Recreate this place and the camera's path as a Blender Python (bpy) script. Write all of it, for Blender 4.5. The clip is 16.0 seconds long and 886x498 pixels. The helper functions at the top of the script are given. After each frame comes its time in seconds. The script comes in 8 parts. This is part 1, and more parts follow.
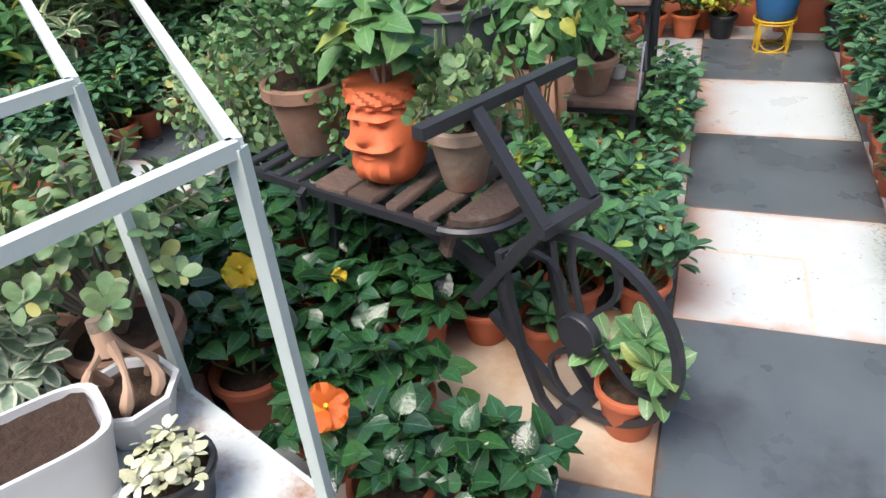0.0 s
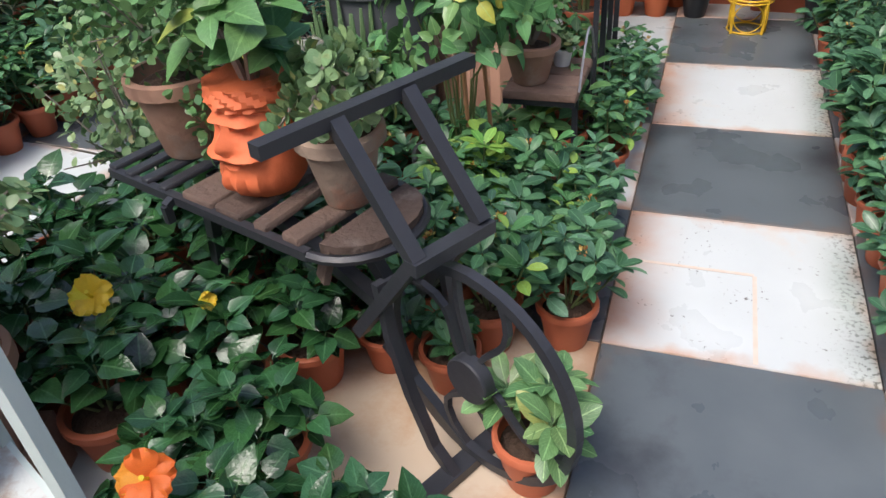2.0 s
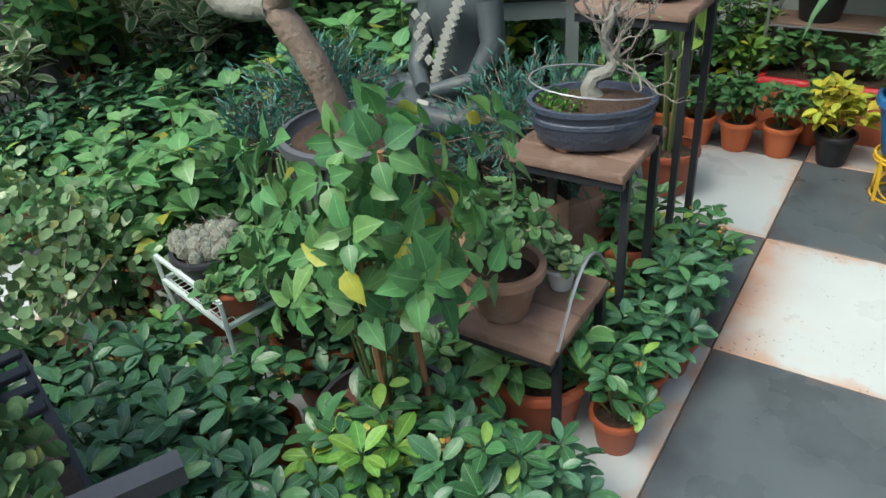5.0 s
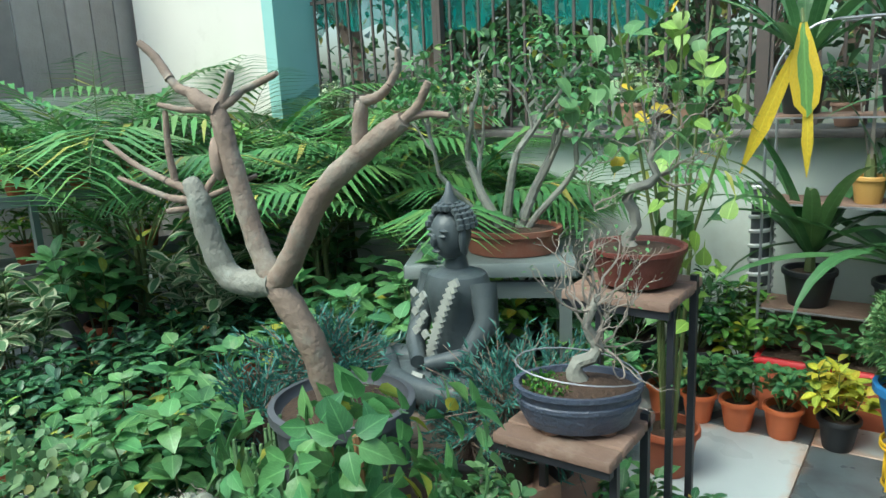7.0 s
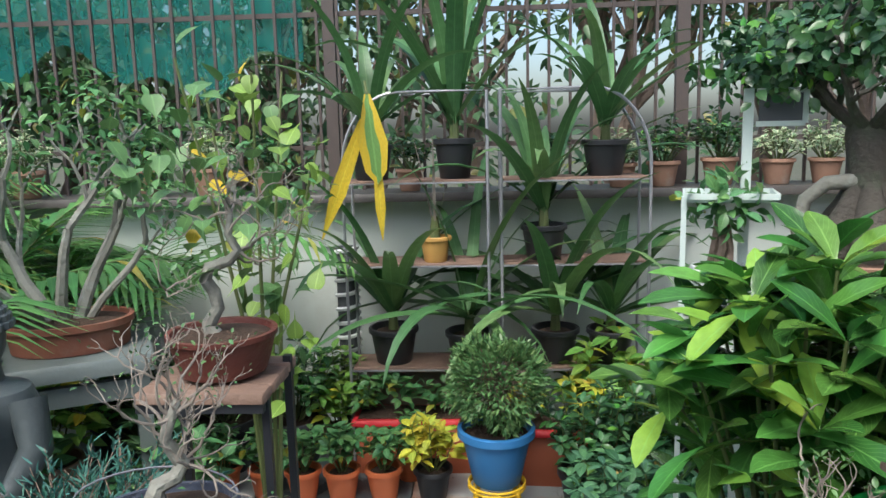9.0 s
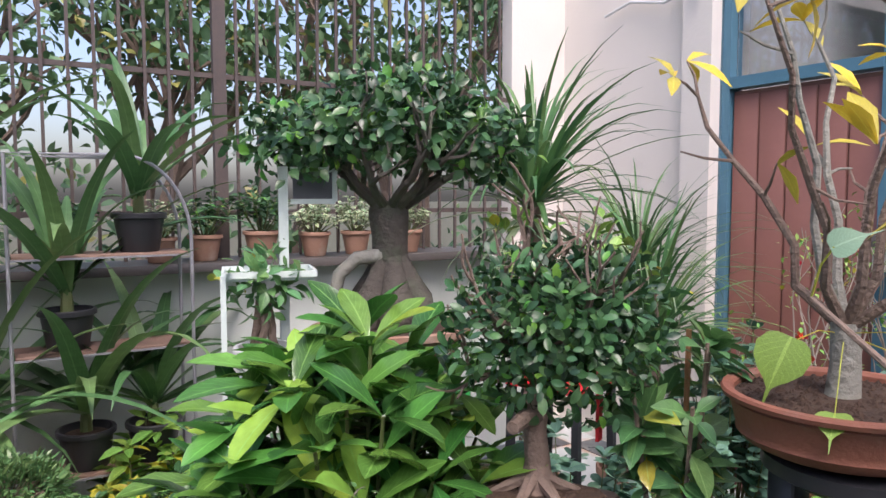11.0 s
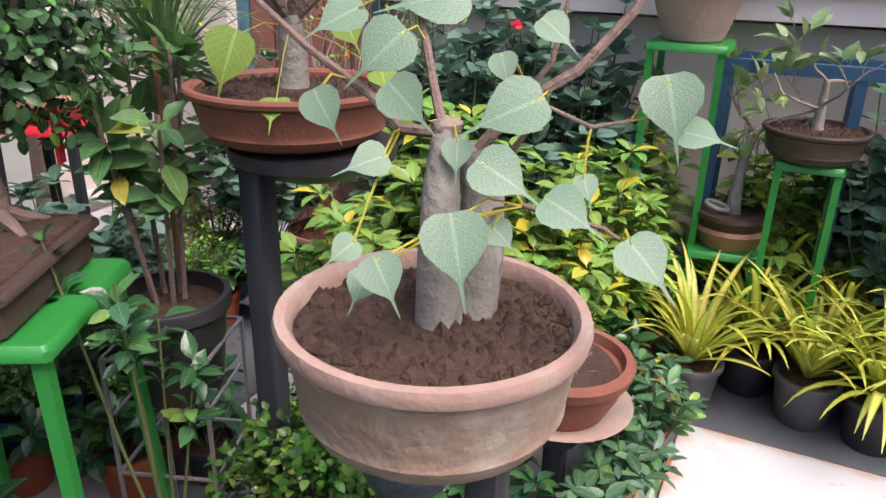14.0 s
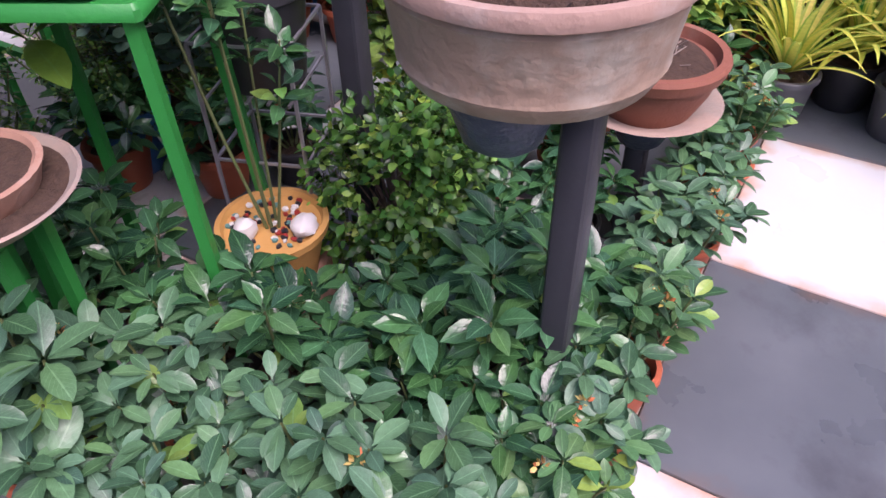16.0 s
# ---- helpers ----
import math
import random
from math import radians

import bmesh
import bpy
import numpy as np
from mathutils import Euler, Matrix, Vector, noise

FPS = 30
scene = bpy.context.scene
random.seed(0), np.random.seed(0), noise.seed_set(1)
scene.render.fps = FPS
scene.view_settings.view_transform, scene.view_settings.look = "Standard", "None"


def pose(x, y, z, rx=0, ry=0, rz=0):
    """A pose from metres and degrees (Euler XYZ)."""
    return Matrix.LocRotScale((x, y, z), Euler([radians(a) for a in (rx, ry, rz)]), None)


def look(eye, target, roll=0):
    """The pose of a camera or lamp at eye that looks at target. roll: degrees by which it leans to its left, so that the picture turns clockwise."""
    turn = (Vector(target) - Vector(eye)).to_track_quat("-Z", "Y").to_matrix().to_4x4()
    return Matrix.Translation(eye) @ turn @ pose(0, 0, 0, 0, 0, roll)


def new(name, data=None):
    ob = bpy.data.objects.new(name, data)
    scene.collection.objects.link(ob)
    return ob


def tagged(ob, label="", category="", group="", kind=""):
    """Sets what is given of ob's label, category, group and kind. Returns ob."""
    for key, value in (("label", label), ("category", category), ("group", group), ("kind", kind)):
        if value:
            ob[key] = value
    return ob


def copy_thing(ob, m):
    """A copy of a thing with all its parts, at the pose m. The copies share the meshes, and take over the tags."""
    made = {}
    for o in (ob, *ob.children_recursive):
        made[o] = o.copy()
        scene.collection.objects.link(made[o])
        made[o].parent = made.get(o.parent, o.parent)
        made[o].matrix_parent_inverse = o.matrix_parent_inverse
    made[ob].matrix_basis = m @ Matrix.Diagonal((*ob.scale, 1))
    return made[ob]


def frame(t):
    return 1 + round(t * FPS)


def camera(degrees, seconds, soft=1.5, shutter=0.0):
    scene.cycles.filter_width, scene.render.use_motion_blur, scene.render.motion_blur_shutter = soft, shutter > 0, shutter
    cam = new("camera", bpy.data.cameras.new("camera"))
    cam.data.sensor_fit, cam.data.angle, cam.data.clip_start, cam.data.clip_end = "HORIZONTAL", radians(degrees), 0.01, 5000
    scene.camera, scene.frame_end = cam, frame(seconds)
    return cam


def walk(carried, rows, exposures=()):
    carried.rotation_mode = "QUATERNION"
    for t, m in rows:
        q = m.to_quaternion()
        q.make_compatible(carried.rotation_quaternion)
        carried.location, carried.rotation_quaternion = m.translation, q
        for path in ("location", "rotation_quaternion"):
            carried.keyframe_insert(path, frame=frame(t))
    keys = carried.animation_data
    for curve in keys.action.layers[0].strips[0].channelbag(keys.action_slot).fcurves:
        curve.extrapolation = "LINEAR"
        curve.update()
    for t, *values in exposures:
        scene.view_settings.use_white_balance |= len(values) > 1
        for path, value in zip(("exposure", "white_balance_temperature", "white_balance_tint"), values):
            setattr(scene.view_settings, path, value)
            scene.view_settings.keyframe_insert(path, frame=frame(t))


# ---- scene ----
# camera: lens and walk
cam = camera(62.57, 16.0)
PATH = [
    (0.0, pose(0.000, -1.755, 1.354, 57.19, 4.66, 18.40)),
    (0.5, pose(0.034, -1.726, 1.341, 57.77, 4.80, 17.48)),
    (1.0, pose(0.070, -1.645, 1.336, 57.00, 4.49, 16.72)),
    (1.5, pose(0.108, -1.534, 1.330, 56.09, 4.42, 17.43)),
    (2.0, pose(0.144, -1.425, 1.305, 54.73, 3.95, 18.58)),
    (2.5, pose(0.118, -1.211, 1.286, 53.22, 4.04, 14.16)),
    (3.0, pose(0.190, -1.024, 1.278, 52.75, 5.60, 11.18)),
    (3.5, pose(0.309, -0.798, 1.299, 52.69, 0.84, 15.32)),
    (4.0, pose(0.310, -0.590, 1.304, 52.90, 1.63, 25.79)),
    (4.2, pose(0.269, -0.502, 1.328, 52.60, 2.19, 29.15)),
    (6.3, pose(0.377, -0.357, 1.434, 70.76, 3.44, 35.74)),
    (6.5, pose(0.377, -0.356, 1.442, 72.89, 3.46, 35.82)),
    (7.0, pose(0.364, -0.354, 1.461, 77.20, 2.78, 34.67)),
    (7.5, pose(0.331, -0.350, 1.469, 80.12, 1.71, 29.11)),
    (8.0, pose(0.297, -0.299, 1.464, 80.27, 1.32, 16.37)),
    (8.2, pose(0.292, -0.263, 1.457, 79.98, 1.32, 11.94)),
    (10.3, pose(0.355, -0.026, 1.476, 83.90, 0.83, -12.17)),
    (10.5, pose(0.357, -0.022, 1.474, 84.49, 0.64, -17.77)),
    (11.0, pose(0.373, -0.012, 1.478, 85.89, 0.02, -31.19)),
    (11.5, pose(0.389, -0.029, 1.480, 86.84, -0.95, -42.36)),
    (12.0, pose(0.406, -0.068, 1.481, 87.57, -1.29, -50.44)),
    (12.5, pose(0.441, -0.103, 1.469, 84.72, -1.29, -57.45)),
    (13.0, pose(0.469, -0.121, 1.439, 78.27, -1.16, -61.88)),
    (13.5, pose(0.481, -0.131, 1.412, 73.75, -1.10, -63.10)),
    (14.0, pose(0.493, -0.136, 1.377, 67.84, -1.30, -64.25)),
    (14.5, pose(0.484, -0.134, 1.341, 61.72, -1.33, -64.54)),
    (15.0, pose(0.458, -0.124, 1.304, 55.67, -1.03, -62.98)),
    (15.5, pose(0.445, -0.128, 1.278, 51.27, -0.31, -61.36)),
    (16.0, pose(0.435, -0.121, 1.262, 48.32, 0.93, -59.80)),
]
LOOK = [(0.0, 1.20, 6400, 12), (1.5, 1.26, 6400, 10), (2.5, 0.74, 6400, 18), (3.5, 0.74, 6400, 19), (4.0, 0.78, 6450, 14), (6.5, 1.28, 6000, -10), (7.0, 1.22, 5950, -10), (7.5, 0.92, 6050, -9), (8.0, 0.97, 6150, -4), (10.5, 1.16, 6300, 17),
        (11.5, 1.08, 6600, 24), (12.0, 0.90, 6700, 24), (12.5, 0.94, 6750, 23), (13.0, 1.20, 6750, 27), (13.5, 1.34, 6750, 26), (14.0, 1.22, 6750, 27), (14.5, 0.88, 6750, 29), (15.0, 1.22, 6600, 41), (16.0, 1.22, 6250, 42)]
walk(cam, PATH, LOOK)

# ---- light ----
world = bpy.data.worlds.new("world")
scene.world = world
world.use_nodes = True
wn = world.node_tree
sky = wn.nodes.new("ShaderNodeTexSky")
sky.sky_type = "NISHITA"
sky.sun_disc = False
sky.sun_elevation, sky.sun_rotation = radians(58), radians(200)
sky.air_density, sky.dust_density = 1.0, 4.0
wn.links.new(sky.outputs[0], wn.nodes["Background"].inputs[0])
wn.nodes["Background"].inputs[1].default_value = 0.13
sun = new("sun", bpy.data.lights.new("sun", "SUN"))
sun.data.energy, sun.data.angle, sun.data.color = 1.4, radians(35), (1.0, 0.97, 0.92)
sun.matrix_world = look((-1.0, -2.6, 5.0), (0, 0, 0))


# ---- materials ----
def mat(name, c1, c2=None, scale=9.0, rough=0.6, metal=0.0, bump=0.15, bscale=60.0, spec=0.4, island=0.0, obj=0.0, c3=None, stain=0.45, sscale=2.5, rough2=None):
    """Two-scale paint: grain from c1 to c2, and patches of c3 where the stain noise is high."""
    m = bpy.data.materials.new(name)
    m.use_nodes = True
    nt = m.node_tree
    b = nt.nodes["Principled BSDF"]
    L = nt.links.new
    tc = nt.nodes.new("ShaderNodeTexCoord")
    n1 = nt.nodes.new("ShaderNodeTexNoise")
    n1.inputs["Scale"].default_value, n1.inputs["Detail"].default_value = scale, 6
    L(tc.outputs["Object"], n1.inputs["Vector"])
    mx = nt.nodes.new("ShaderNodeMix")
    mx.data_type = "RGBA"
    c2 = c2 or tuple(v * 0.75 for v in c1)
    mx.inputs[6].default_value, mx.inputs[7].default_value = (*c1, 1), (*c2, 1)
    L(n1.outputs[0], mx.inputs[0])
    out = mx.outputs[2]
    if c3:
        n2 = nt.nodes.new("ShaderNodeTexNoise")
        n2.inputs["Scale"].default_value, n2.inputs["Detail"].default_value, n2.inputs["Roughness"].default_value = sscale, 8, 0.65
        L(tc.outputs["Object"], n2.inputs["Vector"])
        rp = nt.nodes.new("ShaderNodeMapRange")
        rp.inputs[1].default_value, rp.inputs[2].default_value = stain, stain + 0.22
        L(n2.outputs[0], rp.inputs[0])
        m2 = nt.nodes.new("ShaderNodeMix")
        m2.data_type = "RGBA"
        m2.inputs[7].default_value = (*c3, 1)
        L(rp.outputs[0], m2.inputs[0])
        L(out, m2.inputs[6])
        out = m2.outputs[2]
    if island or obj:
        hs = nt.nodes.new("ShaderNodeHueSaturation")
        src = nt.nodes.new("ShaderNodeNewGeometry").outputs["Random Per Island"] if island else nt.nodes.new("ShaderNodeObjectInfo").outputs["Random"]
        k = island or obj
        r = nt.nodes.new("ShaderNodeMapRange")
        r.inputs[3].default_value, r.inputs[4].default_value = 1 - k, 1 + k
        L(src, r.inputs[0])
        L(r.outputs[0], hs.inputs["Value"])
        L(out, hs.inputs["Color"])
        out = hs.outputs[0]
    L(out, b.inputs["Base Color"])
    b.inputs["Roughness"].default_value, b.inputs["Metallic"].default_value, b.inputs["Specular IOR Level"].default_value = rough, metal, spec
    if rough2 is not None:
        rr = nt.nodes.new("ShaderNodeMapRange")
        rr.inputs[1].default_value, rr.inputs[2].default_value = 0.3, 0.7
        rr.inputs[3].default_value, rr.inputs[4].default_value = rough, rough2
        L(n1.outputs[0], rr.inputs[0])
        L(rr.outputs[0], b.inputs["Roughness"])
    if bump:
        n3 = nt.nodes.new("ShaderNodeTexNoise")
        n3.inputs["Scale"].default_value, n3.inputs["Detail"].default_value = bscale, 5
        L(tc.outputs["Object"], n3.inputs["Vector"])
        bp = nt.nodes.new("ShaderNodeBump")
        bp.inputs["Strength"].default_value, bp.inputs["Distance"].default_value = bump, 0.01
        L(n3.outputs[0], bp.inputs["Height"])
        L(bp.outputs[0], b.inputs["Normal"])
    return m


def leaf_mat(name, dark, light, rough=0.38, old=None, rib=0.35, edge=None, trans=0.16, oldpart=0.06, stripes=None):
    """Leaf: colour by leaf from dark to light, a few old ones, a paler midrib, fine side veins."""
    m = bpy.data.materials.new(name)
    m.use_nodes = True
    nt = m.node_tree
    b = nt.nodes["Principled BSDF"]
    L = nt.links.new
    geo = nt.nodes.new("ShaderNodeNewGeometry")
    rp = nt.nodes.new("ShaderNodeValToRGB")
    e = rp.color_ramp.elements
    e[0].position, e[0].color = 0.0, (*dark, 1)
    e[1].position, e[1].color = 1.0 - oldpart - 0.02, (*light, 1)
    if old:
        x = e.new(1.0 - oldpart)
        x.color = (*old, 1)
    L(geo.outputs["Random Per Island"], rp.inputs[0])
    uv = nt.nodes.new("ShaderNodeUVMap")
    sep = nt.nodes.new("ShaderNodeSeparateXYZ")
    L(uv.outputs[0], sep.inputs[0])

    def mth(op, a, b2=None):
        n = nt.nodes.new("ShaderNodeMath")
        n.operation = op
        for k, v in enumerate((a, b2)):
            if v is None:
                continue
            if isinstance(v, (int, float)):
                n.inputs[k].default_value = v
            else:
                L(v, n.inputs[k])
        return n.outputs[0]

    off = mth("ABSOLUTE", mth("SUBTRACT", sep.outputs[1], 0.5))
    out = rp.outputs[0]

    def blend(fac, col, base):
        n = nt.nodes.new("ShaderNodeMix")
        n.data_type = "RGBA"
        n.inputs[7].default_value = (*col, 1)
        L(fac, n.inputs[0])
        L(base, n.inputs[6])
        return n.outputs[2]

    if edge:
        fac = mth("GREATER_THAN", off, 0.3)
        out = blend(fac, edge, out)
    if stripes:
        fac = mth("GREATER_THAN", off, 0.22)
        out = blend(mth("MULTIPLY", fac, 0.85), stripes, out)
    if rib:
        mid = mth("LESS_THAN", off, 0.035)
        vein = mth("GREATER_THAN", mth("SINE", mth("ADD", mth("MULTIPLY", sep.outputs[0], 60.0), mth("MULTIPLY", off, -40.0))), 0.93)
        fac = mth("MULTIPLY", mth("MAXIMUM", mid, mth("MULTIPLY", vein, 0.45)), rib)
        out = blend(fac, tuple(min(1, v * 1.8 + 0.04) for v in light), out)
    n1 = nt.nodes.new("ShaderNodeTexNoise")
    n1.inputs["Scale"].default_value = 35
    hs = nt.nodes.new("ShaderNodeHueSaturation")
    r = nt.nodes.new("ShaderNodeMapRange")
    r.inputs[3].default_value, r.inputs[4].default_value = 0.72, 1.28
    L(n1.outputs[0], r.inputs[0])
    L(r.outputs[0], hs.inputs["Value"])
    L(out, hs.inputs["Color"])
    wnz = nt.nodes.new("ShaderNodeTexWhiteNoise")
    wnz.noise_dimensions = "1D"
    L(geo.outputs["Random Per Island"], wnz.inputs["W"])
    hr = nt.nodes.new("ShaderNodeMapRange")
    hr.inputs[3].default_value, hr.inputs[4].default_value = 0.475, 0.525
    L(wnz.outputs[0], hr.inputs[0])
    L(hr.outputs[0], hs.inputs["Hue"])
    L(hs.outputs[0], b.inputs["Base Color"])
    b.inputs["Roughness"].default_value, b.inputs["Specular IOR Level"].default_value = rough, 0.5
    rv = nt.nodes.new("ShaderNodeMapRange")
    rv.inputs[3].default_value, rv.inputs[4].default_value = rough * 0.6, rough * 1.5
    L(wnz.outputs[0], rv.inputs[0])
    L(rv.outputs[0], b.inputs["Roughness"])
    bp = nt.nodes.new("ShaderNodeBump")
    bp.inputs["Strength"].default_value, bp.inputs["Distance"].default_value = 0.3, 0.004
    L(n1.outputs[0], bp.inputs["Height"])
    L(bp.outputs[0], b.inputs["Normal"])
    tr = nt.nodes.new("ShaderNodeBsdfTranslucent")
    L(hs.outputs[0], tr.inputs[0])
    ms = nt.nodes.new("ShaderNodeMixShader")
    ms.inputs[0].default_value = trans
    L(b.outputs[0], ms.inputs[1])
    L(tr.outputs[0], ms.inputs[2])
    L(ms.outputs[0], nt.nodes["Material Output"].inputs[0])
    return m


def glass_mat(name, tint=(0.9, 0.95, 0.95), mixg=0.3):
    m = bpy.data.materials.new(name)
    m.use_nodes = True
    nt = m.node_tree
    tr = nt.nodes.new("ShaderNodeBsdfTransparent")
    tr.inputs[0].default_value = (*tint, 1)
    gl = nt.nodes.new("ShaderNodeBsdfGlossy")
    gl.inputs["Roughness"].default_value = 0.03
    fr = nt.nodes.new("ShaderNodeFresnel")
    fr.inputs[0].default_value = 1.45
    ad = nt.nodes.new("ShaderNodeMath")
    ad.operation = "ADD"
    ad.inputs[1].default_value = mixg * 0.3
    nt.links.new(fr.outputs[0], ad.inputs[0])
    ms = nt.nodes.new("ShaderNodeMixShader")
    nt.links.new(ad.outputs[0], ms.inputs[0])
    nt.links.new(tr.outputs[0], ms.inputs[1])
    nt.links.new(gl.outputs[0], ms.inputs[2])
    nt.links.new(ms.outputs[0], nt.nodes["Material Output"].inputs[0])
    return m




def tile_mat(name, c1, c2, dust, patch, patch_at, rough, rough2, edge=0.292, patch_k=0.8):
    """A slab with cloudy grain, spilt-water stains and soil dust that creeps in from its joints."""
    m = mat(name, c1, c2, 4, rough, bump=0.06, bscale=25, c3=patch, stain=patch_at, sscale=2.6, rough2=rough2)
    nt = m.node_tree
    L = nt.links.new
    b = nt.nodes["Principled BSDF"]
    old = b.inputs["Base Color"].links[0].from_socket
    tc = nt.nodes.new("ShaderNodeTexCoord")
    sp = nt.nodes.new("ShaderNodeSeparateXYZ")
    L(tc.outputs["Object"], sp.inputs[0])

    def mth(op, a, c=None):
        n = nt.nodes.new("ShaderNodeMath")
        n.operation = op
        for k, v in enumerate((a, c)):
            if v is None:
                continue
            if isinstance(v, (int, float)):
                n.inputs[k].default_value = v
            else:
                L(v, n.inputs[k])
        return n.outputs[0]

    nz = nt.nodes.new("ShaderNodeTexNoise")
    nz.inputs["Scale"].default_value, nz.inputs["Detail"].default_value = 9, 7
    oi = nt.nodes.new("ShaderNodeObjectInfo")
    va = nt.nodes.new("ShaderNodeVectorMath")
    va.operation = "ADD"
    cb = nt.nodes.new("ShaderNodeCombineXYZ")
    L(mth("MULTIPLY", oi.outputs["Random"], 40.0), cb.inputs[0])
    L(tc.outputs["Object"], va.inputs[0])
    L(cb.outputs[0], va.inputs[1])
    L(va.outputs[0], nz.inputs["Vector"])
    for n in nt.nodes:
        if n.type == "TEX_NOISE" and n.inputs["Scale"].default_value in (4.0, 2.5999999046325684):
            L(va.outputs[0], n.inputs["Vector"])
    far = mth("MAXIMUM", mth("ABSOLUTE", sp.outputs[0]), mth("ABSOLUTE", sp.outputs[1]))
    lim = mth("ADD", far, mth("MULTIPLY", mth("SUBTRACT", nz.outputs[0], 0.5), 0.16))
    mr = nt.nodes.new("ShaderNodeMapRange")
    mr.inputs[1].default_value, mr.inputs[2].default_value, mr.inputs[4].default_value = edge, 0.345, patch_k
    L(lim, mr.inputs[0])
    mx = nt.nodes.new("ShaderNodeMix")
    mx.data_type = "RGBA"
    mx.inputs[7].default_value = (*dust, 1)
    L(mr.outputs[0], mx.inputs[0])
    L(old, mx.inputs[6])
    L(mx.outputs[2], b.inputs["Base Color"])
    return m


WHITE_TILE = tile_mat("white_stone_tile", (0.56, 0.60, 0.60), (0.47, 0.51, 0.51), (0.46, 0.24, 0.13), (0.57, 0.47, 0.38), 0.60, 0.22, 0.5, 0.285)


def aisle_tile(base):
    """The white slab of the walk: rust bleeding in from one bed, black mould and specks towards the other."""
    m = base.copy()
    m.name = "white_aisle_tile"
    nt = m.node_tree
    L = nt.links.new
    b = nt.nodes["Principled BSDF"]
    col = b.inputs["Base Color"].links[0].from_socket
    geo = nt.nodes.new("ShaderNodeNewGeometry")
    sp = nt.nodes.new("ShaderNodeSeparateXYZ")
    L(geo.outputs["Position"], sp.inputs[0])

    def noise_of(scale, detail, lo, hi):
        n = nt.nodes.new("ShaderNodeTexNoise")
        n.inputs["Scale"].default_value, n.inputs["Detail"].default_value = scale, detail
        L(geo.outputs["Position"], n.inputs["Vector"])
        r = nt.nodes.new("ShaderNodeMapRange")
        r.inputs[1].default_value, r.inputs[2].default_value = lo, hi
        L(n.outputs[0], r.inputs[0])
        return r.outputs[0]

    def across(x0, x1, k):
        r = nt.nodes.new("ShaderNodeMapRange")
        r.interpolation_type = "SMOOTHSTEP"
        r.inputs[1].default_value, r.inputs[2].default_value, r.inputs[4].default_value = x0, x1, k
        L(sp.outputs[0], r.inputs[0])
        return r.outputs[0]

    def times(a, c):
        n = nt.nodes.new("ShaderNodeMath")
        n.operation = "MULTIPLY"
        for k, v in enumerate((a, c)):
            if isinstance(v, float):
                n.inputs[k].default_value = v
            else:
                L(v, n.inputs[k])
        return n.outputs[0]

    for fac, tint in ((times(across(0.20, 0.0, 0.85), noise_of(6, 6, 0.25, 0.6)), (0.50, 0.27, 0.17)), (times(across(0.50, 0.64, 0.5), noise_of(4, 5, 0.3, 0.6)), (0.30, 0.40, 0.33)),
                      (times(across(0.545, 0.66, 0.85), noise_of(75, 8, 0.52, 0.62)), (0.03, 0.035, 0.02)), (times(noise_of(70, 3, 0.63, 0.70), noise_of(6, 3, 0.50, 0.60)), (0.07, 0.06, 0.05))):
        mx = nt.nodes.new("ShaderNodeMix")
        mx.data_type = "RGBA"
        mx.inputs[7].default_value = (*tint, 1)
        L(fac, mx.inputs[0])
        L(col, mx.inputs[6])
        col = mx.outputs[2]
    L(col, b.inputs["Base Color"])
    return m


AISLE_TILE = aisle_tile(WHITE_TILE)
STAINED_TILE = tile_mat("rust_stained_tile", (0.52, 0.40, 0.27), (0.60, 0.52, 0.42), (0.30, 0.15, 0.08), (0.42, 0.22, 0.10), 0.46, 0.4, 0.7, 0.24)
DARK_TILE = tile_mat("dark_slate_tile", (0.060, 0.075, 0.086), (0.135, 0.158, 0.170), (0.15, 0.10, 0.075), (0.045, 0.048, 0.055), 0.53, 0.18, 0.5, 0.30, 0.6)
RUST_LINE = mat("faint_rust_line", (0.56, 0.40, 0.29), (0.66, 0.62, 0.56), 30, 0.5, bump=0)
GROUT = mat("grout", (0.30, 0.20, 0.14), (0.2, 0.16, 0.13), 20, 0.9)
WALL = mat("cream_wall_paint", (0.74, 0.70, 0.65), (0.67, 0.63, 0.58), 3, 0.8, bump=0.1, c3=(0.55, 0.50, 0.46), stain=0.60, sscale=1.6)
WALL_LOW = mat("pale_tiled_wall", (0.62, 0.66, 0.62), (0.55, 0.60, 0.56), 3, 0.55, bump=0.06, c3=(0.48, 0.50, 0.45), stain=0.6)
TEAL_PAINT = mat("pale_teal_paint", (0.36, 0.60, 0.57), (0.30, 0.52, 0.50), 4, 0.7)
BLUE_PAINT = mat("blue_frame_paint", (0.09, 0.22, 0.30), (0.07, 0.17, 0.24), 12, 0.45)
STONE_LEDGE = mat("dark_stone_ledge", (0.06, 0.055, 0.05), (0.09, 0.08, 0.075), 12, 0.45)
IRON = mat("painted_grille_iron", (0.075, 0.065, 0.062), (0.11, 0.08, 0.07), 30, 0.6)
BLACK_STEEL = mat("black_painted_steel", (0.020, 0.022, 0.027), (0.036, 0.038, 0.046), 18, 0.42, bump=0.08, spec=0.5)
WHITE_STEEL = mat("white_painted_steel", (0.62, 0.70, 0.67), (0.52, 0.60, 0.57), 8, 0.4, c3=(0.36, 0.17, 0.08), stain=0.68, sscale=9)
GREEN_STEEL = mat("green_painted_steel", (0.014, 0.245, 0.043), (0.011, 0.187, 0.036), 10, 0.4, c3=(0.01, 0.13, 0.03), stain=0.62, sscale=7)
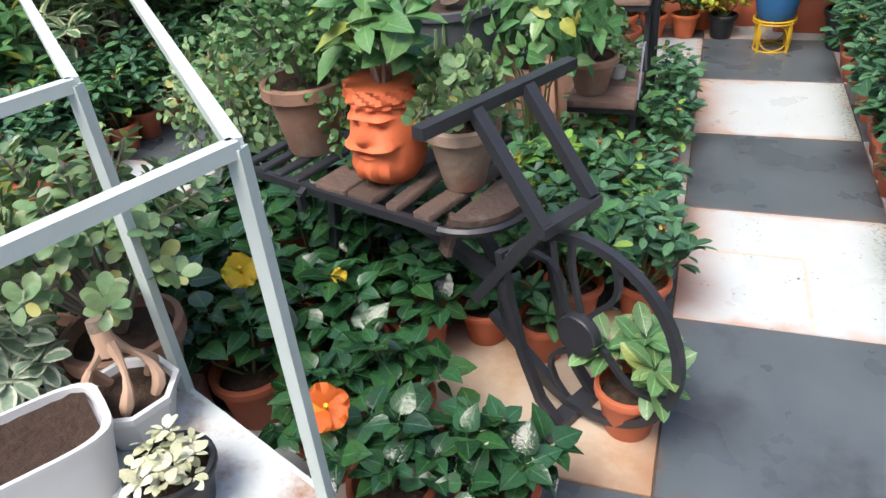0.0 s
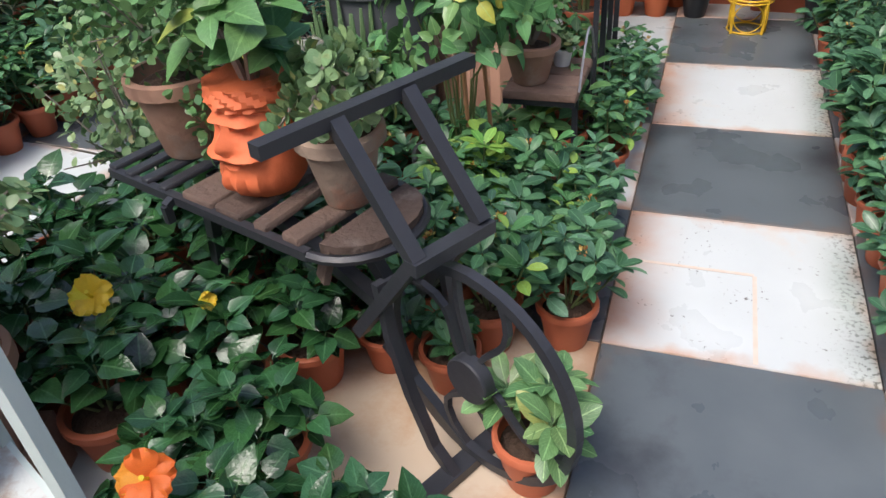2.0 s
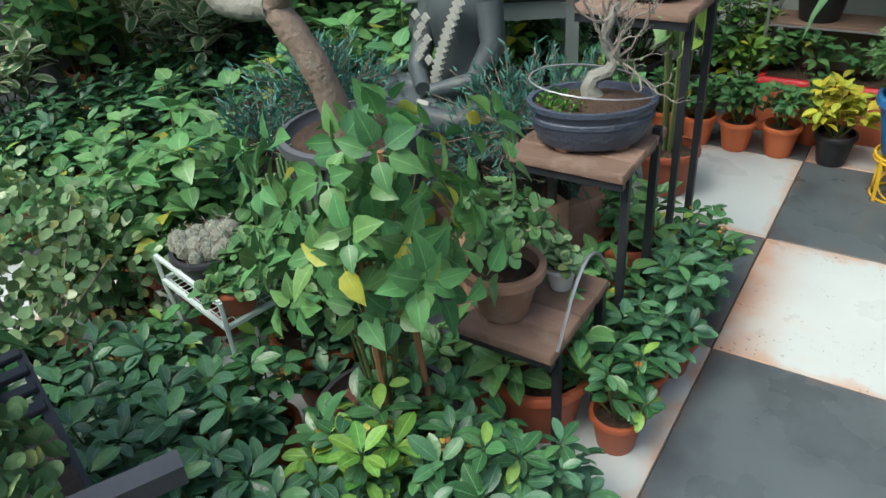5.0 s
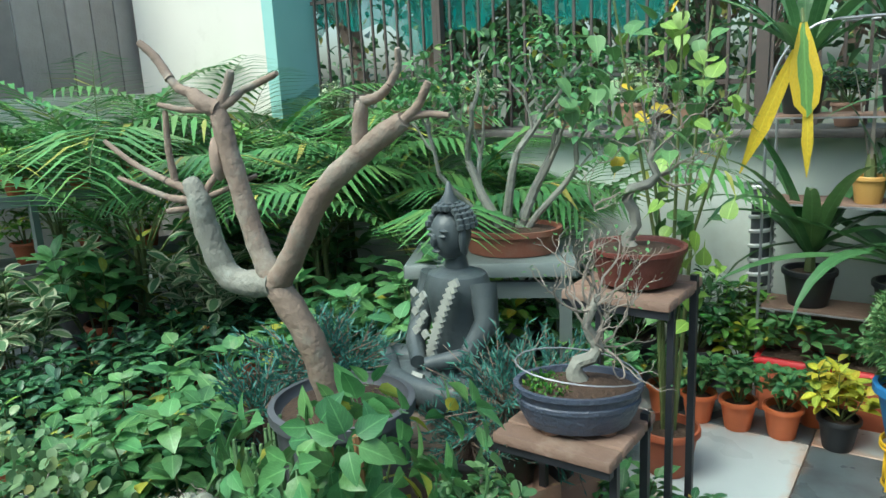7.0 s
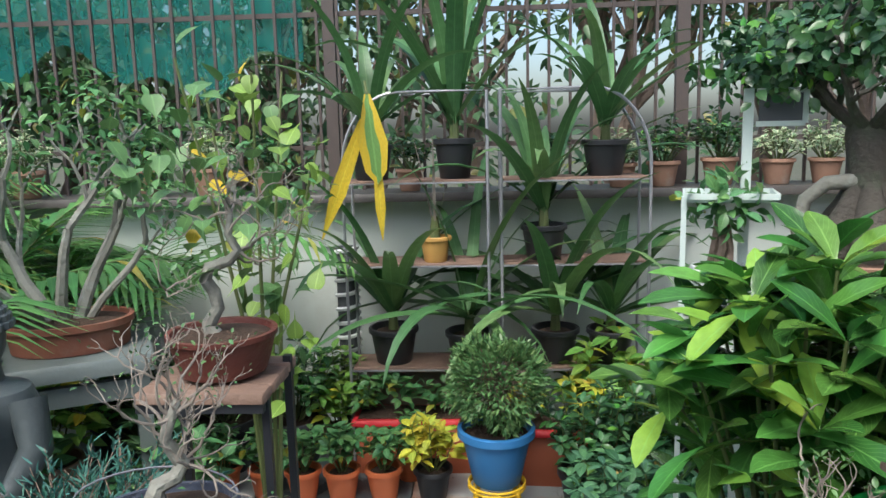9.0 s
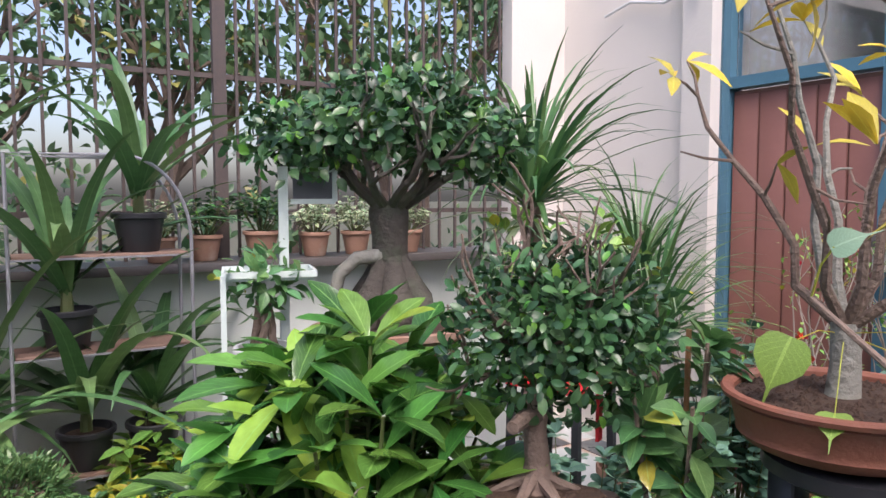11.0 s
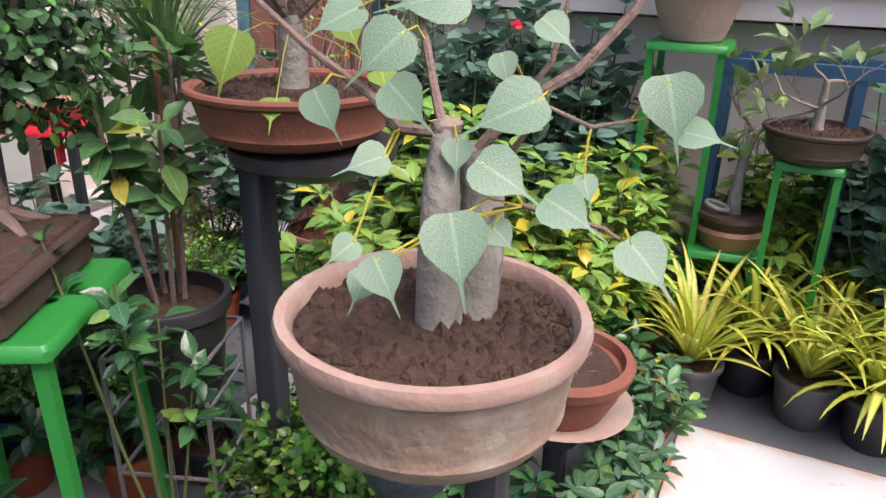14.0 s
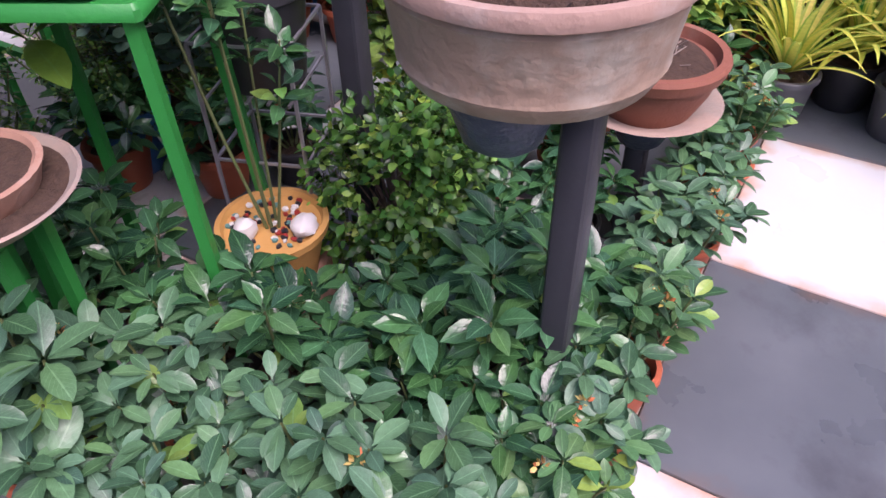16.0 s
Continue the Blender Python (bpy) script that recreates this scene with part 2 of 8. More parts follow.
RED_STEEL = mat("red_painted_steel", (0.62, 0.03, 0.04), (0.5, 0.02, 0.03), 10, 0.4)
BLUE_STEEL = mat("blue_painted_steel", (0.03, 0.10, 0.18), (0.02, 0.07, 0.13), 10, 0.45)
YELLOW_STEEL = mat("yellow_painted_steel", (0.72, 0.46, 0.03), (0.6, 0.36, 0.02), 16, 0.4)
GREY_STEEL = mat("grey_painted_metal", (0.17, 0.20, 0.195), (0.13, 0.155, 0.15), 8, 0.5, c3=(0.2, 0.2, 0.19), stain=0.6)
WIRE = mat("galvanised_wire", (0.45, 0.45, 0.48), (0.33, 0.33, 0.36), 30, 0.45, metal=0.6, bump=0)
TERRA = mat("terracotta_plastic", (0.46, 0.13, 0.06), (0.38, 0.10, 0.05), 6, 0.5, obj=0.18, bump=0.05, c3=(0.30, 0.13, 0.09), stain=0.62, sscale=7)
ORANGE_POT = mat("orange_plastic", (0.60, 0.16, 0.06), (0.52, 0.13, 0.05), 6, 0.45, obj=0.12, bump=0.03)
CLAY = mat("weathered_clay", (0.40, 0.23, 0.16), (0.29, 0.17, 0.12), 7, 0.85, bump=0.35, bscale=45, c3=(0.44, 0.36, 0.30), stain=0.53, sscale=6)
BOWL_CLAY = mat("grey_pink_weathered_clay", (0.35, 0.25, 0.175), (0.23, 0.175, 0.13), 6, 0.9, bump=0.6, bscale=40, c3=(0.40, 0.37, 0.30), stain=0.45, sscale=7)
BROWN_TERRA = mat("brown_red_terracotta", (0.27, 0.10, 0.06), (0.19, 0.075, 0.05), 8, 0.7, bump=0.25, c3=(0.24, 0.15, 0.11), stain=0.55, sscale=6)
SLAT_WOOD = mat("dark_worn_slat", (0.13, 0.085, 0.065), (0.07, 0.05, 0.042), 18, 0.8, bump=0.6, bscale=70, obj=0.3, c3=(0.25, 0.20, 0.17), stain=0.56, sscale=9)
RUSTY_SHEET = mat("rusty_white_sheet", (0.66, 0.70, 0.68), (0.55, 0.58, 0.56), 7, 0.5, c3=(0.32, 0.15, 0.07), stain=0.47, sscale=9)
GREY_CLAY = mat("grey_weathered_clay", (0.38, 0.28, 0.22), (0.28, 0.21, 0.17), 8, 0.9, bump=0.5, bscale=35, c3=(0.24, 0.22, 0.19), stain=0.46, sscale=5)
OLD_CLAY = mat("patchy_old_clay", (0.34, 0.25, 0.19), (0.24, 0.18, 0.14), 7, 0.9, bump=0.5, bscale=35, c3=(0.36, 0.14, 0.08), stain=0.5, sscale=8)
RIM_CLAY = mat("pink_clay_rim", (0.41, 0.28, 0.22), (0.31, 0.21, 0.165), 9, 0.85, bump=0.4, c3=(0.40, 0.36, 0.31), stain=0.5, sscale=8)
BLACK_PLASTIC = mat("black_plastic", (0.022, 0.023, 0.026), (0.035, 0.036, 0.04), 10, 0.42, bump=0.04)
GREY_PLASTIC = mat("grey_plastic", (0.07, 0.075, 0.085), (0.10, 0.105, 0.115), 8, 0.5, bump=0.04)
WHITE_PLASTIC = mat("white_plastic", (0.74, 0.75, 0.75), (0.66, 0.67, 0.67), 5, 0.45, bump=0.03, c3=(0.5, 0.46, 0.42), stain=0.66, sscale=6)
BLUE_PLASTIC = mat("blue_plastic", (0.05, 0.22, 0.50), (0.04, 0.17, 0.42), 6, 0.4, bump=0.03)
GREEN_PLASTIC = mat("green_plastic", (0.10, 0.32, 0.04), (0.07, 0.25, 0.03), 6, 0.42, bump=0.03)
YELLOW_CERAMIC = mat("ochre_glazed_clay", (0.62, 0.36, 0.11), (0.5, 0.27, 0.08), 9, 0.45)
BLUE_CERAMIC = mat("blue_grey_glazed_clay", (0.045, 0.06, 0.10), (0.09, 0.10, 0.13), 22, 0.35, bump=0.6, bscale=70)
RED_CERAMIC = mat("dark_red_glazed_clay", (0.10, 0.028, 0.022), (0.15, 0.05, 0.04), 24, 0.4, bump=0.4, bscale=60)
BROWN_CERAMIC = mat("brown_clay_tray", (0.075, 0.05, 0.04), (0.05, 0.035, 0.03), 10, 0.5, bump=0.2)
ORANGE_CLAY = mat("bright_orange_terracotta", (0.78, 0.19, 0.07), (0.66, 0.15, 0.06), 8, 0.65, bump=0.2, bscale=80)
SOIL = mat("dark_soil", (0.022, 0.014, 0.010), (0.095, 0.058, 0.038), 55, 0.95, bump=1.0, bscale=90)
RED_SOIL = mat("red_soil", (0.17, 0.07, 0.04), (0.10, 0.045, 0.03), 40, 0.95, bump=1.0, bscale=90)
WOOD = mat("weathered_plank", (0.24, 0.15, 0.11), (0.16, 0.105, 0.08), 14, 0.8, bump=0.5, bscale=50, obj=0.2, c3=(0.33, 0.25, 0.20), stain=0.55, sscale=5)
GREY_WOOD = mat("grey_plank", (0.30, 0.27, 0.25), (0.22, 0.19, 0.18), 10, 0.85, bump=0.4, obj=0.2, island=0)
DOOR_WOOD = mat("reddish_door_laminate", (0.22, 0.095, 0.075), (0.16, 0.07, 0.055), 6, 0.45, bump=0.05)
BARK = mat("grey_brown_bark", (0.24, 0.18, 0.14), (0.14, 0.10, 0.08), 25, 0.9, bump=0.8, bscale=70)
DARK_BARK = mat("dark_mossy_bark", (0.11, 0.095, 0.08), (0.055, 0.05, 0.042), 18, 0.9, bump=0.9, bscale=55, c3=(0.10, 0.12, 0.08), stain=0.5, sscale=9)
PALE_BARK = mat("pale_grey_bark", (0.30, 0.30, 0.26), (0.17, 0.16, 0.135), 14, 0.85, bump=0.7, bscale=60, c3=(0.36, 0.38, 0.33), stain=0.52, sscale=14)
TAN_BARK = mat("tan_ringed_bark", (0.30, 0.225, 0.175), (0.19, 0.14, 0.11), 22, 0.85, bump=0.6, bscale=60, c3=(0.33, 0.31, 0.26), stain=0.52, sscale=9)
TWIG = mat("dry_twig", (0.34, 0.30, 0.26), (0.22, 0.18, 0.15), 30, 0.9, bump=0)
ROOT_PINK = mat("pinkish_smooth_root", (0.62, 0.42, 0.30), (0.50, 0.32, 0.22), 12, 0.6, bump=0.2)
STEM = mat("green_stem", (0.10, 0.16, 0.05), (0.14, 0.14, 0.06), 20, 0.6, bump=0)
CANE = mat("bamboo_cane", (0.36, 0.19, 0.09), (0.28, 0.14, 0.07), 15, 0.6, bump=0.1)
STATUE = mat("dark_statue_stone", (0.035, 0.045, 0.05), (0.11, 0.13, 0.135), 12, 0.42, bump=0.25, bscale=50)
STATUE_PALE = mat("pale_statue_inlay", (0.42, 0.43, 0.38), (0.32, 0.33, 0.30), 12, 0.6)
CARD = mat("brown_cardboard", (0.36, 0.23, 0.13), (0.29, 0.18, 0.10), 7, 0.85, bump=0.1)
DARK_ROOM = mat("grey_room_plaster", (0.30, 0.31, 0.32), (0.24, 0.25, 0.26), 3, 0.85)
GLASS = glass_mat("window_glass", (0.96, 0.98, 0.98), 0.32)

LF_IXORA = leaf_mat("ixora_leaf", (0.024, 0.078, 0.042), (0.105, 0.240, 0.118), 0.33, rib=0.3, old=(0.13, 0.28, 0.06), oldpart=0.05)
LF_IXORA_R = leaf_mat("ixora_leaf_young", (0.022, 0.085, 0.035), (0.10, 0.24, 0.085), 0.32, rib=0.35, old=(0.24, 0.38, 0.07), oldpart=0.08)
LF_GARD = leaf_mat("glossy_dark_leaf", (0.010, 0.045, 0.022), (0.055, 0.18, 0.06), 0.17, rib=0.4, old=(0.16, 0.33, 0.07), oldpart=0.05)
LF_HIB = leaf_mat("hibiscus_leaf", (0.006, 0.028, 0.012), (0.034, 0.115, 0.034), 0.17, rib=0.4, trans=0.1)
LF_LIME = leaf_mat("lime_leaf", (0.10, 0.24, 0.04), (0.22, 0.38, 0.07), 0.4, rib=0.4, old=(0.5, 0.45, 0.04), oldpart=0.08)
LF_MID = leaf_mat("mid_green_leaf", (0.06, 0.17, 0.06), (0.13, 0.28, 0.09), 0.4, rib=0.35, old=(0.36, 0.36, 0.05), oldpart=0.04)
LF_SMALL = leaf_mat("small_green_leaf", (0.05, 0.13, 0.045), (0.13, 0.26, 0.09), 0.45, rib=0)
LF_JADE = leaf_mat("jade_leaf", (0.11, 0.20, 0.09), (0.24, 0.36, 0.16), 0.42, rib=0, old=(0.42, 0.42, 0.14), oldpart=0.06)
LF_VARIEG = leaf_mat("variegated_leaf", (0.10, 0.22, 0.10), (0.20, 0.32, 0.15), 0.4, rib=0, edge=(0.60, 0.62, 0.42))
LF_CREAM = leaf_mat("cream_leaf", (0.50, 0.52, 0.30), (0.80, 0.78, 0.60), 0.45, rib=0)
LF_SILVER = leaf_mat("silver_edged_leaf", (0.20, 0.30, 0.20), (0.30, 0.40, 0.28), 0.5, rib=0, edge=(0.55, 0.60, 0.48))
LF_FICUS = leaf_mat("ficus_leaf", (0.014, 0.050, 0.022), (0.070, 0.175, 0.060), 0.26, rib=0.1, old=(0.10, 0.28, 0.04), oldpart=0.06)
LF_PEEPAL = leaf_mat("peepal_leaf", (0.15, 0.29, 0.20), (0.25, 0.40, 0.28), 0.42, rib=0.28, trans=0.3)
LF_PALM = leaf_mat("palm_leaflet", (0.06, 0.17, 0.05), (0.14, 0.30, 0.08), 0.4, rib=0.2, old=(0.42, 0.40, 0.08), oldpart=0.05)
LF_STRAP = leaf_mat("strap_leaf", (0.045, 0.13, 0.045), (0.12, 0.23, 0.08), 0.38, rib=0.25)
LF_STRAP_PALE = leaf_mat("pale_strap_leaf", (0.16, 0.24, 0.12), (0.30, 0.38, 0.22), 0.45, rib=0.2)
LF_SPIDER = leaf_mat("yellow_striped_leaf", (0.52, 0.54, 0.07), (0.74, 0.70, 0.16), 0.40, rib=0, edge=(0.32, 0.46, 0.06), trans=0.3)
LF_YELLOW = leaf_mat("yellow_leaf", (0.62, 0.50, 0.03), (0.78, 0.62, 0.05), 0.45, rib=0.3, old=(0.45, 0.30, 0.05), oldpart=0.1)
LF_YGREEN = leaf_mat("yellowing_leaf", (0.30, 0.36, 0.05), (0.60, 0.52, 0.05), 0.45, rib=0.3)
LF_CONIF = leaf_mat("juniper_needles", (0.030, 0.120, 0.095), (0.085, 0.240, 0.190), 0.55, rib=0)
LF_BOX = leaf_mat("boxwood_leaf", (0.012, 0.050, 0.010), (0.095, 0.26, 0.038), 0.28, rib=0, old=(0.24, 0.42, 0.07), oldpart=0.1)
LF_CROTON = leaf_mat("pale_veined_leaf", (0.08, 0.19, 0.07), (0.20, 0.34, 0.13), 0.35, rib=0.6, old=(0.30, 0.34, 0.10), oldpart=0.05)
LF_BLUISH = leaf_mat("blue_green_leaf", (0.045, 0.12, 0.085), (0.14, 0.28, 0.19), 0.36, rib=0.15)
LF_FERN = leaf_mat("cypress_leaf", (0.06, 0.15, 0.05), (0.13, 0.24, 0.08), 0.5, rib=0)
LF_TREE = leaf_mat("tree_leaf", (0.045, 0.11, 0.05), (0.12, 0.22, 0.09), 0.45, rib=0, old=(0.3, 0.3, 0.08), oldpart=0.05)
PETAL_Y = leaf_mat("yellow_petal", (0.80, 0.60, 0.02), (0.85, 0.68, 0.05), 0.5, rib=0, trans=0.35)
PETAL_O = leaf_mat("orange_petal", (0.80, 0.15, 0.02), (0.85, 0.32, 0.04), 0.5, rib=0, trans=0.35)
PETAL_R = leaf_mat("red_petal", (0.60, 0.03, 0.02), (0.72, 0.06, 0.04), 0.5, rib=0)
PETAL_I = leaf_mat("ixora_flower", (0.62, 0.40, 0.10), (0.75, 0.62, 0.22), 0.5, rib=0, old=(0.5, 0.12, 0.05), oldpart=0.35)


# ---- mesh helpers ----
R = random.Random(7)


class Mesh:
    """Collects vertices, faces and leaf coordinates of one mesh."""

    def __init__(self):
        self.v, self.f, self.uv, self.n = [], [], [], 0

    def add(self, v, f, uv=None):
        v = np.asarray(v, float)
        self.v.append(v)
        self.f.extend([tuple(i + self.n for i in q) for q in f])
        self.uv.append(np.asarray(uv, float) if uv is not None else np.zeros((len(v), 2)) + 0.25)
        self.n += len(v)
        return self

    def tube(self, pts, radii, sides=7, cap=True):
        pts = [Vector(p) for p in pts]
        n = len(pts)
        if not hasattr(radii, "__len__"):
            radii = [radii] * n
        vs, fs = [], []
        side = None
        for i, p in enumerate(pts):
            d = (pts[min(i + 1, n - 1)] - pts[max(i - 1, 0)]).normalized()
            if side is None:
                side = d.orthogonal().normalized()
            side = (side - d * side.dot(d)).normalized()
            up = d.cross(side)
            for k in range(sides):
                a = 2 * math.pi * k / sides
                vs.append(p + (side * math.cos(a) + up * math.sin(a)) * radii[i])
        for i in range(n - 1):
            for k in range(sides):
                a, b = i * sides + k, i * sides + (k + 1) % sides
                fs.append((a, b, b + sides, a + sides))
        if cap:
            fs.append(tuple(reversed(range(sides))))
            fs.append(tuple(range((n - 1) * sides, n * sides)))
        return self.add([tuple(x) for x in vs], fs)

    def box(self, c, s, m=None, bevel=0.0):
        """A block of size s about c, with chamfered upright edges where bevel is given."""
        x, y, z = (k / 2 for k in s)
        b = min(bevel, x * 0.9, y * 0.9)
        if b > 0:
            ring = [(x - b, -y), (x, -y + b), (x, y - b), (x - b, y), (-x + b, y), (-x, y - b), (-x, -y + b), (-x + b, -y)]
            b2 = min(b, z * 0.8)
            lay = [(-z, 1.0), (z - b2, 1.0), (z, 0.0)]
            vs = []
            for zz, k in lay:
                for px, py in ring:
                    q = 0 if k else b2 * 0.7
                    vs.append((px - math.copysign(q, px), py - math.copysign(q, py), zz))
            fs = [tuple(reversed(range(8)))]
            for i in range(2):
                for k in range(8):
                    a, c2 = i * 8 + k, i * 8 + (k + 1) % 8
                    fs.append((a, c2, c2 + 8, a + 8))
            fs.append(tuple(range(16, 24)))
        else:
            vs = [(i * x, j * y, k * z) for k in (-1, 1) for i, j in ((-1, -1), (1, -1), (1, 1), (-1, 1))]
            fs = [(3, 2, 1, 0), (4, 5, 6, 7), (0, 1, 5, 4), (1, 2, 6, 5), (2, 3, 7, 6), (3, 0, 4, 7)]
        vs = [Vector(q) for q in vs]
        if m is not None:
            vs = [m @ q for q in vs]
        return self.add([tuple(q + Vector(c)) for q in vs], fs)

    def bar(self, a, b, w, h=None, up=(0, 0, 1)):
        """A square bar from a to b."""
        a, b = Vector(a), Vector(b)
        d = b - a
        x = d.normalized()
        u = Vector(up)
        if abs(x.dot(u)) > 0.98:
            u = Vector((1, 0, 0))
        y = u.cross(x).normalized()
        z = x.cross(y)
        m = Matrix((x, y, z)).transposed()
        return self.box((a + b) / 2, (d.length, w, h or w), m, 0)

    def lathe(self, prof, sides=28, sx=1.0, sy=1.0, c=(0, 0, 0), wob=0.0):
        """Turns the outline (radius, height) about the upright axis."""
        vs, fs = [], []
        for r, z in prof:
            for k in range(sides):
                a = 2 * math.pi * k / sides
                q = 1 + wob * (math.sin(3 * a + z * 9) + 0.6 * math.sin(5 * a + 1 + z * 17))
                vs.append((c[0] + r * q * math.cos(a) * sx, c[1] + r * q * math.sin(a) * sy, c[2] + z))
        n = len(prof)
        for i in range(n - 1):
            for k in range(sides):
                a, b = i * sides + k, i * sides + (k + 1) % sides
                fs.append((a, b, b + sides, a + sides))
        if prof[0][0] > 1e-6:
            fs.append(tuple(reversed(range(sides))))
        if prof[-1][0] > 1e-6:
            fs.append(tuple(range((n - 1) * sides, n * sides)))
        return self.add(vs, fs)

    def blob(self, c, r, seed=0, rough=0.12, n=10):
        vs, fs = [], []
        rx, ry, rz = r if hasattr(r, "__len__") else (r, r, r)
        for i in range(n // 2 + 1):
            th = math.pi * i / (n // 2)
            for k in range(n):
                a = 2 * math.pi * k / n
                d = Vector((math.sin(th) * math.cos(a), math.sin(th) * math.sin(a), math.cos(th)))
                q = 1 + rough * noise.noise(d * 2 + Vector((seed, seed * 2, 0)))
                vs.append((c[0] + d.x * rx * q, c[1] + d.y * ry * q, c[2] + d.z * rz * q))
        for i in range(n // 2):
            for k in range(n):
                a, b = i * n + k, i * n + (k + 1) % n
                fs.append((a, a + n, b + n, b))
        return self.add(vs, fs)

    def leaf(self, tmpl, base, d, up, length, width=1.0):
        """One leaf from base along d, its upper side towards up."""
        v, f, uv = tmpl
        x = np.array(d, float)
        x /= np.linalg.norm(x) + 1e-9
        u = np.array(up, float)
        y = np.cross(u, x)
        ny = np.linalg.norm(y)
        if ny < 1e-3:
            y = np.cross((0.3, 0.8, 0.1), x)
            ny = np.linalg.norm(y)
        y /= ny
        z = np.cross(x, y)
        w = v * np.array((length, length * width, length))
        return self.add(w @ np.array((x, y, z)) + np.array(base, float), f, uv)

    def data(self, name):
        me = bpy.data.meshes.new(name)
        v = np.concatenate(self.v) if self.v else np.zeros((0, 3))
        me.from_pydata(v.tolist(), [], self.f)
        uvs = np.concatenate(self.uv) if self.uv else np.zeros((0, 2))
        lay = me.uv_layers.new(name="UVMap")
        idx = np.empty(len(me.loops), dtype=np.int32)
        me.loops.foreach_get("vertex_index", idx)
        lay.data.foreach_set("uv", uvs[idx].astype(np.float32).ravel())
        return me


def shade(me, angle=40):
    me.polygons.foreach_set("use_smooth", [True] * len(me.polygons))
    me.set_sharp_from_angle(angle=radians(angle))


def part(name, ms, material, parent=None, label="", smooth=True):
    me = ms.data(name)
    me.materials.append(material)
    if smooth:
        shade(me)
    ob = new(name, me)
    if parent is not None:
        ob.parent = parent
    if label:
        ob["label"] = label
    return ob


def thing(name, label, category, group="", kind="", at=(0, 0, 0), turn=0.0):
    e = new(name)
    e.empty_display_size = 0.05
    e.matrix_basis = pose(*at, 0, 0, turn)
    return tagged(e, label, category, group, kind)


def leaf_template(prof, fold=0.18, droop=0.25, curl=0.0):
    """prof: (along, half width); a folded blade that droops towards its tip."""
    v, uv, f = [], [], []
    for u, w in prof:
        z = -droop * u * u
        v += [(u, w, z + w * fold * 2 - curl * w), (u, 0, z), (u, -w, z + w * fold * 2 - curl * w)]
        uv += [(u, 1.0), (u, 0.5), (u, 0.0)]
    for i in range(len(prof) - 1):
        a = i * 3
        f += [(a, a + 1, a + 4, a + 3), (a + 1, a + 2, a + 5, a + 4)]
    return np.array(v, float), f, np.array(uv, float)


T_OVATE = leaf_template([(0, 0.01), (0.12, 0.02), (0.3, 0.19), (0.5, 0.25), (0.75, 0.19), (1, 0.01)])
T_ELLIP = leaf_template([(0, 0.01), (0.08, 0.03), (0.25, 0.17), (0.5, 0.235), (0.72, 0.22), (0.9, 0.13), (1, 0.012)], droop=0.22, fold=0.14)
T_LANCE = leaf_template([(0, 0.015), (0.2, 0.07), (0.5, 0.14), (0.75, 0.10), (1, 0.005)], droop=0.35)
T_BROAD = leaf_template([(0, 0.01), (0.16, 0.015), (0.24, 0.24), (0.42, 0.34), (0.68, 0.26), (0.86, 0.12), (1, 0.005)], droop=0.3, fold=0.12)
T_ROUND = leaf_template([(0, 0.03), (0.2, 0.24), (0.5, 0.38), (0.78, 0.34), (0.94, 0.18), (1, 0.03)], fold=0.1, droop=0.1)
T_TINY = leaf_template([(0, 0.03), (0.5, 0.3), (1, 0.03)], fold=0.1, droop=0.1)
T_HEART = leaf_template([(0, 0.20), (0.07, 0.32), (0.24, 0.41), (0.45, 0.37), (0.62, 0.23), (0.73, 0.10), (0.82, 0.032), (1.16, 0.006)], fold=0.08, droop=0.2)
T_GLOSSY = leaf_template([(0, 0.012), (0.12, 0.035), (0.35, 0.115), (0.62, 0.165), (0.82, 0.13), (0.94, 0.06), (1, 0.006)], droop=0.32, fold=0.16)
T_NEEDLE = leaf_template([(0, 0.05), (0.5, 0.07), (1, 0.01)], fold=0.0, droop=0.1)


def rnd(a, b):
    return R.uniform(a, b)


def sph(up=0.0):
    while True:
        d = Vector((rnd(-1, 1), rnd(-1, 1), rnd(-1, 1)))
        if 0.1 < d.length < 1:
            d.normalize()
            d.z += up
            return d.normalized()


# ---- pots ----
def pot_profile(r, h, foot=0.72, rim=0.012, lip=0.12, wall=0.006):
    lh = h * lip
    return [(r * foot * 0.96, 0), (r * foot, 0.004), (r * (foot + (1 - foot) * 0.85), h - lh), (r + rim * 0.2, h - lh + 0.002), (r + rim, h - lh * 0.85), (r + rim, h - 0.003), (r + rim * 0.6, h), (r - wall, h), (r - wall, h - 0.012), (r * 0.93 - wall, h - 0.03), (0, h - 0.03)]


def add_pot(e, r, h, material, foot=0.72, rim=0.006, lip=0.16, soil=SOIL, sides=24, z=0.0, sx=1.0, sy=1.0, label=""):
    p = Mesh().lathe([(a, b + z) for a, b in pot_profile(r, h, foot, rim, lip)], sides, sx, sy)
    part("pot", p, material, e, label)
    s = Mesh()
    rr = r * 0.93 - 0.005
    s.lathe([(rr, z + h - 0.03), (rr * 0.8, z + h - 0.020), (rr * 0.4, z + h - 0.014), (0, z + h - 0.012)], sides, sx, sy, wob=0.015)
    part("soil", s, soil, e)
    return z + h - 0.015


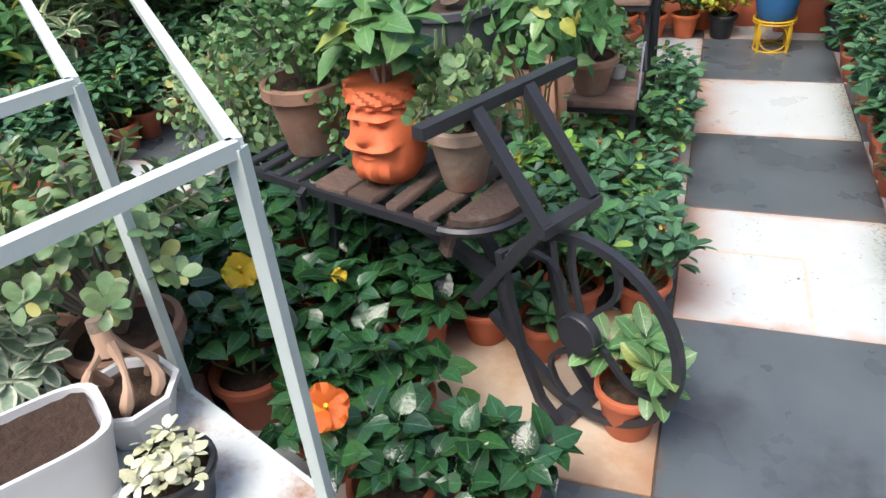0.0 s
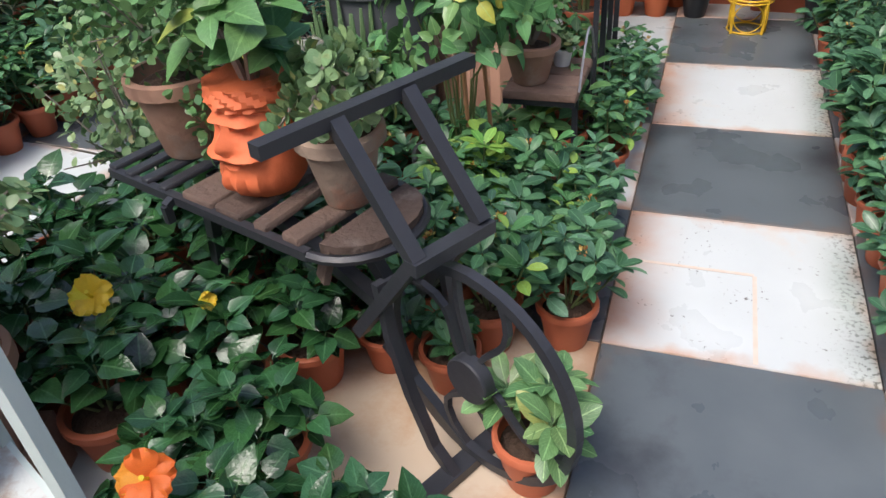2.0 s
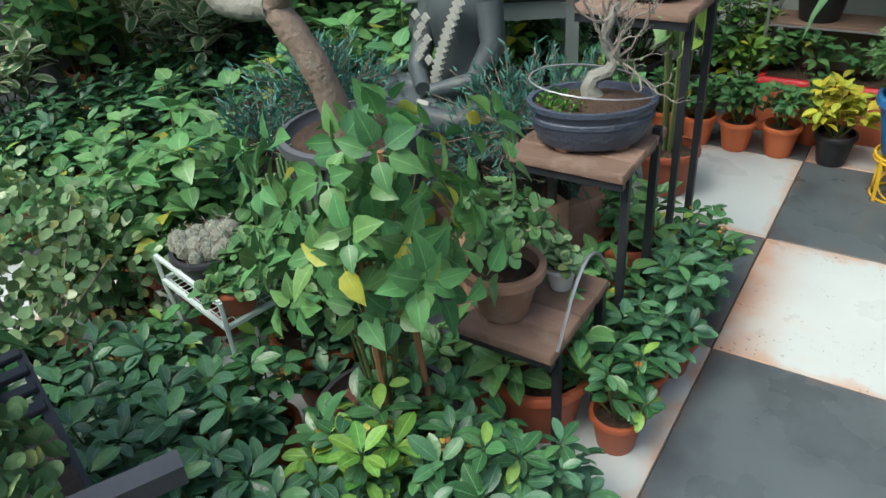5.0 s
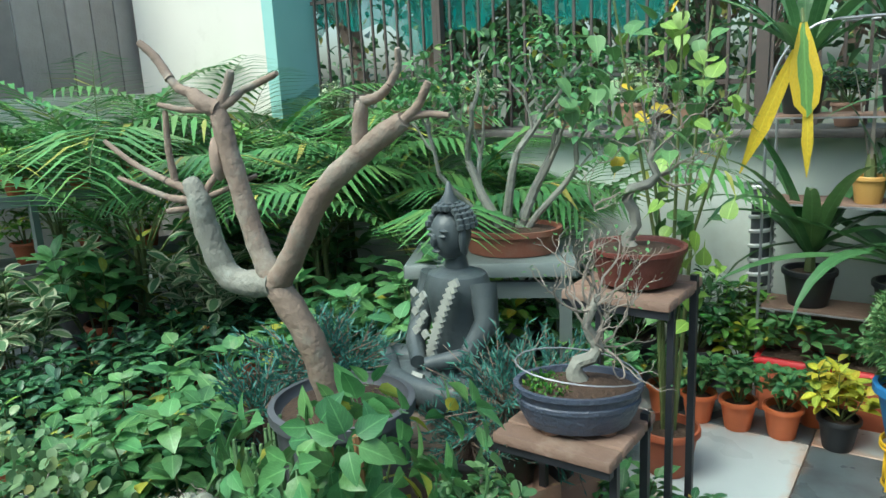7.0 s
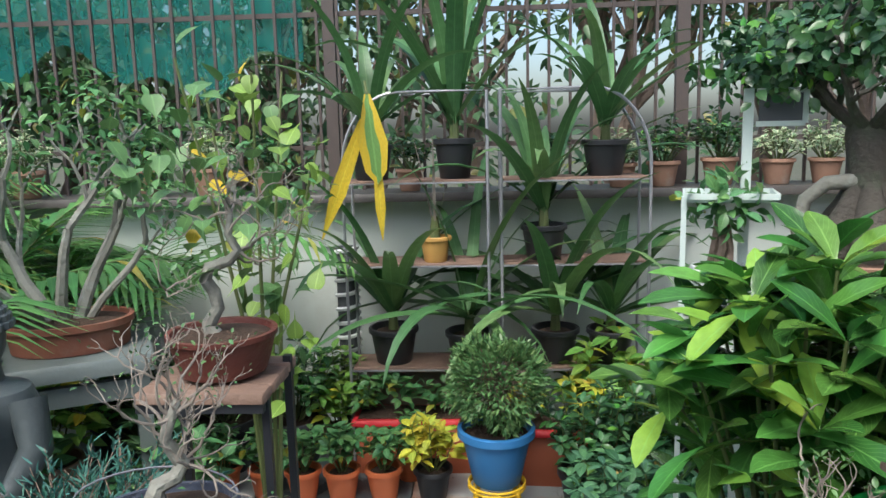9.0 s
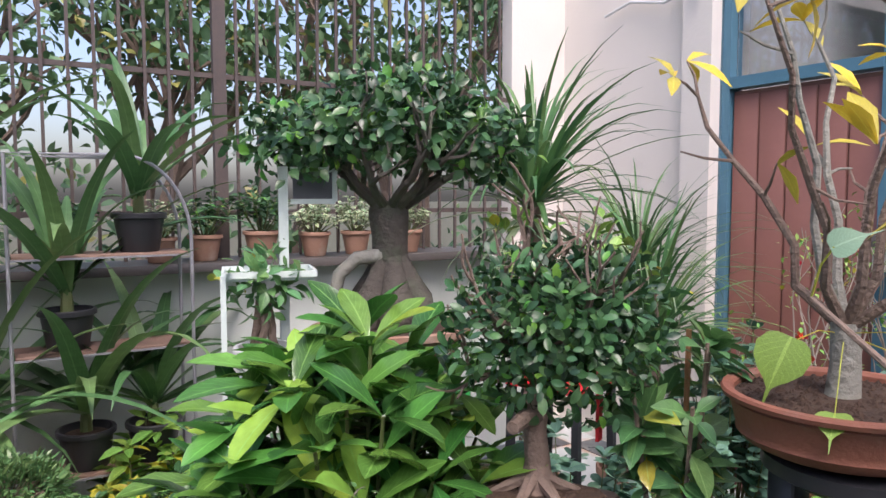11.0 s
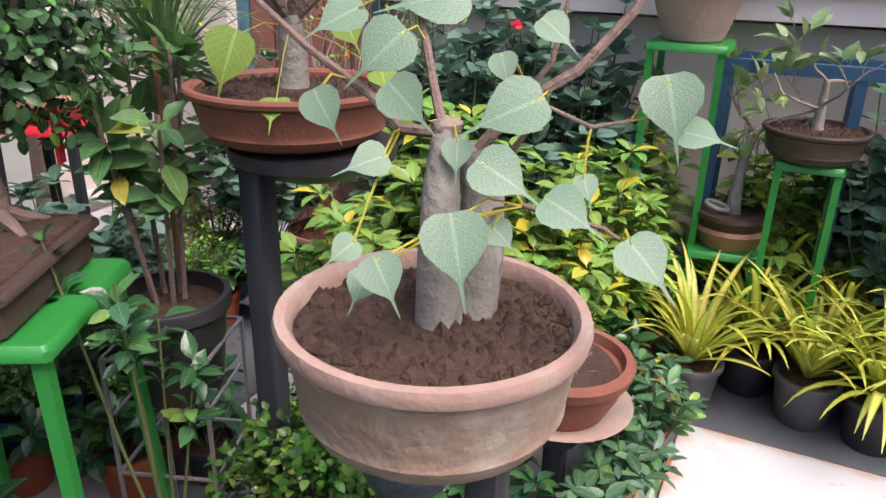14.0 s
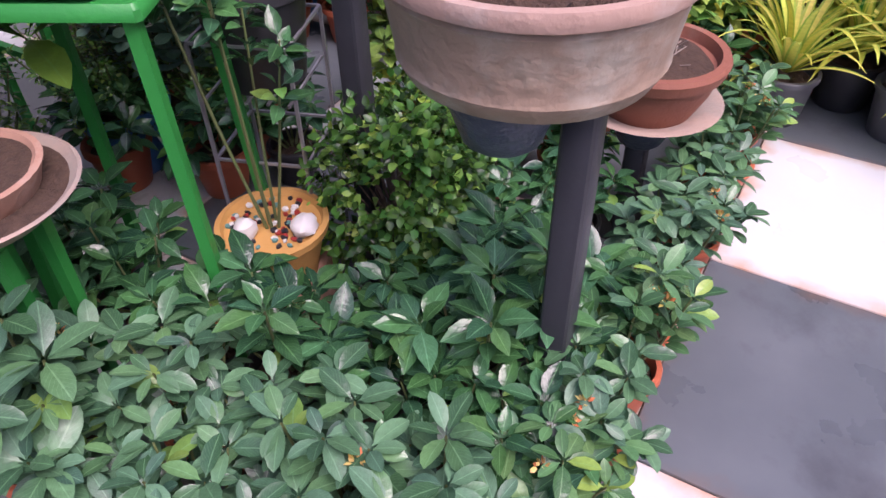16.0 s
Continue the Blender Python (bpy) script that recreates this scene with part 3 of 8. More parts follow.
# ---- plant shapes ----
def whorl(ms, tip, axis, n, length, tmpl, spread=0.9, width=1.0):
    axis = Vector(axis).normalized()
    s = axis.orthogonal().normalized()
    t = axis.cross(s)
    a0 = rnd(0, 6.28)
    for k in range(n):
        a = a0 + k * 2.4 + rnd(-0.3, 0.3)
        out = s * math.cos(a) + t * math.sin(a)
        lift = rnd(-0.15, 1.25) * (1 - 0.55 * k / max(n, 1))
        d = (out * spread + axis * lift).normalized()
        up = axis * 1.2 - d * 0.3 + Vector((0, 0, 0.4)) + sph() * 0.55
        ms.leaf(tmpl, tuple(Vector(tip) + d * 0.006), d, up, length * rnd(0.65, 1.12), width)


def shrub(e, z0, height, radius, stems, leaf_len, material, tmpl=None, per=7, tiers=2, width=1.0, stem_mat=None, bare=0.35, name="foliage", label=""):
    """Stems that fan out of the pot, each with tiers of whorled leaves."""
    tmpl = tmpl or T_ELLIP
    lv, st = Mesh(), Mesh()
    for i in range(stems):
        a = i * 2.399 + rnd(-0.3, 0.3)
        q = math.sqrt((i + 0.5) / stems)
        tx, ty = radius * q * math.cos(a), radius * q * math.sin(a)
        hz = height * (1 - 0.38 * q * q) * rnd(0.62, 1.12)
        b = Vector((tx * 0.18, ty * 0.18, z0))
        top = Vector((tx, ty, z0 + hz))
        mid = b.lerp(top, 0.55) + Vector((tx * 0.12, ty * 0.12, -hz * 0.02))
        st.tube([b, mid, top], [0.004, 0.003, 0.002], 5, False)
        for k in range(tiers):
            f = 1 - (1 - bare) * k / max(tiers, 1)
            p = b.lerp(mid, f / 0.55) if f < 0.55 else mid.lerp(top, (f - 0.55) / 0.45)
            ax = (top - mid).normalized() + Vector((0, 0, 0.5))
            whorl(lv, p, ax, per if k == 0 else per - 2, leaf_len * (1 if k == 0 else 1.05), tmpl, 0.9, width)
    part("stem", st, stem_mat or STEM, e)
    return part(name, lv, material, e, label)


def cloud(ms, c, r, n, length, tmpl, shell=0.55, up=0.5, width=1.0, lump=0.25, seed=0):
    """Leaves through the outer part of a lumpy ellipsoid."""
    rx, ry, rz = r if hasattr(r, "__len__") else (r, r, r)
    for _ in range(n):
        d = sph()
        q = (shell + (1 - shell) * R.random()) * (1 + lump * noise.noise(d * 2.3 + Vector((seed, 0, seed))))
        p = Vector((c[0] + d.x * rx * q, c[1] + d.y * ry * q, c[2] + d.z * rz * q))
        o = (d + sph() * 0.9 + Vector((0, 0, up * 0.4))).normalized()
        ms.leaf(tmpl, p, o, d + Vector((0, 0, up)) + sph() * 0.3, length * rnd(0.6, 1.15), width)


def branchy(ms, p, d, length, r, depth, tips, gnarl=0.35, split=2, shrink=0.72, up=0.15, sides=6):
    """A crooked branch that forks; gathers its tips."""
    pts, rad = [Vector(p)], [r]
    d = Vector(d).normalized()
    n = 4
    for i in range(n):
        d = (d + sph() * gnarl + Vector((0, 0, up))).normalized()
        pts.append(pts[-1] + d * length / n)
        rad.append(r * (1 - 0.35 * (i + 1) / n))
    ms.tube(pts, rad, sides, depth == 0)
    if depth == 0:
        tips.append((pts[-1], d))
        return
    for k in range(split):
        dd = (d + sph() * 0.75 + Vector((0, 0, up))).normalized()
        q = pts[-1] if k == 0 else pts[R.randint(2, n)]
        branchy(ms, q, dd, length * shrink * rnd(0.8, 1.1), r * 0.62, depth - 1, tips, gnarl, split, shrink, up, max(4, sides - 1))


def blade(ms, base, az, length, width, rise, droop, segs=8, twist=0.0, taper=1.0):
    """A long strap leaf that rises and arches over."""
    pts = []
    p = Vector(base)
    el = rise
    for i in range(segs + 1):
        pts.append(p.copy())
        d = Vector((math.cos(az) * math.cos(el), math.sin(az) * math.cos(el), math.sin(el)))
        p = p + d * (length / segs)
        el -= droop / segs * (0.4 + 1.2 * i / segs)
    side = Vector((-math.sin(az), math.cos(az), 0))
    v, uv, f = [], [], []
    for i, q in enumerate(pts):
        u = i / segs
        w = width * 0.5 * min(1, 0.55 + 2.2 * u) * (1 - u ** 2.2 * taper) + 0.0006
        sd = (side + Vector((0, 0, twist * u))).normalized()
        v += [tuple(q + sd * w + Vector((0, 0, w * 0.35))), tuple(q), tuple(q - sd * w + Vector((0, 0, w * 0.35)))]
        uv += [(u, 1), (u, 0.5), (u, 0)]
    for i in range(segs):
        a = i * 3
        f += [(a, a + 1, a + 4, a + 3), (a + 1, a + 2, a + 5, a + 4)]
    ms.add(v, f, uv)


def frond(ms, st, base, az, length, rise, droop, leaflet, n=22, lw=0.1):
    """A feather palm frond."""
    p, el, pts = Vector(base), rise, []
    for i in range(n + 1):
        pts.append((p.copy(), el))
        d = Vector((math.cos(az) * math.cos(el), math.sin(az) * math.cos(el), math.sin(el)))
        p = p + d * (length / n)
        el -= droop / n * (0.3 + 1.4 * i / n)
    st.tube([q for q, _ in pts], [0.006 * (1 - 0.85 * i / n) for i in range(n + 1)], 4, False)
    side = Vector((-math.sin(az), math.cos(az), 0))
    tm = leaf_template([(0, 0.02), (0.4, lw * 0.5), (1, 0.004)], fold=0.1, droop=0.35)
    for i in range(4, n + 1):
        q, el = pts[i]
        d = Vector((math.cos(az) * math.cos(el), math.sin(az) * math.cos(el), math.sin(el)))
        k = math.sin(math.pi * min(1, (i - 2) / n * 0.9 + 0.1)) ** 0.6
        for s in (-1, 1):
            ms.leaf(tm, q, side * s + d * 0.75 + Vector((0, 0, 0.12)), Vector((0, 0, 1)), leaflet * k * rnd(0.85, 1.1))


def scaled(x, y, z=0.0, s=1.0, turn=0.0):
    return pose(x, y, z, 0, 0, turn) @ Matrix.Scale(s, 4)


# ---- floor: a checker of stone slabs ----
W = 0.65
floor = thing("floor", "checkered floor of white and dark slate slabs", "floor", kind="structure")
part("bed", Mesh().box((-0.8, -0.05, -0.03), (9.2, 7.9, 0.03)), GROUT, floor)


def slab():
    g = 0.0035
    m = Mesh().box((0, 0, -0.0075), (W - g, W - g, 0.015), None, 0.003)
    me = m.data("tile")
    return me


tile_white, tile_dark, tile_stained, tile_aisle = slab(), slab(), slab(), slab()
tile_aisle.materials.append(AISLE_TILE)
tile_stained.materials.append(STAINED_TILE)
tile_white.materials.append(WHITE_TILE)
tile_dark.materials.append(DARK_TILE)
for i in range(-8, 6):
    for j in range(-6, 6):
        x, y = (i + 0.5) * W, (j + 0.5) * W
        if x < -5.3 or x > 3.75 or y > 3.75:
            continue
        ob = new("tile", tile_stained if (i, j) in ((-1, -1), (-2, 2)) else (tile_aisle if i == 0 else tile_white) if (i + j) % 2 == 0 else tile_dark)
        ob.parent = floor
        ob.matrix_basis = pose(x, y, rnd(-0.0012, 0.0), 0, 0, R.choice((0, 90, 180, 270)))

part("rust_line", Mesh().box((0.19, 0.375, 0.0006), (0.36, 0.011, 0.0012)).box((0.372, 0.19, 0.0006), (0.011, 0.36, 0.0012)), RUST_LINE, floor, "faint rust line left by a stand")

# ground beyond the walls
ground = part("ground", Mesh().box((0, 0, -0.12), (400, 400, 0.1)), mat("outer_ground", (0.10, 0.09, 0.07), (0.07, 0.08, 0.04), 1.0, 0.95))
tagged(ground, "dull earth ground outside the walls", "ground", kind="structure")

# ---- end wall with ledge and grille ----
YN, XE, XW, YS = 3.45, 3.45, -5.2, -3.9
wall = thing("wall_north", "low pale wall under an iron grille, with a dark stone ledge", "wall", kind="structure")
part("wall_base", Mesh().box(((3.04 + XW) / 2, YN + 0.11, 0.57), (3.04 - XW, 0.22, 1.14)), WALL_LOW, wall)
part("ledge", Mesh().box(((3.04 - 3.5) / 2, YN + 0.06, 1.16), (6.54, 0.36, 0.04), None, 0.006), STONE_LEDGE, wall, "dark stone ledge")
part("pillar", Mesh().box((3.245, YN + 0.19, 1.6), (0.41, 0.10, 3.2)), WALL, wall, "cream plastered pillar")
part("pillar", Mesh().box((-4.42, YN + 0.05, 1.6), (1.56, 0.34, 3.2)), WALL, wall, "cream plastered pillar")
part("pillar_side", Mesh().box((-3.585, YN + 0.03, 1.6), (0.11, 0.40, 3.2)), TEAL_PAINT, wall, "pale teal painted pillar edge")
part("lintel", Mesh().box((-0.3, YN + 0.12, 3.12), (6.5, 0.2, 0.16)), WALL, wall)
grille = thing("window_grille", "rusty brown iron grille of close upright bars", "grille", kind="structure")
bar_me = Mesh().box((0, 0, 0), (0.014, 0.014, 1.86)).data("bar")
bar_me.materials.append(IRON)
k = -3.45
while k < 3.03:
    ob = new("bar", bar_me)
    ob.parent = grille
    ob.location = (k, YN + 0.15, 2.11)
    k += 0.105
for z in (1.40, 2.06, 2.74):
    part("rail", Mesh().box((-0.235, YN + 0.168, z), (6.53, 0.014, 0.024)), IRON, grille)
for x in (-2.4, -0.45, 1.30):
    part("mullion", Mesh().box((x, YN + 0.17, 2.1), (0.06, 0.05, 1.88)), IRON, grille)

# ---- east wall: pilaster, door, window ----
wall = thing("wall_east", "cream wall with a blue-framed door and a long window", "wall", kind="structure")
part("wall_base", Mesh().box((XE + 0.1, 3.045, 1.6), (0.2, 1.29, 3.2)), WALL, wall)
part("pilaster", Mesh().box((XE + 0.06, 2.505, 1.6), (0.26, 0.18, 3.2)), WALL, wall)
part("wall_low", Mesh().box((XE + 0.13, -1.2, 0.58), (0.14, 5.6, 1.16)), WALL, wall)
part("sill_band", Mesh().box((XE + 0.06, -1.2, 1.2275), (0.28, 5.6, 0.095), None, 0.004), WALL, wall, "cream plastered band under the sill")
part("sill", Mesh().box((XE + 0.05, -1.2, 1.30), (0.34, 5.6, 0.046), None, 0.006), STONE_LEDGE, wall, "dark stone window sill")
part("wall_top", Mesh().box((XE + 0.1, -0.76, 2.95), (0.2, 6.36, 0.5)), WALL, wall)
door = thing("door_1", "closed reddish wooden door in a blue frame with glass above", "door", kind="structure")
part("door_leaf", Mesh().box((XE + 0.05, 1.99, 1.0), (0.04, 0.72, 1.98)), DOOR_WOOD, door)
for i in range(5):
    part("panel", Mesh().box((XE + 0.027, 1.70 + 0.145 * i, 1.0), (0.008, 0.137, 1.94), None, 0.003), DOOR_WOOD, door)
for y in (1.6, 2.385):
    part("jamb", Mesh().box((XE + 0.045, y, 1.35), (0.09, 0.055, 2.70)), BLUE_PAINT, door)
for z in (2.03, 2.68):
    part("rail", Mesh().box((XE + 0.04, 1.99, z), (0.09, 0.73, 0.055)), BLUE_PAINT, door)
pane = part("pane", Mesh().box((XE + 0.05, 1.99, 2.355), (0.006, 0.73, 0.59)), GLASS, door)
pane.visible_shadow = False
window = thing("window_1", "long dusty window in a blue frame", "window", kind="structure")
for y in (-0.6, -2.3, -3.95):
    part("window_frame", Mesh().box((XE + 0.03, y, 2.01), (0.06, 0.06, 1.37)), BLUE_PAINT, window)
part("window_frame", Mesh().box((XE + 0.03, -1.2, 2.675), (0.06, 5.42, 0.05)), BLUE_PAINT, window)
for a, b in ((-0.57, 1.572), (-2.27, -0.63), (-3.92, -2.33)):
    pane = part("pane", Mesh().box((XE + 0.012, (a + b) / 2, 1.987), (0.006, b - a, 1.326)), GLASS, window)
    pane.visible_shadow = False

# ---- room behind the window ----
room = thing("wall_room", "dim plastered store room behind the window", "wall", kind="structure")
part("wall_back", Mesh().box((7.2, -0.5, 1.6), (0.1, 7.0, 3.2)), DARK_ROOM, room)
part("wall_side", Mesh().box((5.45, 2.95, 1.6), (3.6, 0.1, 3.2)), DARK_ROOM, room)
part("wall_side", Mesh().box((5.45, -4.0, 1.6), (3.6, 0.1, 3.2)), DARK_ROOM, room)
# ceiling cut short of the window, an invented gap that lets sky light in
part("cut_short_ceiling", Mesh().box((6.2, -0.5, 3.26), (2.1, 7.0, 0.1)), DARK_ROOM, room)
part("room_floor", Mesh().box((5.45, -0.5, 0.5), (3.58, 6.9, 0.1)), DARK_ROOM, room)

# ---- west and south walls, closing the yard ----
wall = thing("wall_west", "wall of upright weathered grey planks over low plaster", "wall", kind="structure")
part("wall_base", Mesh().box((XW - 0.1, -0.2, 0.75), (0.2, 7.6, 1.5)), WALL, wall)
for i in range(38):
    part("plank", Mesh().box((XW - 0.08 + rnd(-0.006, 0.006), -3.9 + 0.2 * i, 2.35), (0.03, 0.193, 1.72), None, 0.004), GREY_WOOD, wall)
wall = part("wall_south", Mesh().box((-0.9, YS, 1.6), (9.0, 0.2, 3.2)), WALL)
tagged(wall, "plain cream wall closing the yard", "wall", kind="structure")


# ---- rows of potted shrubs ----
def ixora(name_label, seed, mat_leaf, h=0.24, r=0.128, pot_r=0.075, pot_h=0.13, pot=TERRA, stems=8, leaf=0.064, flowers=2, tmpl=None):
    R.seed(seed)
    e = thing("potted_shrub", name_label, "potted plant")
    z = add_pot(e, pot_r, pot_h, pot, sides=20)
    shrub(e, z, h, r, stems, leaf, mat_leaf, tmpl or T_ELLIP, per=7, tiers=3)
    for k in range(flowers):
        fl = Mesh()
        a, q = rnd(0, 6.28), rnd(0.2, 0.8) * r
        c = Vector((q * math.cos(a), q * math.sin(a), z + h * rnd(0.85, 1.02)))
        for _ in range(14):
            d = sph(0.8)
            fl.leaf(T_TINY, c + d * 0.008, d, sph(), 0.014, 1.0)
        part("flower", fl, PETAL_I, e)
    return e




def spread(e, places, group=""):
    """Puts the thing at the first place and copies at the others."""
    out = []
    if group:
        e["group"] = group
    for i, (x, y, z, s, t) in enumerate(places):
        out.append(copy_thing(e, scaled(x, y, z, s, t)) if i else None)
    x, y, z, s, t = places[0]
    e.matrix_basis = scaled(x, y, z, s, t)
    return out


IX = "dark green ixora shrub in a terracotta-coloured plastic pot"
ix = [ixora(IX, 11 + k, LF_IXORA if k % 3 else LF_IXORA_R, flowers=(2, 0, 1, 3)[k]) for k in range(4)]
rows = [[], [], [], []]
R.seed(5)


def row_of(xs, ys, s=(0.9, 1.1), pick=None):
    for x, y in zip(xs, ys):
        rows[pick if pick is not None else R.randint(0, 3)].append((x + rnd(-0.015, 0.015), y + rnd(-0.015, 0.015), 0, rnd(*s), rnd(0, 360)))


for q, xx in enumerate((-0.095, -0.27, -0.45, -0.63)):
    for i in range(12):
        y = -0.02 + i * 0.17 - (0.06 if q % 2 else 0)
        if q > 0 and 0.55 < y or y > 1.62 or q == 0 and 0.6 < y < 0.72 or q == 3 and y > 0.2:
            continue
        row_of([xx], [y], ((0.82, 1.0) if q == 0 else (0.95, 1.15)) if y < 1 else (0.8, 0.95))
for q, xx in enumerate((0.715, 0.905)):
    for i in range(15):
        if (q == 0 or i > 0) and not (q == 1 and i in (5, 6)):
            row_of([xx], [0.02 + i * 0.165], (0.80, 1.15), 1 + (i + q) % 2)
row_of([0.72, 0.71, 0.73], [0.86, 1.0, 1.14], (1.2, 1.35), 1)
row_of([1.08, 1.24, 1.40], [0.055, 0.06, 0.055], (0.85, 1.0))
# along the cross aisle
for i in range(8):
    x = 1.42 + i * 0.17
    if x < 2.3:
        row_of([x + 0.12], [0.06], (0.8, 0.95))
for x, y in ((-0.82, 0.04), (-0.83, 0.21), (-0.80, 0.37), (-0.99, 0.11), (-1.0, 0.28), (-0.72, 0.62), (-1.16, 0.2), (-1.14, 0.36)):
    row_of([x], [y], (0.95, 1.1))
# beyond the left aisle
for i in range(13):
    row_of([-2.54], [0.22 + i * 0.172], (0.95, 1.1))
for i in range(11):
    row_of([-2.72], [0.3 + i * 0.19], (1.1, 1.3))
for k in range(4):
    spread(ix[k], rows[k], "rows of potted ixora")

e = ixora("ixora with a flush of young lime-green leaves in terracotta plastic", 19, LF_LIME, h=0.27, r=0.12, stems=7, leaf=0.07, flowers=0)
e.matrix_basis = scaled(-0.40, 0.24, 0, 1.05, 0)

# glossy gardenia-like shrubs inside the right bed
gd = [ixora("glossy dark green shrub in a black plastic pot", 31 + k, LF_GARD, h=0.25, r=0.115, pot_r=0.075, pot_h=0.13, pot=BLACK_PLASTIC, stems=6, leaf=0.072, flowers=0, tmpl=T_OVATE) for k in range(3)]
R.seed(9)
pl = [[], [], []]
for i in range(5):
    for j in range(3):
        if j == 2 and i > 1 or j > 0 and i > 2:
            continue
        pl[R.randint(0, 2)].append((1.08 + j * 0.17 + rnd(-0.02, 0.02), 0.12 + i * 0.17 + rnd(-0.02, 0.02), 0, rnd(0.8, 1.22), rnd(0, 360)))
for i in range(8):
    pl[R.randint(0, 2)].append((1.08 + rnd(-0.02, 0.02), 1.0 + i * 0.17, 0, rnd(0.95, 1.15), rnd(0, 360)))
for p in ((1.46, 0.40), (1.66, 0.42), (1.80, 0.32), (1.72, 1.14)):
    pl[R.randint(0, 2)].append((p[0], p[1], 0, rnd(0.8, 0.95), rnd(0, 360)))
for k in range(3):
    spread(gd[k], pl[k], "glossy shrubs in the right bed")

# small orange pots before the end wall
og = [ixora("fresh green bushy seedling in an orange plastic pot", 51 + k, LF_MID, h=0.20, r=0.085, pot_r=0.072, pot_h=0.13, pot=ORANGE_POT, stems=8, leaf=0.055, flowers=0, tmpl=T_OVATE) for k in range(2)]
spread(og[0], [(-0.28, 2.62, 0, 1.0, 10), (-0.60, 2.64, 0, 0.95, 80), (-0.96, 2.66, 0, 1.0, 200)], "orange pots before the wall")
spread(og[1], [(-0.11, 2.63, 0, 1.02, 30), (-0.44, 2.62, 0, 0.98, 140), (-0.78, 2.66, 0, 0.95, 260), (-0.02, 2.80, 0, 0.95, 200)], "orange pots before the wall")
bp = ixora("yellow-green croton in a black plastic pot", 58, LF_YGREEN, h=0.22, r=0.11, pot_r=0.075, pot_h=0.13, pot=BLACK_PLASTIC, stems=8, leaf=0.07, flowers=0, tmpl=T_OVATE)
bp.matrix_basis = scaled(0.09, 2.63, 0, 1.0, 0)


# ---- bicycle planter ----
def bicycle():
    e = thing("bicycle_planter", "black steel bicycle-shaped planter stand with worn wooden slats", "planter", at=(-0.2, -0.45, 0), turn=-18)
    # local x runs forward, y to the far side
    def ring(r, w, c):
        m = Mesh()
        n = 40
        vs, fs = [], []
        for i in range(n):
            a = 2 * math.pi * i / n
            for dr, dy in ((-w / 2, -w / 2), (w / 2, -w / 2), (w / 2, w / 2), (-w / 2, w / 2)):
                vs.append((c[0] + (r + dr) * math.cos(a), c[1] + dy, c[2] + (r + dr) * math.sin(a)))
            b = (i + 1) % n
            for k in range(4):
                fs.append((i * 4 + k, i * 4 + (k + 1) % 4, b * 4 + (k + 1) % 4, b * 4 + k))
        return m.add(vs, fs)

    turned = Matrix.Rotation(radians(-9), 3, "Z")

    def fk(x, y, z):
        """A point of the front fork, which is turned a little to the near side."""
        return turned @ Vector((x, y, z))

    def front(name, ms, parent, label="", smooth=False):
        ob = part(name, ms, BLACK_STEEL, parent, label, smooth)
        ob.data.transform(turned.to_4x4())
        return ob

    def strap(pts, w, h):
        m = Mesh()
        for p, q in zip(pts[:-1], pts[1:]):
            d = (Vector(q) - Vector(p)) * 0.04
            m.bar(Vector(p) - d, Vector(q) + d, w, h)
        return m

    CZ = 0.276
    wheel = front("wheel", ring(0.242, 0.021, (0.012, 0, CZ)), e)
    hub = Mesh()
    hub.lathe([(0.0, 0.0), (0.050, 0.0), (0.053, 0.003), (0.053, 0.028), (0.050, 0.031), (0.0, 0.031)], 32)
    ob = front("hub", hub, wheel, "black steel hub disc", True)
    ob.data.transform(turned.inverted().to_4x4())
    ob.data.transform((turned @ Matrix.Rotation(radians(90), 3, "X")).to_4x4())
    ob.data.transform(Matrix.Translation(fk(0.012, 0.002, CZ)))
    for k, (a, bend) in enumerate(((98, 0.06), (72, -0.25), (140, -0.38), (-18, -0.30), (-100, -0.45))):
        pts = []
        for q in [i / 7 for i in range(8)]:
            ang = radians(a) + bend * math.sin(math.pi * q)
            rr = 0.045 + 0.19 * q
            pts.append((0.012 + rr * math.cos(ang), 0, CZ + rr * math.sin(ang)))
        front("spoke", strap(pts, 0.014, 0.012), wheel)
    for y in (-0.078, 0.086):
        front("handlebar_stem", Mesh().bar((-0.035, y, 0.572), (-0.212, y, 0.785), 0.030, 0.024), e)
        front("down_tube", Mesh().bar((-0.045, y, 0.562), (-0.235, y * 1.1, 0.305), 0.028, 0.026), e)
        front("fork", strap([(-0.155, y, 0.462), (-0.140, y, 0.34), (-0.105, y * 0.95, 0.20), (-0.055, y * 0.9, 0.075), (0.0, y * 0.85, 0.02)], 0.024, 0.02), e)
    front("handlebar", Mesh().bar((-0.214, -0.235, 0.790), (-0.228, 0.268, 0.780), 0.030, 0.026), e)
    front("cross_bar", Mesh().bar((-0.035, -0.095, 0.566), (-0.035, 0.105, 0.558), 0.032, 0.026), e)
    front("axle", Mesh().bar((-0.15, -0.08, 0.45), (-0.15, 0.09, 0.45), 0.022), e)
    front("foot_plate", Mesh().bar((-0.01, -0.17, 0.014), (-0.01, 0.16, 0.014), 0.045, 0.026), e)
    front("stay", Mesh().bar((-0.005, 0.0, 0.02), (-0.27, 0.0, 0.19), 0.022), e)
    part("foot_plate", Mesh().bar((-0.78, -0.12, 0.014), (-0.78, 0.24, 0.014), 0.03, 0.028), BLACK_STEEL, e)
    part("lower_tube", strap([(-0.24, 0.03, 0.315), (-0.42, 0.04, 0.385), (-0.60, 0.05, 0.44), (-0.78, 0.05, 0.47)], 0.034, 0.03), BLACK_STEEL, e, smooth=False)
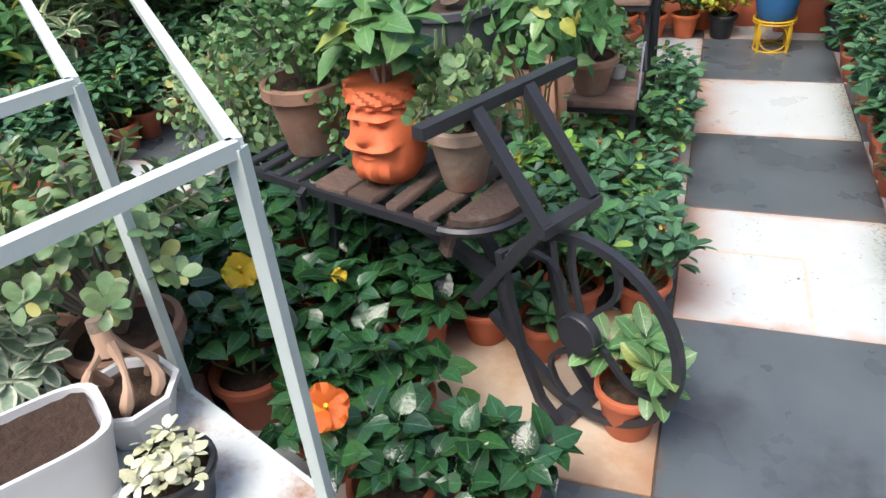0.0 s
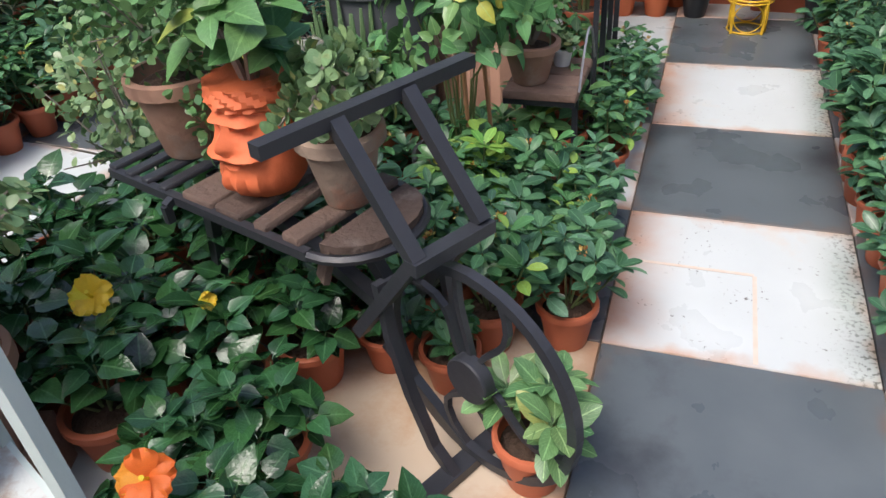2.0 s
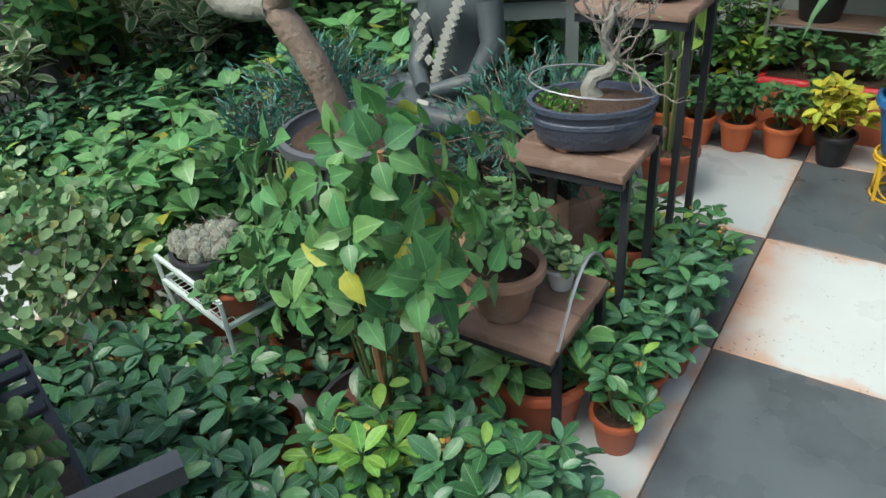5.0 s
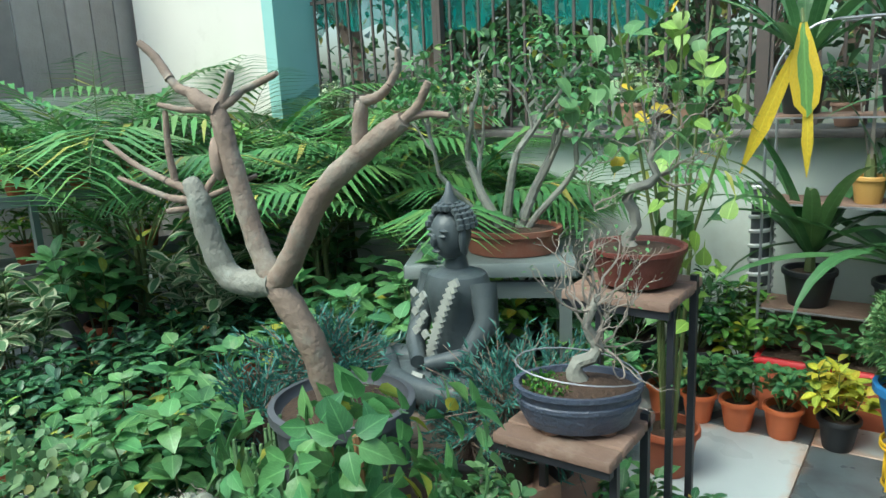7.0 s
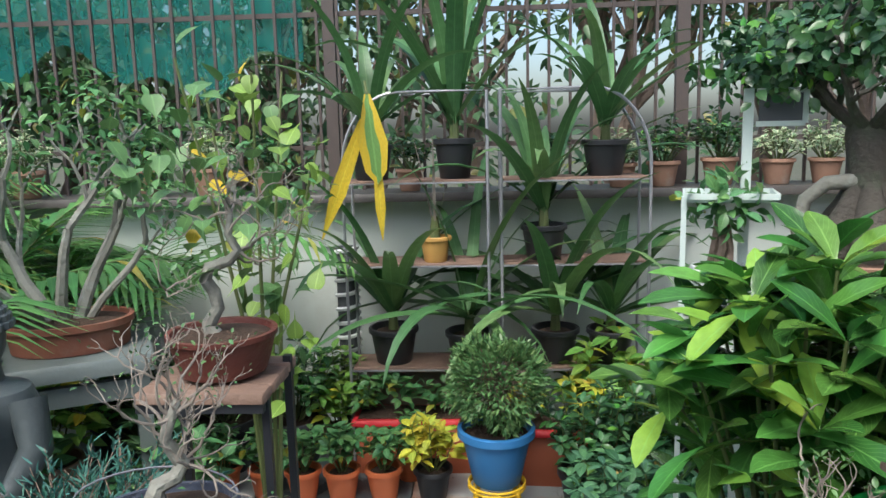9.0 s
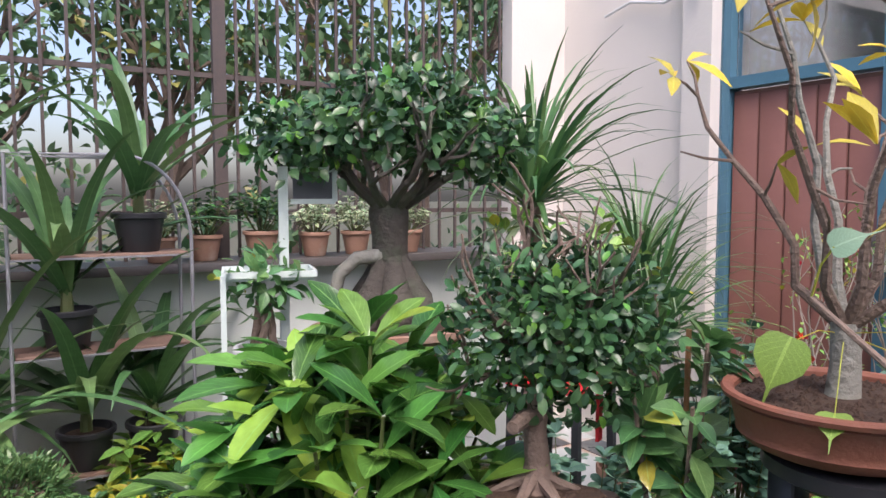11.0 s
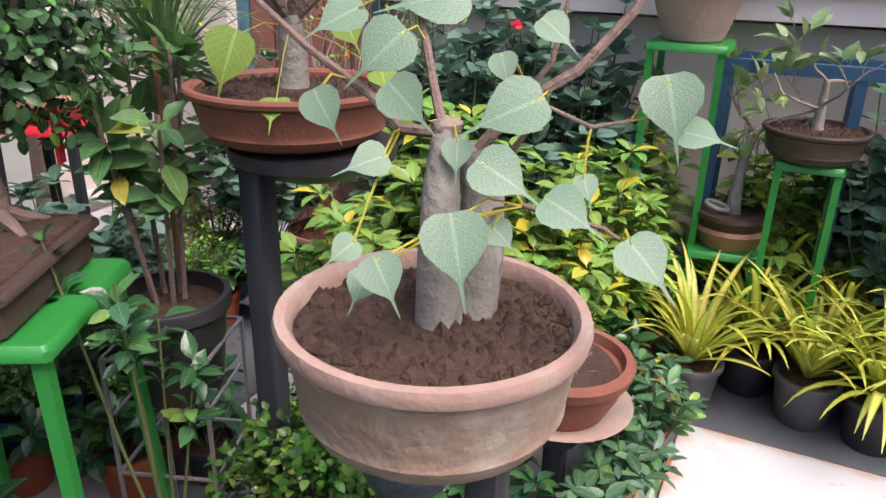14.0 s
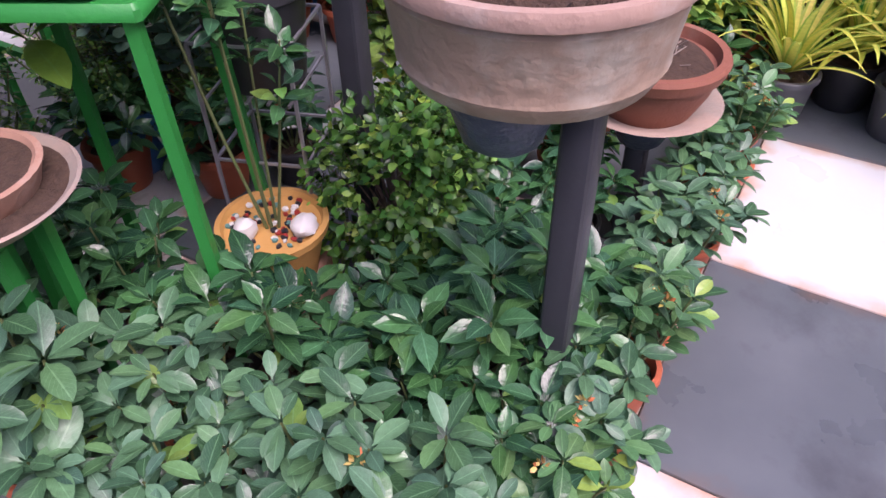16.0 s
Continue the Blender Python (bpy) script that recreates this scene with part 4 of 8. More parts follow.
    part("lower_tube", Mesh().bar((-0.24, 0.07, 0.31), (-0.36, 0.07, 0.49), 0.028), BLACK_STEEL, e)
    for y in (-0.03, 0.15):
        part("leg", Mesh().bar((-0.78, y, 0.02), (-0.70, y, 0.475), 0.026), BLACK_STEEL, e)
    # seat platform, open between the slats
    for y in (-0.088, 0.205):
        part("seat_rail", Mesh().bar((-0.98, y, 0.498), (-0.31, y, 0.498), 0.02, 0.022), BLACK_STEEL, e)
    bow = Mesh().tube([(-0.31 + 0.135 * math.sin(a), 0.058 - 0.147 * math.cos(a), 0.498) for a in [math.pi * i / 12 for i in range(13)]], 0.011, 6)
    part("seat_bow", bow, BLACK_STEEL, e)
    for x, w, skew in ((-0.655, 0.10, 1), (-0.545, 0.085, -2), (-0.455, 0.04, 3), (-0.352, 0.052, -3)):
        part("slat", Mesh().box((x, 0.058, 0.516), (w, 0.292, 0.016), Matrix.Rotation(radians(skew), 3, "Z"), 0.004), SLAT_WOOD, e)
    for x in (-0.97, -0.905, -0.84, -0.775):
        part("cross_strap", Mesh().box((x, 0.058, 0.512), (0.03, 0.30, 0.012), None, 0.003), BLACK_STEEL, e)
    part("hook", strap([(-0.735, -0.09, 0.50), (-0.735, -0.115, 0.49), (-0.735, -0.115, 0.45)], 0.02, 0.016), BLACK_STEEL, e)
    nose = Mesh()
    prof = [(-0.29, 0.058 - 0.132)] + [(-0.285 + 0.105 * math.sin(a), 0.058 - 0.132 * math.cos(a)) for a in [math.pi * i / 10 for i in range(1, 10)]] + [(-0.29, 0.058 + 0.132)]
    n = len(prof)
    nose.add([(x, y, 0.508) for x, y in prof] + [(x, y, 0.525) for x, y in prof], [tuple(reversed(range(n))), tuple(range(n, 2 * n))] + [(i, (i + 1) % n, (i + 1) % n + n, i + n) for i in range(n)])
    part("slat", nose, SLAT_WOOD, e, "worn half-round wooden slat")
    part("brace_plank", Mesh().bar((-0.315, -0.02, 0.50), (-0.33, -0.05, 0.405), 0.045, 0.014), SLAT_WOOD, e)
    return e


bicycle()


def bike_at(u, n, z):
    c, s = math.cos(radians(-18)), math.sin(radians(-18))
    return (-0.2 + u * c - n * s, -0.45 + u * s + n * c, z)


# clay pot with a trailing small-leaved creeper
R.seed(61)
x, y, z = bike_at(-0.86, 0.075, 0.520)
e = thing("potted_creeper", "weathered clay pot with a dense small-leaved trailing creeper", "potted plant", at=(x, y, z))
zs = add_pot(e, 0.105, 0.20, CLAY, foot=0.68, rim=0.012, lip=0.2)
lv, st = Mesh(), Mesh()
for cx, cy, cz, r, n in ((0, 0, 0.34, (0.17, 0.17, 0.15), 520), (0.12, -0.06, 0.25, (0.11, 0.10, 0.12), 200), (-0.10, -0.03, 0.36, (0.14, 0.13, 0.13), 220), (0.15, -0.1, 0.12, (0.06, 0.05, 0.10), 70), (0.05, 0.1, 0.42, (0.13, 0.13, 0.12), 200)):
    cloud(lv, (cx, cy, cz), r, n, 0.027, T_ROUND, shell=0.35)
for k in range(16):
    a = rnd(0, 6.28)
    q = Vector((math.cos(a), math.sin(a), 0))
    st.tube([Vector((0, 0, zs)), q * 0.06 + Vector((0, 0, 0.3)), q * 0.16 + Vector((0, 0, rnd(0.22, 0.44)))], [0.004, 0.003, 0.0015], 4, False)
part("stem", st, TWIG, e)
part("foliage", lv, LF_SMALL, e)

# face-shaped terracotta pot
R.seed(62)
x, y, z = bike_at(-0.545, 0.045, 0.526)
e = thing("face_pot", "bright orange terracotta face-shaped pot with broad green leaves", "potted plant", at=(x, y, z), turn=-102)
e.matrix_basis = e.matrix_basis @ Matrix.Diagonal((1.07, 1.07, 1.16, 1.0))
m = Mesh()
N, ROWS = 48, 40
vs, fs = [], []


def bump2(a, h, ca, ch, wa, wh, amp):
    return amp * math.exp(-((a - ca) / wa) ** 2 - ((h - ch) / wh) ** 2)


for i in range(ROWS + 1):
    h = i / ROWS
    base = 0.066 + 0.022 * math.sin(math.pi * min(1, h * 1.05)) + (0.008 if h > 0.86 else 0) - (0.012 * (1 - h / 0.12) if h < 0.12 else 0)
    for k in range(N):
        a = 2 * math.pi * k / N - math.pi
        r = base
        r += bump2(a, h, 0, 0.56, 0.17, 0.09, 0.034) + bump2(a, h, 0, 0.66, 0.12, 0.08, 0.012)
        for s in (-1, 1):
            r += bump2(a, h, 0.42 * s, 0.50, 0.26, 0.07, 0.014)
            r += bump2(a, h, 0.40 * s, 0.73, 0.28, 0.03, 0.020)
            r -= bump2(a, h, 0.38 * s, 0.655, 0.18, 0.035, 0.017)
            r += bump2(a, h, 0.38 * s, 0.655, 0.10, 0.02, 0.007)
            r += bump2(a, h, 0.26 * s, 0.42 + 0.02, 0.24, 0.032, 0.022)
            r += bump2(a, h, 0.60 * s, 0.46, 0.16, 0.03, 0.016)
            r += bump2(a, h, 1.45 * s, 0.60, 0.14, 0.10, 0.014)
        r -= bump2(a, h, 0, 0.385, 0.30, 0.014, 0.008)
        r += bump2(a, h, 0, 0.35, 0.24, 0.022, 0.009)
        r += bump2(a, h, 0, 0.18, 0.85, 0.15, 0.026) * (1 + 0.3 * math.sin(a * 16))
        if h > 0.80:
            r += 0.005 * math.sin(a * 14 + h * 60) + 0.012
        vs.append((r * math.cos(a), r * math.sin(a), h * 0.215))
for i in range(ROWS):
    for k in range(N):
        a, b = i * N + k, i * N + (k + 1) % N
        fs.append((a, b, b + N, a + N))
top = ROWS * N
for k in range(N):
    a = 2 * math.pi * k / N - math.pi
    vs.append((0.066 * math.cos(a), 0.066 * math.sin(a), 0.21))
for k in range(N):
    fs.append((top + k, top + (k + 1) % N, top + N + (k + 1) % N, top + N + k))
fs.append(tuple(range(top + N, top + 2 * N)))
fs.append(tuple(reversed(range(N))))
part("pot", m.add(vs, fs), ORANGE_CLAY, e, "face-shaped bright orange terracotta pot")
lv = Mesh()
for k in range(13):
    a = k * 2.4
    q = 0.055 * math.sqrt(k / 13 + 0.1)
    tip = Vector((q * 1.6 * math.cos(a), q * 1.6 * math.sin(a), 0.235 + rnd(0.02, 0.15)))
    whorl(lv, tip, Vector((math.cos(a) * 0.5, math.sin(a) * 0.5, 1)), 6, 0.115, T_OVATE, 0.8, 1.1)
part("foliage", lv, LF_MID, e)
st = Mesh()
for k in range(7):
    a = k * 0.9
    st.tube([(0.01 * math.cos(a), 0.01 * math.sin(a), 0.20), (0.05 * math.cos(a), 0.05 * math.sin(a), 0.34)], [0.007, 0.004], 5)
part("stem", st, TWIG, e)


# jade plants
def jade(label, at, pot_r, pot_h, material, size, n, foot=0.7, trail=0.0, leaf=0.034, seed=1, lm=None):
    R.seed(seed)
    e = thing("potted_jade", label, "potted plant", at=at)
    zs = add_pot(e, pot_r, pot_h, material, foot=foot, rim=0.010, lip=0.2)
    st, lv = Mesh(), Mesh()
    for k in range(n):
        a = k * 2.4 + rnd(-0.3, 0.3)
        q = math.sqrt((k + 0.5) / n)
        top = Vector((size * 0.72 * q * math.cos(a), size * 0.72 * q * math.sin(a), zs + size * (1.25 - 0.55 * q) * rnd(0.7, 1.1) - trail * q * size))
        b = Vector((0, 0, zs - 0.005))
        mid = b.lerp(top, 0.55) + Vector((0, 0, size * 0.22 + trail * 0.1))
        st.tube([b, mid, top], [0.007, 0.005, 0.003], 5, False)
        for f in (0.45, 0.6, 0.75, 0.88, 1.0):
            p = mid.lerp(top, (f - 0.45) / 0.55)
            ax = (top - mid).normalized() + Vector((0, 0, 0.4))
            whorl(lv, p, ax, 4 if f < 1 else 6, leaf, T_ROUND, 0.85, 0.95)
    part("stem", st, TWIG, e)
    part("foliage", lv, lm or LF_JADE, e)
    return e


x, y, z = bike_at(-0.352, 0.082, 0.526)
jade("weathered grey clay pot with a trailing jade plant", (x, y, z), 0.084, 0.165, OLD_CLAY, 0.17, 24, foot=0.6, trail=0.35, seed=63)

# ---- hibiscus pots under the bicycle ----
hb = []
for k in range(3):
    R.seed(70 + k)
    e = thing("potted_hibiscus", "dark green hibiscus bush in a terracotta-coloured pot", "potted plant", "hibiscus pots under the bicycle")
    zs = add_pot(e, 0.098, 0.16, TERRA, foot=0.74, rim=0.009, lip=0.16, sides=28)
    shrub(e, zs, 0.22, 0.135, 7, 0.088, LF_HIB, T_BROAD, per=6, tiers=2)
    hb.append(e)
spread(hb[0], [(-0.785, -0.47, 0, 0.98, 0), (-0.305, -0.80, 0, 0.86, 70), (-1.22, -0.36, 0, 1.1, 200), (-0.50, -0.20, 0, 0.72, 20), (-1.35, 0.06, 0, 1.1, 30), (-1.52, -0.62, 0, 1.1, 130)])
spread(hb[1], [(-0.515, -0.86, 0, 0.9, 20), (-0.985, -0.46, 0, 1.0, 140), (-1.06, -0.14, 0, 1.1, 10), (-0.60, -0.62, 0, 0.9, 250), (-1.5, -0.2, 0, 1.15, 30), (-1.30, -0.08, 0, 1.0, 100)])
spread(hb[2], [(-0.99, -0.63, 0, 0.98, 50), (-0.72, -0.75, 0, 0.8, 120), (-0.84, -0.16, 0, 1.05, 300), (-0.66, -0.30, 0, 0.85, 10), (-1.26, -0.58, 0, 1.05, 80), (-1.45, -0.42, 0, 1.1, 10)])
e = ixora("pale veined croton in a terracotta-coloured pot by the wheel", 77, LF_CROTON, h=0.18, r=0.10, pot_r=0.078, pot_h=0.14, stems=4, leaf=0.088, flowers=0)
e.matrix_basis = scaled(-0.075, -0.455, 0, 1.0, 30)
e = ixora("small green seedling in a terracotta-coloured pot behind the wheel", 78, LF_IXORA_R, h=0.10, r=0.06, pot_r=0.07, pot_h=0.12, stems=4, leaf=0.06, flowers=0)
e.matrix_basis = scaled(-0.325, -0.235, 0, 1.0, 30)


def blossom(label, at, material, size=0.035, tilt=(0.3, -0.6, 0.8)):
    """Five ruffled overlapping petals in a cup, with a stamen column."""
    e = thing("hibiscus_flower", label, "flower", at=at)
    ax = Vector(tilt).normalized()
    s = ax.orthogonal().normalized()
    t = ax.cross(s)
    for k in range(5):
        a = k * 1.2566
        o = s * math.cos(a) + t * math.sin(a)
        side = ax.cross(o)
        v, f, uv = [], [], []
        for i in range(7):
            u = i / 6
            for q in range(7):
                w = (q / 6 - 0.5) * 2
                wide = size * (0.10 + 0.46 * math.sin(min(1.0, u * 1.15) * 1.75)) * (1 - 0.25 * u ** 4)
                ruff = size * 0.16 * u * u * math.sin(w * 7 + k * 2.1 + u * 4)
                p = o * size * u * (0.95 - 0.18 * w * w * u) + side * wide * w + ax * (size * ((0.95 if k % 2 else 0.6) * u - 0.45 * u * u * (1 + 0.5 * math.sin(k * 3.0))) + ruff + size * 0.05 * w)
                v.append(tuple(p))
                uv.append((u, q / 6))
        for i in range(6):
            for q in range(6):
                c = i * 7 + q
                f.append((c, c + 1, c + 8, c + 7))
        m = Mesh()
        m.add(v, f, uv)
        part("petal", m, material, e)
    st = Mesh().tube([(0, 0, 0), tuple(ax * size * 0.5), tuple(ax * size * 0.85 + s * size * 0.1)], [size * 0.06, size * 0.05, size * 0.09], 7)
    part("stamen", st, PETAL_Y, e)
    part("stem", Mesh().tube([(0, 0, 0), (-ax.x * 0.03, -ax.y * 0.03, -0.05)], 0.002, 5), STEM, e)
    return e


blossom("open yellow hibiscus flower", (-1.015, -0.535, 0.375), PETAL_Y, 0.05)
blossom("half-open yellow hibiscus bud", (-0.80, -0.44, 0.33), PETAL_Y, 0.022)
blossom("open orange hibiscus flower", (-0.615, -0.885, 0.35), PETAL_O, 0.052)

# ---- white steel rack near the start ----
e = thing("plant_rack", "white-painted square-tube steel rack with a rusty lower shelf", "rack")
A, J = Vector((-0.545, -1.045, 0)), Vector((-0.965, -0.867, 0))
B, K = A + Vector((-0.19, -0.46, 0)), J + Vector((-0.19, -0.46, 0))
up = Vector((0, 0, 0.985))
for p in (A, J, B, K):
    part("post", Mesh().bar(p, p + up, 0.022), WHITE_STEEL, e)
for p, q in ((A, B), (J, K), (A, Vector((-1.30, -0.30, 0))), (J, Vector((-1.62, -0.32, 0)))):
    part("top_rail", Mesh().bar(p + up, q + up, 0.022), WHITE_STEEL, e)
for p, q in ((A, B), (A, J), (J, K), (B, K)):
    part("shelf_rail", Mesh().bar(p + Vector((0, 0, 0.295)), q + Vector((0, 0, 0.295)), 0.022), WHITE_STEEL, e)
sheet = Mesh()
c4 = [A, J, K, B]
sheet.add([(p.x, p.y, zz) for zz in (0.300, 0.307) for p in c4], [(3, 2, 1, 0), (4, 5, 6, 7), (0, 1, 5, 4), (1, 2, 6, 5), (2, 3, 7, 6), (3, 0, 4, 7)])
part("shelf", sheet, RUSTY_SHEET, e, "rusty white sheet-metal shelf")

SH = 0.307
R.seed(80)
e = thing("root_bonsai", "pinkish knotted root bonsai in an octagonal white pot", "bonsai", at=(-0.985, -0.985, SH))
part("pot", Mesh().lathe([(0.062, 0), (0.066, 0.004), (0.092, 0.09), (0.100, 0.094), (0.100, 0.108), (0.088, 0.108), (0.084, 0.092), (0, 0.090)], 8), WHITE_PLASTIC, e, smooth=False)
part("soil", Mesh().lathe([(0.082, 0.092), (0.05, 0.098), (0, 0.10)], 16, wob=0.03), SOIL, e)
rt = Mesh()
for a, wob in ((0.2, 0.5), (1.5, -0.4), (2.9, 0.6), (4.2, -0.6), (5.3, 0.4)):
    pts = []
    for i in range(8):
        q = i / 7
        rr = 0.05 * (1 - q) * (1 + 0.9 * math.sin(q * 3.1)) + 0.006
        pts.append((rr * math.cos(a + wob * q * 2), rr * math.sin(a + wob * q * 2), 0.095 + 0.13 * q))
    part("root", Mesh().tube(pts, [0.010 + 0.004 * math.sin(i * 1.1) for i in range(8)], 7), ROOT_PINK, e)
rt.tube([(0, 0, 0.20), (-0.006, 0.0, 0.235), (-0.012, 0.004, 0.262)], [0.022, 0.02, 0.017], 10)
part("trunk", rt, ROOT_PINK, e)
part("cut_stump", Mesh().tube([(-0.010, 0.003, 0.250), (-0.014, 0.005, 0.272)], [0.0195, 0.017], 10), TAN_BARK, e)

e = thing("window_planter", "white plastic trough planter full of dark bare soil", "planter", at=(-1.06, -1.20, SH), turn=55)
prof = []
m = Mesh()
for zz, k in ((0, 0.86), (0.10, 0.97), (0.13, 1.0), (0.137, 1.03), (0.15, 1.03), (0.15, 0.94), (0.128, 0.92)):
    ring = []
    for i in range(32):
        a = 2 * math.pi * i / 32
        c, s = math.cos(a), math.sin(a)
        ring.append((0.17 * k * math.copysign(abs(c) ** 0.45, c), 0.095 * k * math.copysign(abs(s) ** 0.45, s), zz))
    prof.append(ring)
m.add([p for r in prof for p in r], [tuple(reversed(range(32)))] + [(i * 32 + k, i * 32 + (k + 1) % 32, (i + 1) * 32 + (k + 1) % 32, (i + 1) * 32 + k) for i in range(len(prof) - 1) for k in range(32)] + [tuple(range((len(prof) - 1) * 32, len(prof) * 32))])
part("trough", m, WHITE_PLASTIC, e)
m = Mesh()
gx, gy = 16, 9
vs = [(-0.15 + 0.3 * i / gx, -0.08 + 0.16 * j / gy, 0.138 + 0.008 * noise.noise(Vector((i * 0.9, j * 0.9, 3)))) for j in range(gy + 1) for i in range(gx + 1)]
m.add(vs, [(j * (gx + 1) + i, j * (gx + 1) + i + 1, (j + 1) * (gx + 1) + i + 1, (j + 1) * (gx + 1) + i) for j in range(gy) for i in range(gx)])
part("soil", m, SOIL, e)

e = thing("potted_succulent", "small cream-leaved succulent in a black plastic pot", "potted plant", at=(-0.79, -1.12, SH))
R.seed(81)
zs = add_pot(e, 0.075, 0.10, BLACK_PLASTIC, foot=0.75, rim=0.005)
lv = Mesh()
for k in range(16):
    a, q = k * 2.4, 0.06 * math.sqrt((k + 0.5) / 16)
    whorl(lv, (q * math.cos(a), q * math.sin(a), zs + rnd(0.012, 0.04)), (math.cos(a) * 0.3, math.sin(a) * 0.3, 1), 7, 0.03, T_ELLIP, 0.9, 1.3)
part("foliage", lv, LF_CREAM, e)
jade("wide clay pot with a bushy green jade plant", (-1.16, -0.80, 0.15), 0.125, 0.24, CLAY, 0.40, 42, trail=0.0, leaf=0.04, seed=82)
e = ixora("silver-edged succulent shrub in a pale grey bucket", 83, LF_SILVER, h=0.16, r=0.11, pot_r=0.095, pot_h=0.14, pot=WHITE_PLASTIC, stems=9, leaf=0.085, flowers=0)
e.matrix_basis = scaled(-1.33, -0.98, 0.20, 1.0, 0)
e = ixora("leggy shrub with yellowing leaves in a clay pot", 84, LF_YGREEN, h=0.42, r=0.12, pot_r=0.08, pot_h=0.12, pot=CLAY, stems=4, leaf=0.10, flowers=0, tmpl=T_OVATE)
e.matrix_basis = scaled(-1.42, -0.80, 0.2, 1.0, 0)
for x, y, z in ((-1.16, -0.80, 0.15), (-1.33, -0.98, 0.20), (-1.42, -0.80, 0.2)):
    b = part("brick_support", Mesh().box((0, 0, z / 2), (0.2, 0.2, z), None, 0.004), CLAY)
    b.matrix_basis = pose(x, y, 0, 0, 0, 20)
    tagged(b, "weathered clay block under a pot", "block", "blocks under the pots by the rack")


# ---- stepped wooden stand with bonsai ----
stand = thing("stepped_stand", "stepped black steel stand with weathered wooden shelves", "plant stand")
for x0, y0, y1, z in ((-0.43, 0.66, 0.98, 0.365), (-0.50, 1.03, 1.33, 0.615), (-0.50, 1.42, 1.72, 0.872)):
    n = 4
    for i in range(n):
        yy = y0 + (y1 - y0) * (i + 0.5) / n
        part("shelf_plank", Mesh().box(((x0 - 0.195) / 2, yy, z + rnd(-0.002, 0.002)), (-0.195 - x0, (y1 - y0) / n - 0.005, 0.024), None, 0.004), WOOD, stand)
    for yy in (y0 + 0.02, y1 - 0.02):
        part("shelf_bearer", Mesh().bar((x0, yy, z - 0.024), (-0.2, yy, z - 0.024), 0.022), BLACK_STEEL, stand)
    for xx in (x0 + 0.01, -0.205):
        yy = y1 - 0.05 if z > 0.5 else y1 - 0.03
        part("post", Mesh().bar((xx, yy, 0), (xx, yy, z + (0.03 if z > 0.5 else -0.012)), 0.02), BLACK_STEEL, stand)
    part("post", Mesh().bar((-0.205, y0 + 0.05, 0), (-0.205, y0 + 0.05, z - 0.012), 0.018), BLACK_STEEL, stand)
part("hoop", Mesh().tube([(-0.19, 0.68 + 0.3 * i / 10, 0.38 + 0.15 * math.sin(math.pi * i / 10)) for i in range(11)], 0.004, 5), WIRE, stand)

jade("dull clay pot with a bushy green jade plant", (-0.36, 0.76, 0.378), 0.085, 0.13, CLAY, 0.17, 20, foot=0.66, leaf=0.032, seed=90, lm=LF_SMALL)
e = ixora("tiny white heart-shaped pot with a small leafy plant", 91, LF_JADE, h=0.055, r=0.045, pot_r=0.036, pot_h=0.062, pot=WHITE_PLASTIC, stems=6, leaf=0.028, flowers=0, tmpl=T_ROUND)
e.matrix_basis = scaled(-0.285, 0.90, 0.378, 1.0, 0)
e = ixora("tiny white heart-shaped pot with a small leafy plant", 92, LF_JADE, h=0.045, r=0.04, pot_r=0.034, pot_h=0.058, pot=WHITE_PLASTIC, stems=5, leaf=0.026, flowers=0, tmpl=T_ROUND)
e.matrix_basis = scaled(-0.345, 0.945, 0.378, 1.0, 0)
for x, y, s in ((-0.30, 0.82, 1.25), (-0.30, 1.16, 1.0), (-0.33, 1.52, 1.05)):
    e = ixora("leafy climber seedling in a dull red plastic pot", 93, LF_MID, h=0.16, r=0.12, pot_r=0.095, pot_h=0.15, pot=TERRA, stems=5, leaf=0.075, flowers=0, tmpl=T_OVATE)
    e.matrix_basis = scaled(x, y, 0, s, y * 90)


def bonsai_twigs(e, base, trunk, radii, depth, length, tips_leaf=None, leaf=0.02, n_leaf=3, twig_mat=None, bark=None, gnarl=0.5, branches=6, up=0.1, tmpl=None, r0=0.008):
    """A crooked trunk with a crown of thin twigs and few leaves."""
    tk, tw, lv, tips = Mesh(), Mesh(), Mesh(), []
    tk.tube(trunk, radii, 9)
    for k in range(branches):
        i = R.randint(len(trunk) // 2, len(trunk) - 1)
        branchy(tw, trunk[i], sph(0.4), length, r0, depth, tips, gnarl, 2, 0.7, up, 5)
    part("trunk", tk, bark or PALE_BARK, e)
    tagged(part("twig", tw, twig_mat or TWIG, e), kind="stuff")
    if tips_leaf:
        for p, d in tips:
            for _ in range(n_leaf):
                lv.leaf(tmpl or T_OVATE, p + sph() * 0.012, d + sph() * 0.9, Vector((0, 0, 1)) + sph() * 0.6, leaf * rnd(0.7, 1.2))
        part("foliage", lv, tips_leaf, e)


# blue-grey oval pot on the middle shelf
R.seed(95)
e = thing("bonsai", "twisted bare bonsai in an oval blue-grey glazed pot", "bonsai", at=(-0.335, 1.17, 0.627), turn=28)
part("pot", Mesh().lathe([(0.10, 0.012), (0.125, 0.016), (0.142, 0.05), (0.146, 0.07), (0.150, 0.072), (0.150, 0.082), (0.146, 0.085), (0.150, 0.10), (0.156, 0.104), (0.156, 0.116), (0.143, 0.116), (0.140, 0.10), (0, 0.098)], 36, 1.0, 0.72), BLUE_CERAMIC, e)
for a in (0.7, 2.4, 3.9, 5.5):
    part("foot", Mesh().lathe([(0.022, 0), (0.025, 0.003), (0.025, 0.015)], 12, c=(0.09 * math.cos(a), 0.055 * math.sin(a), 0)), CLAY, e)
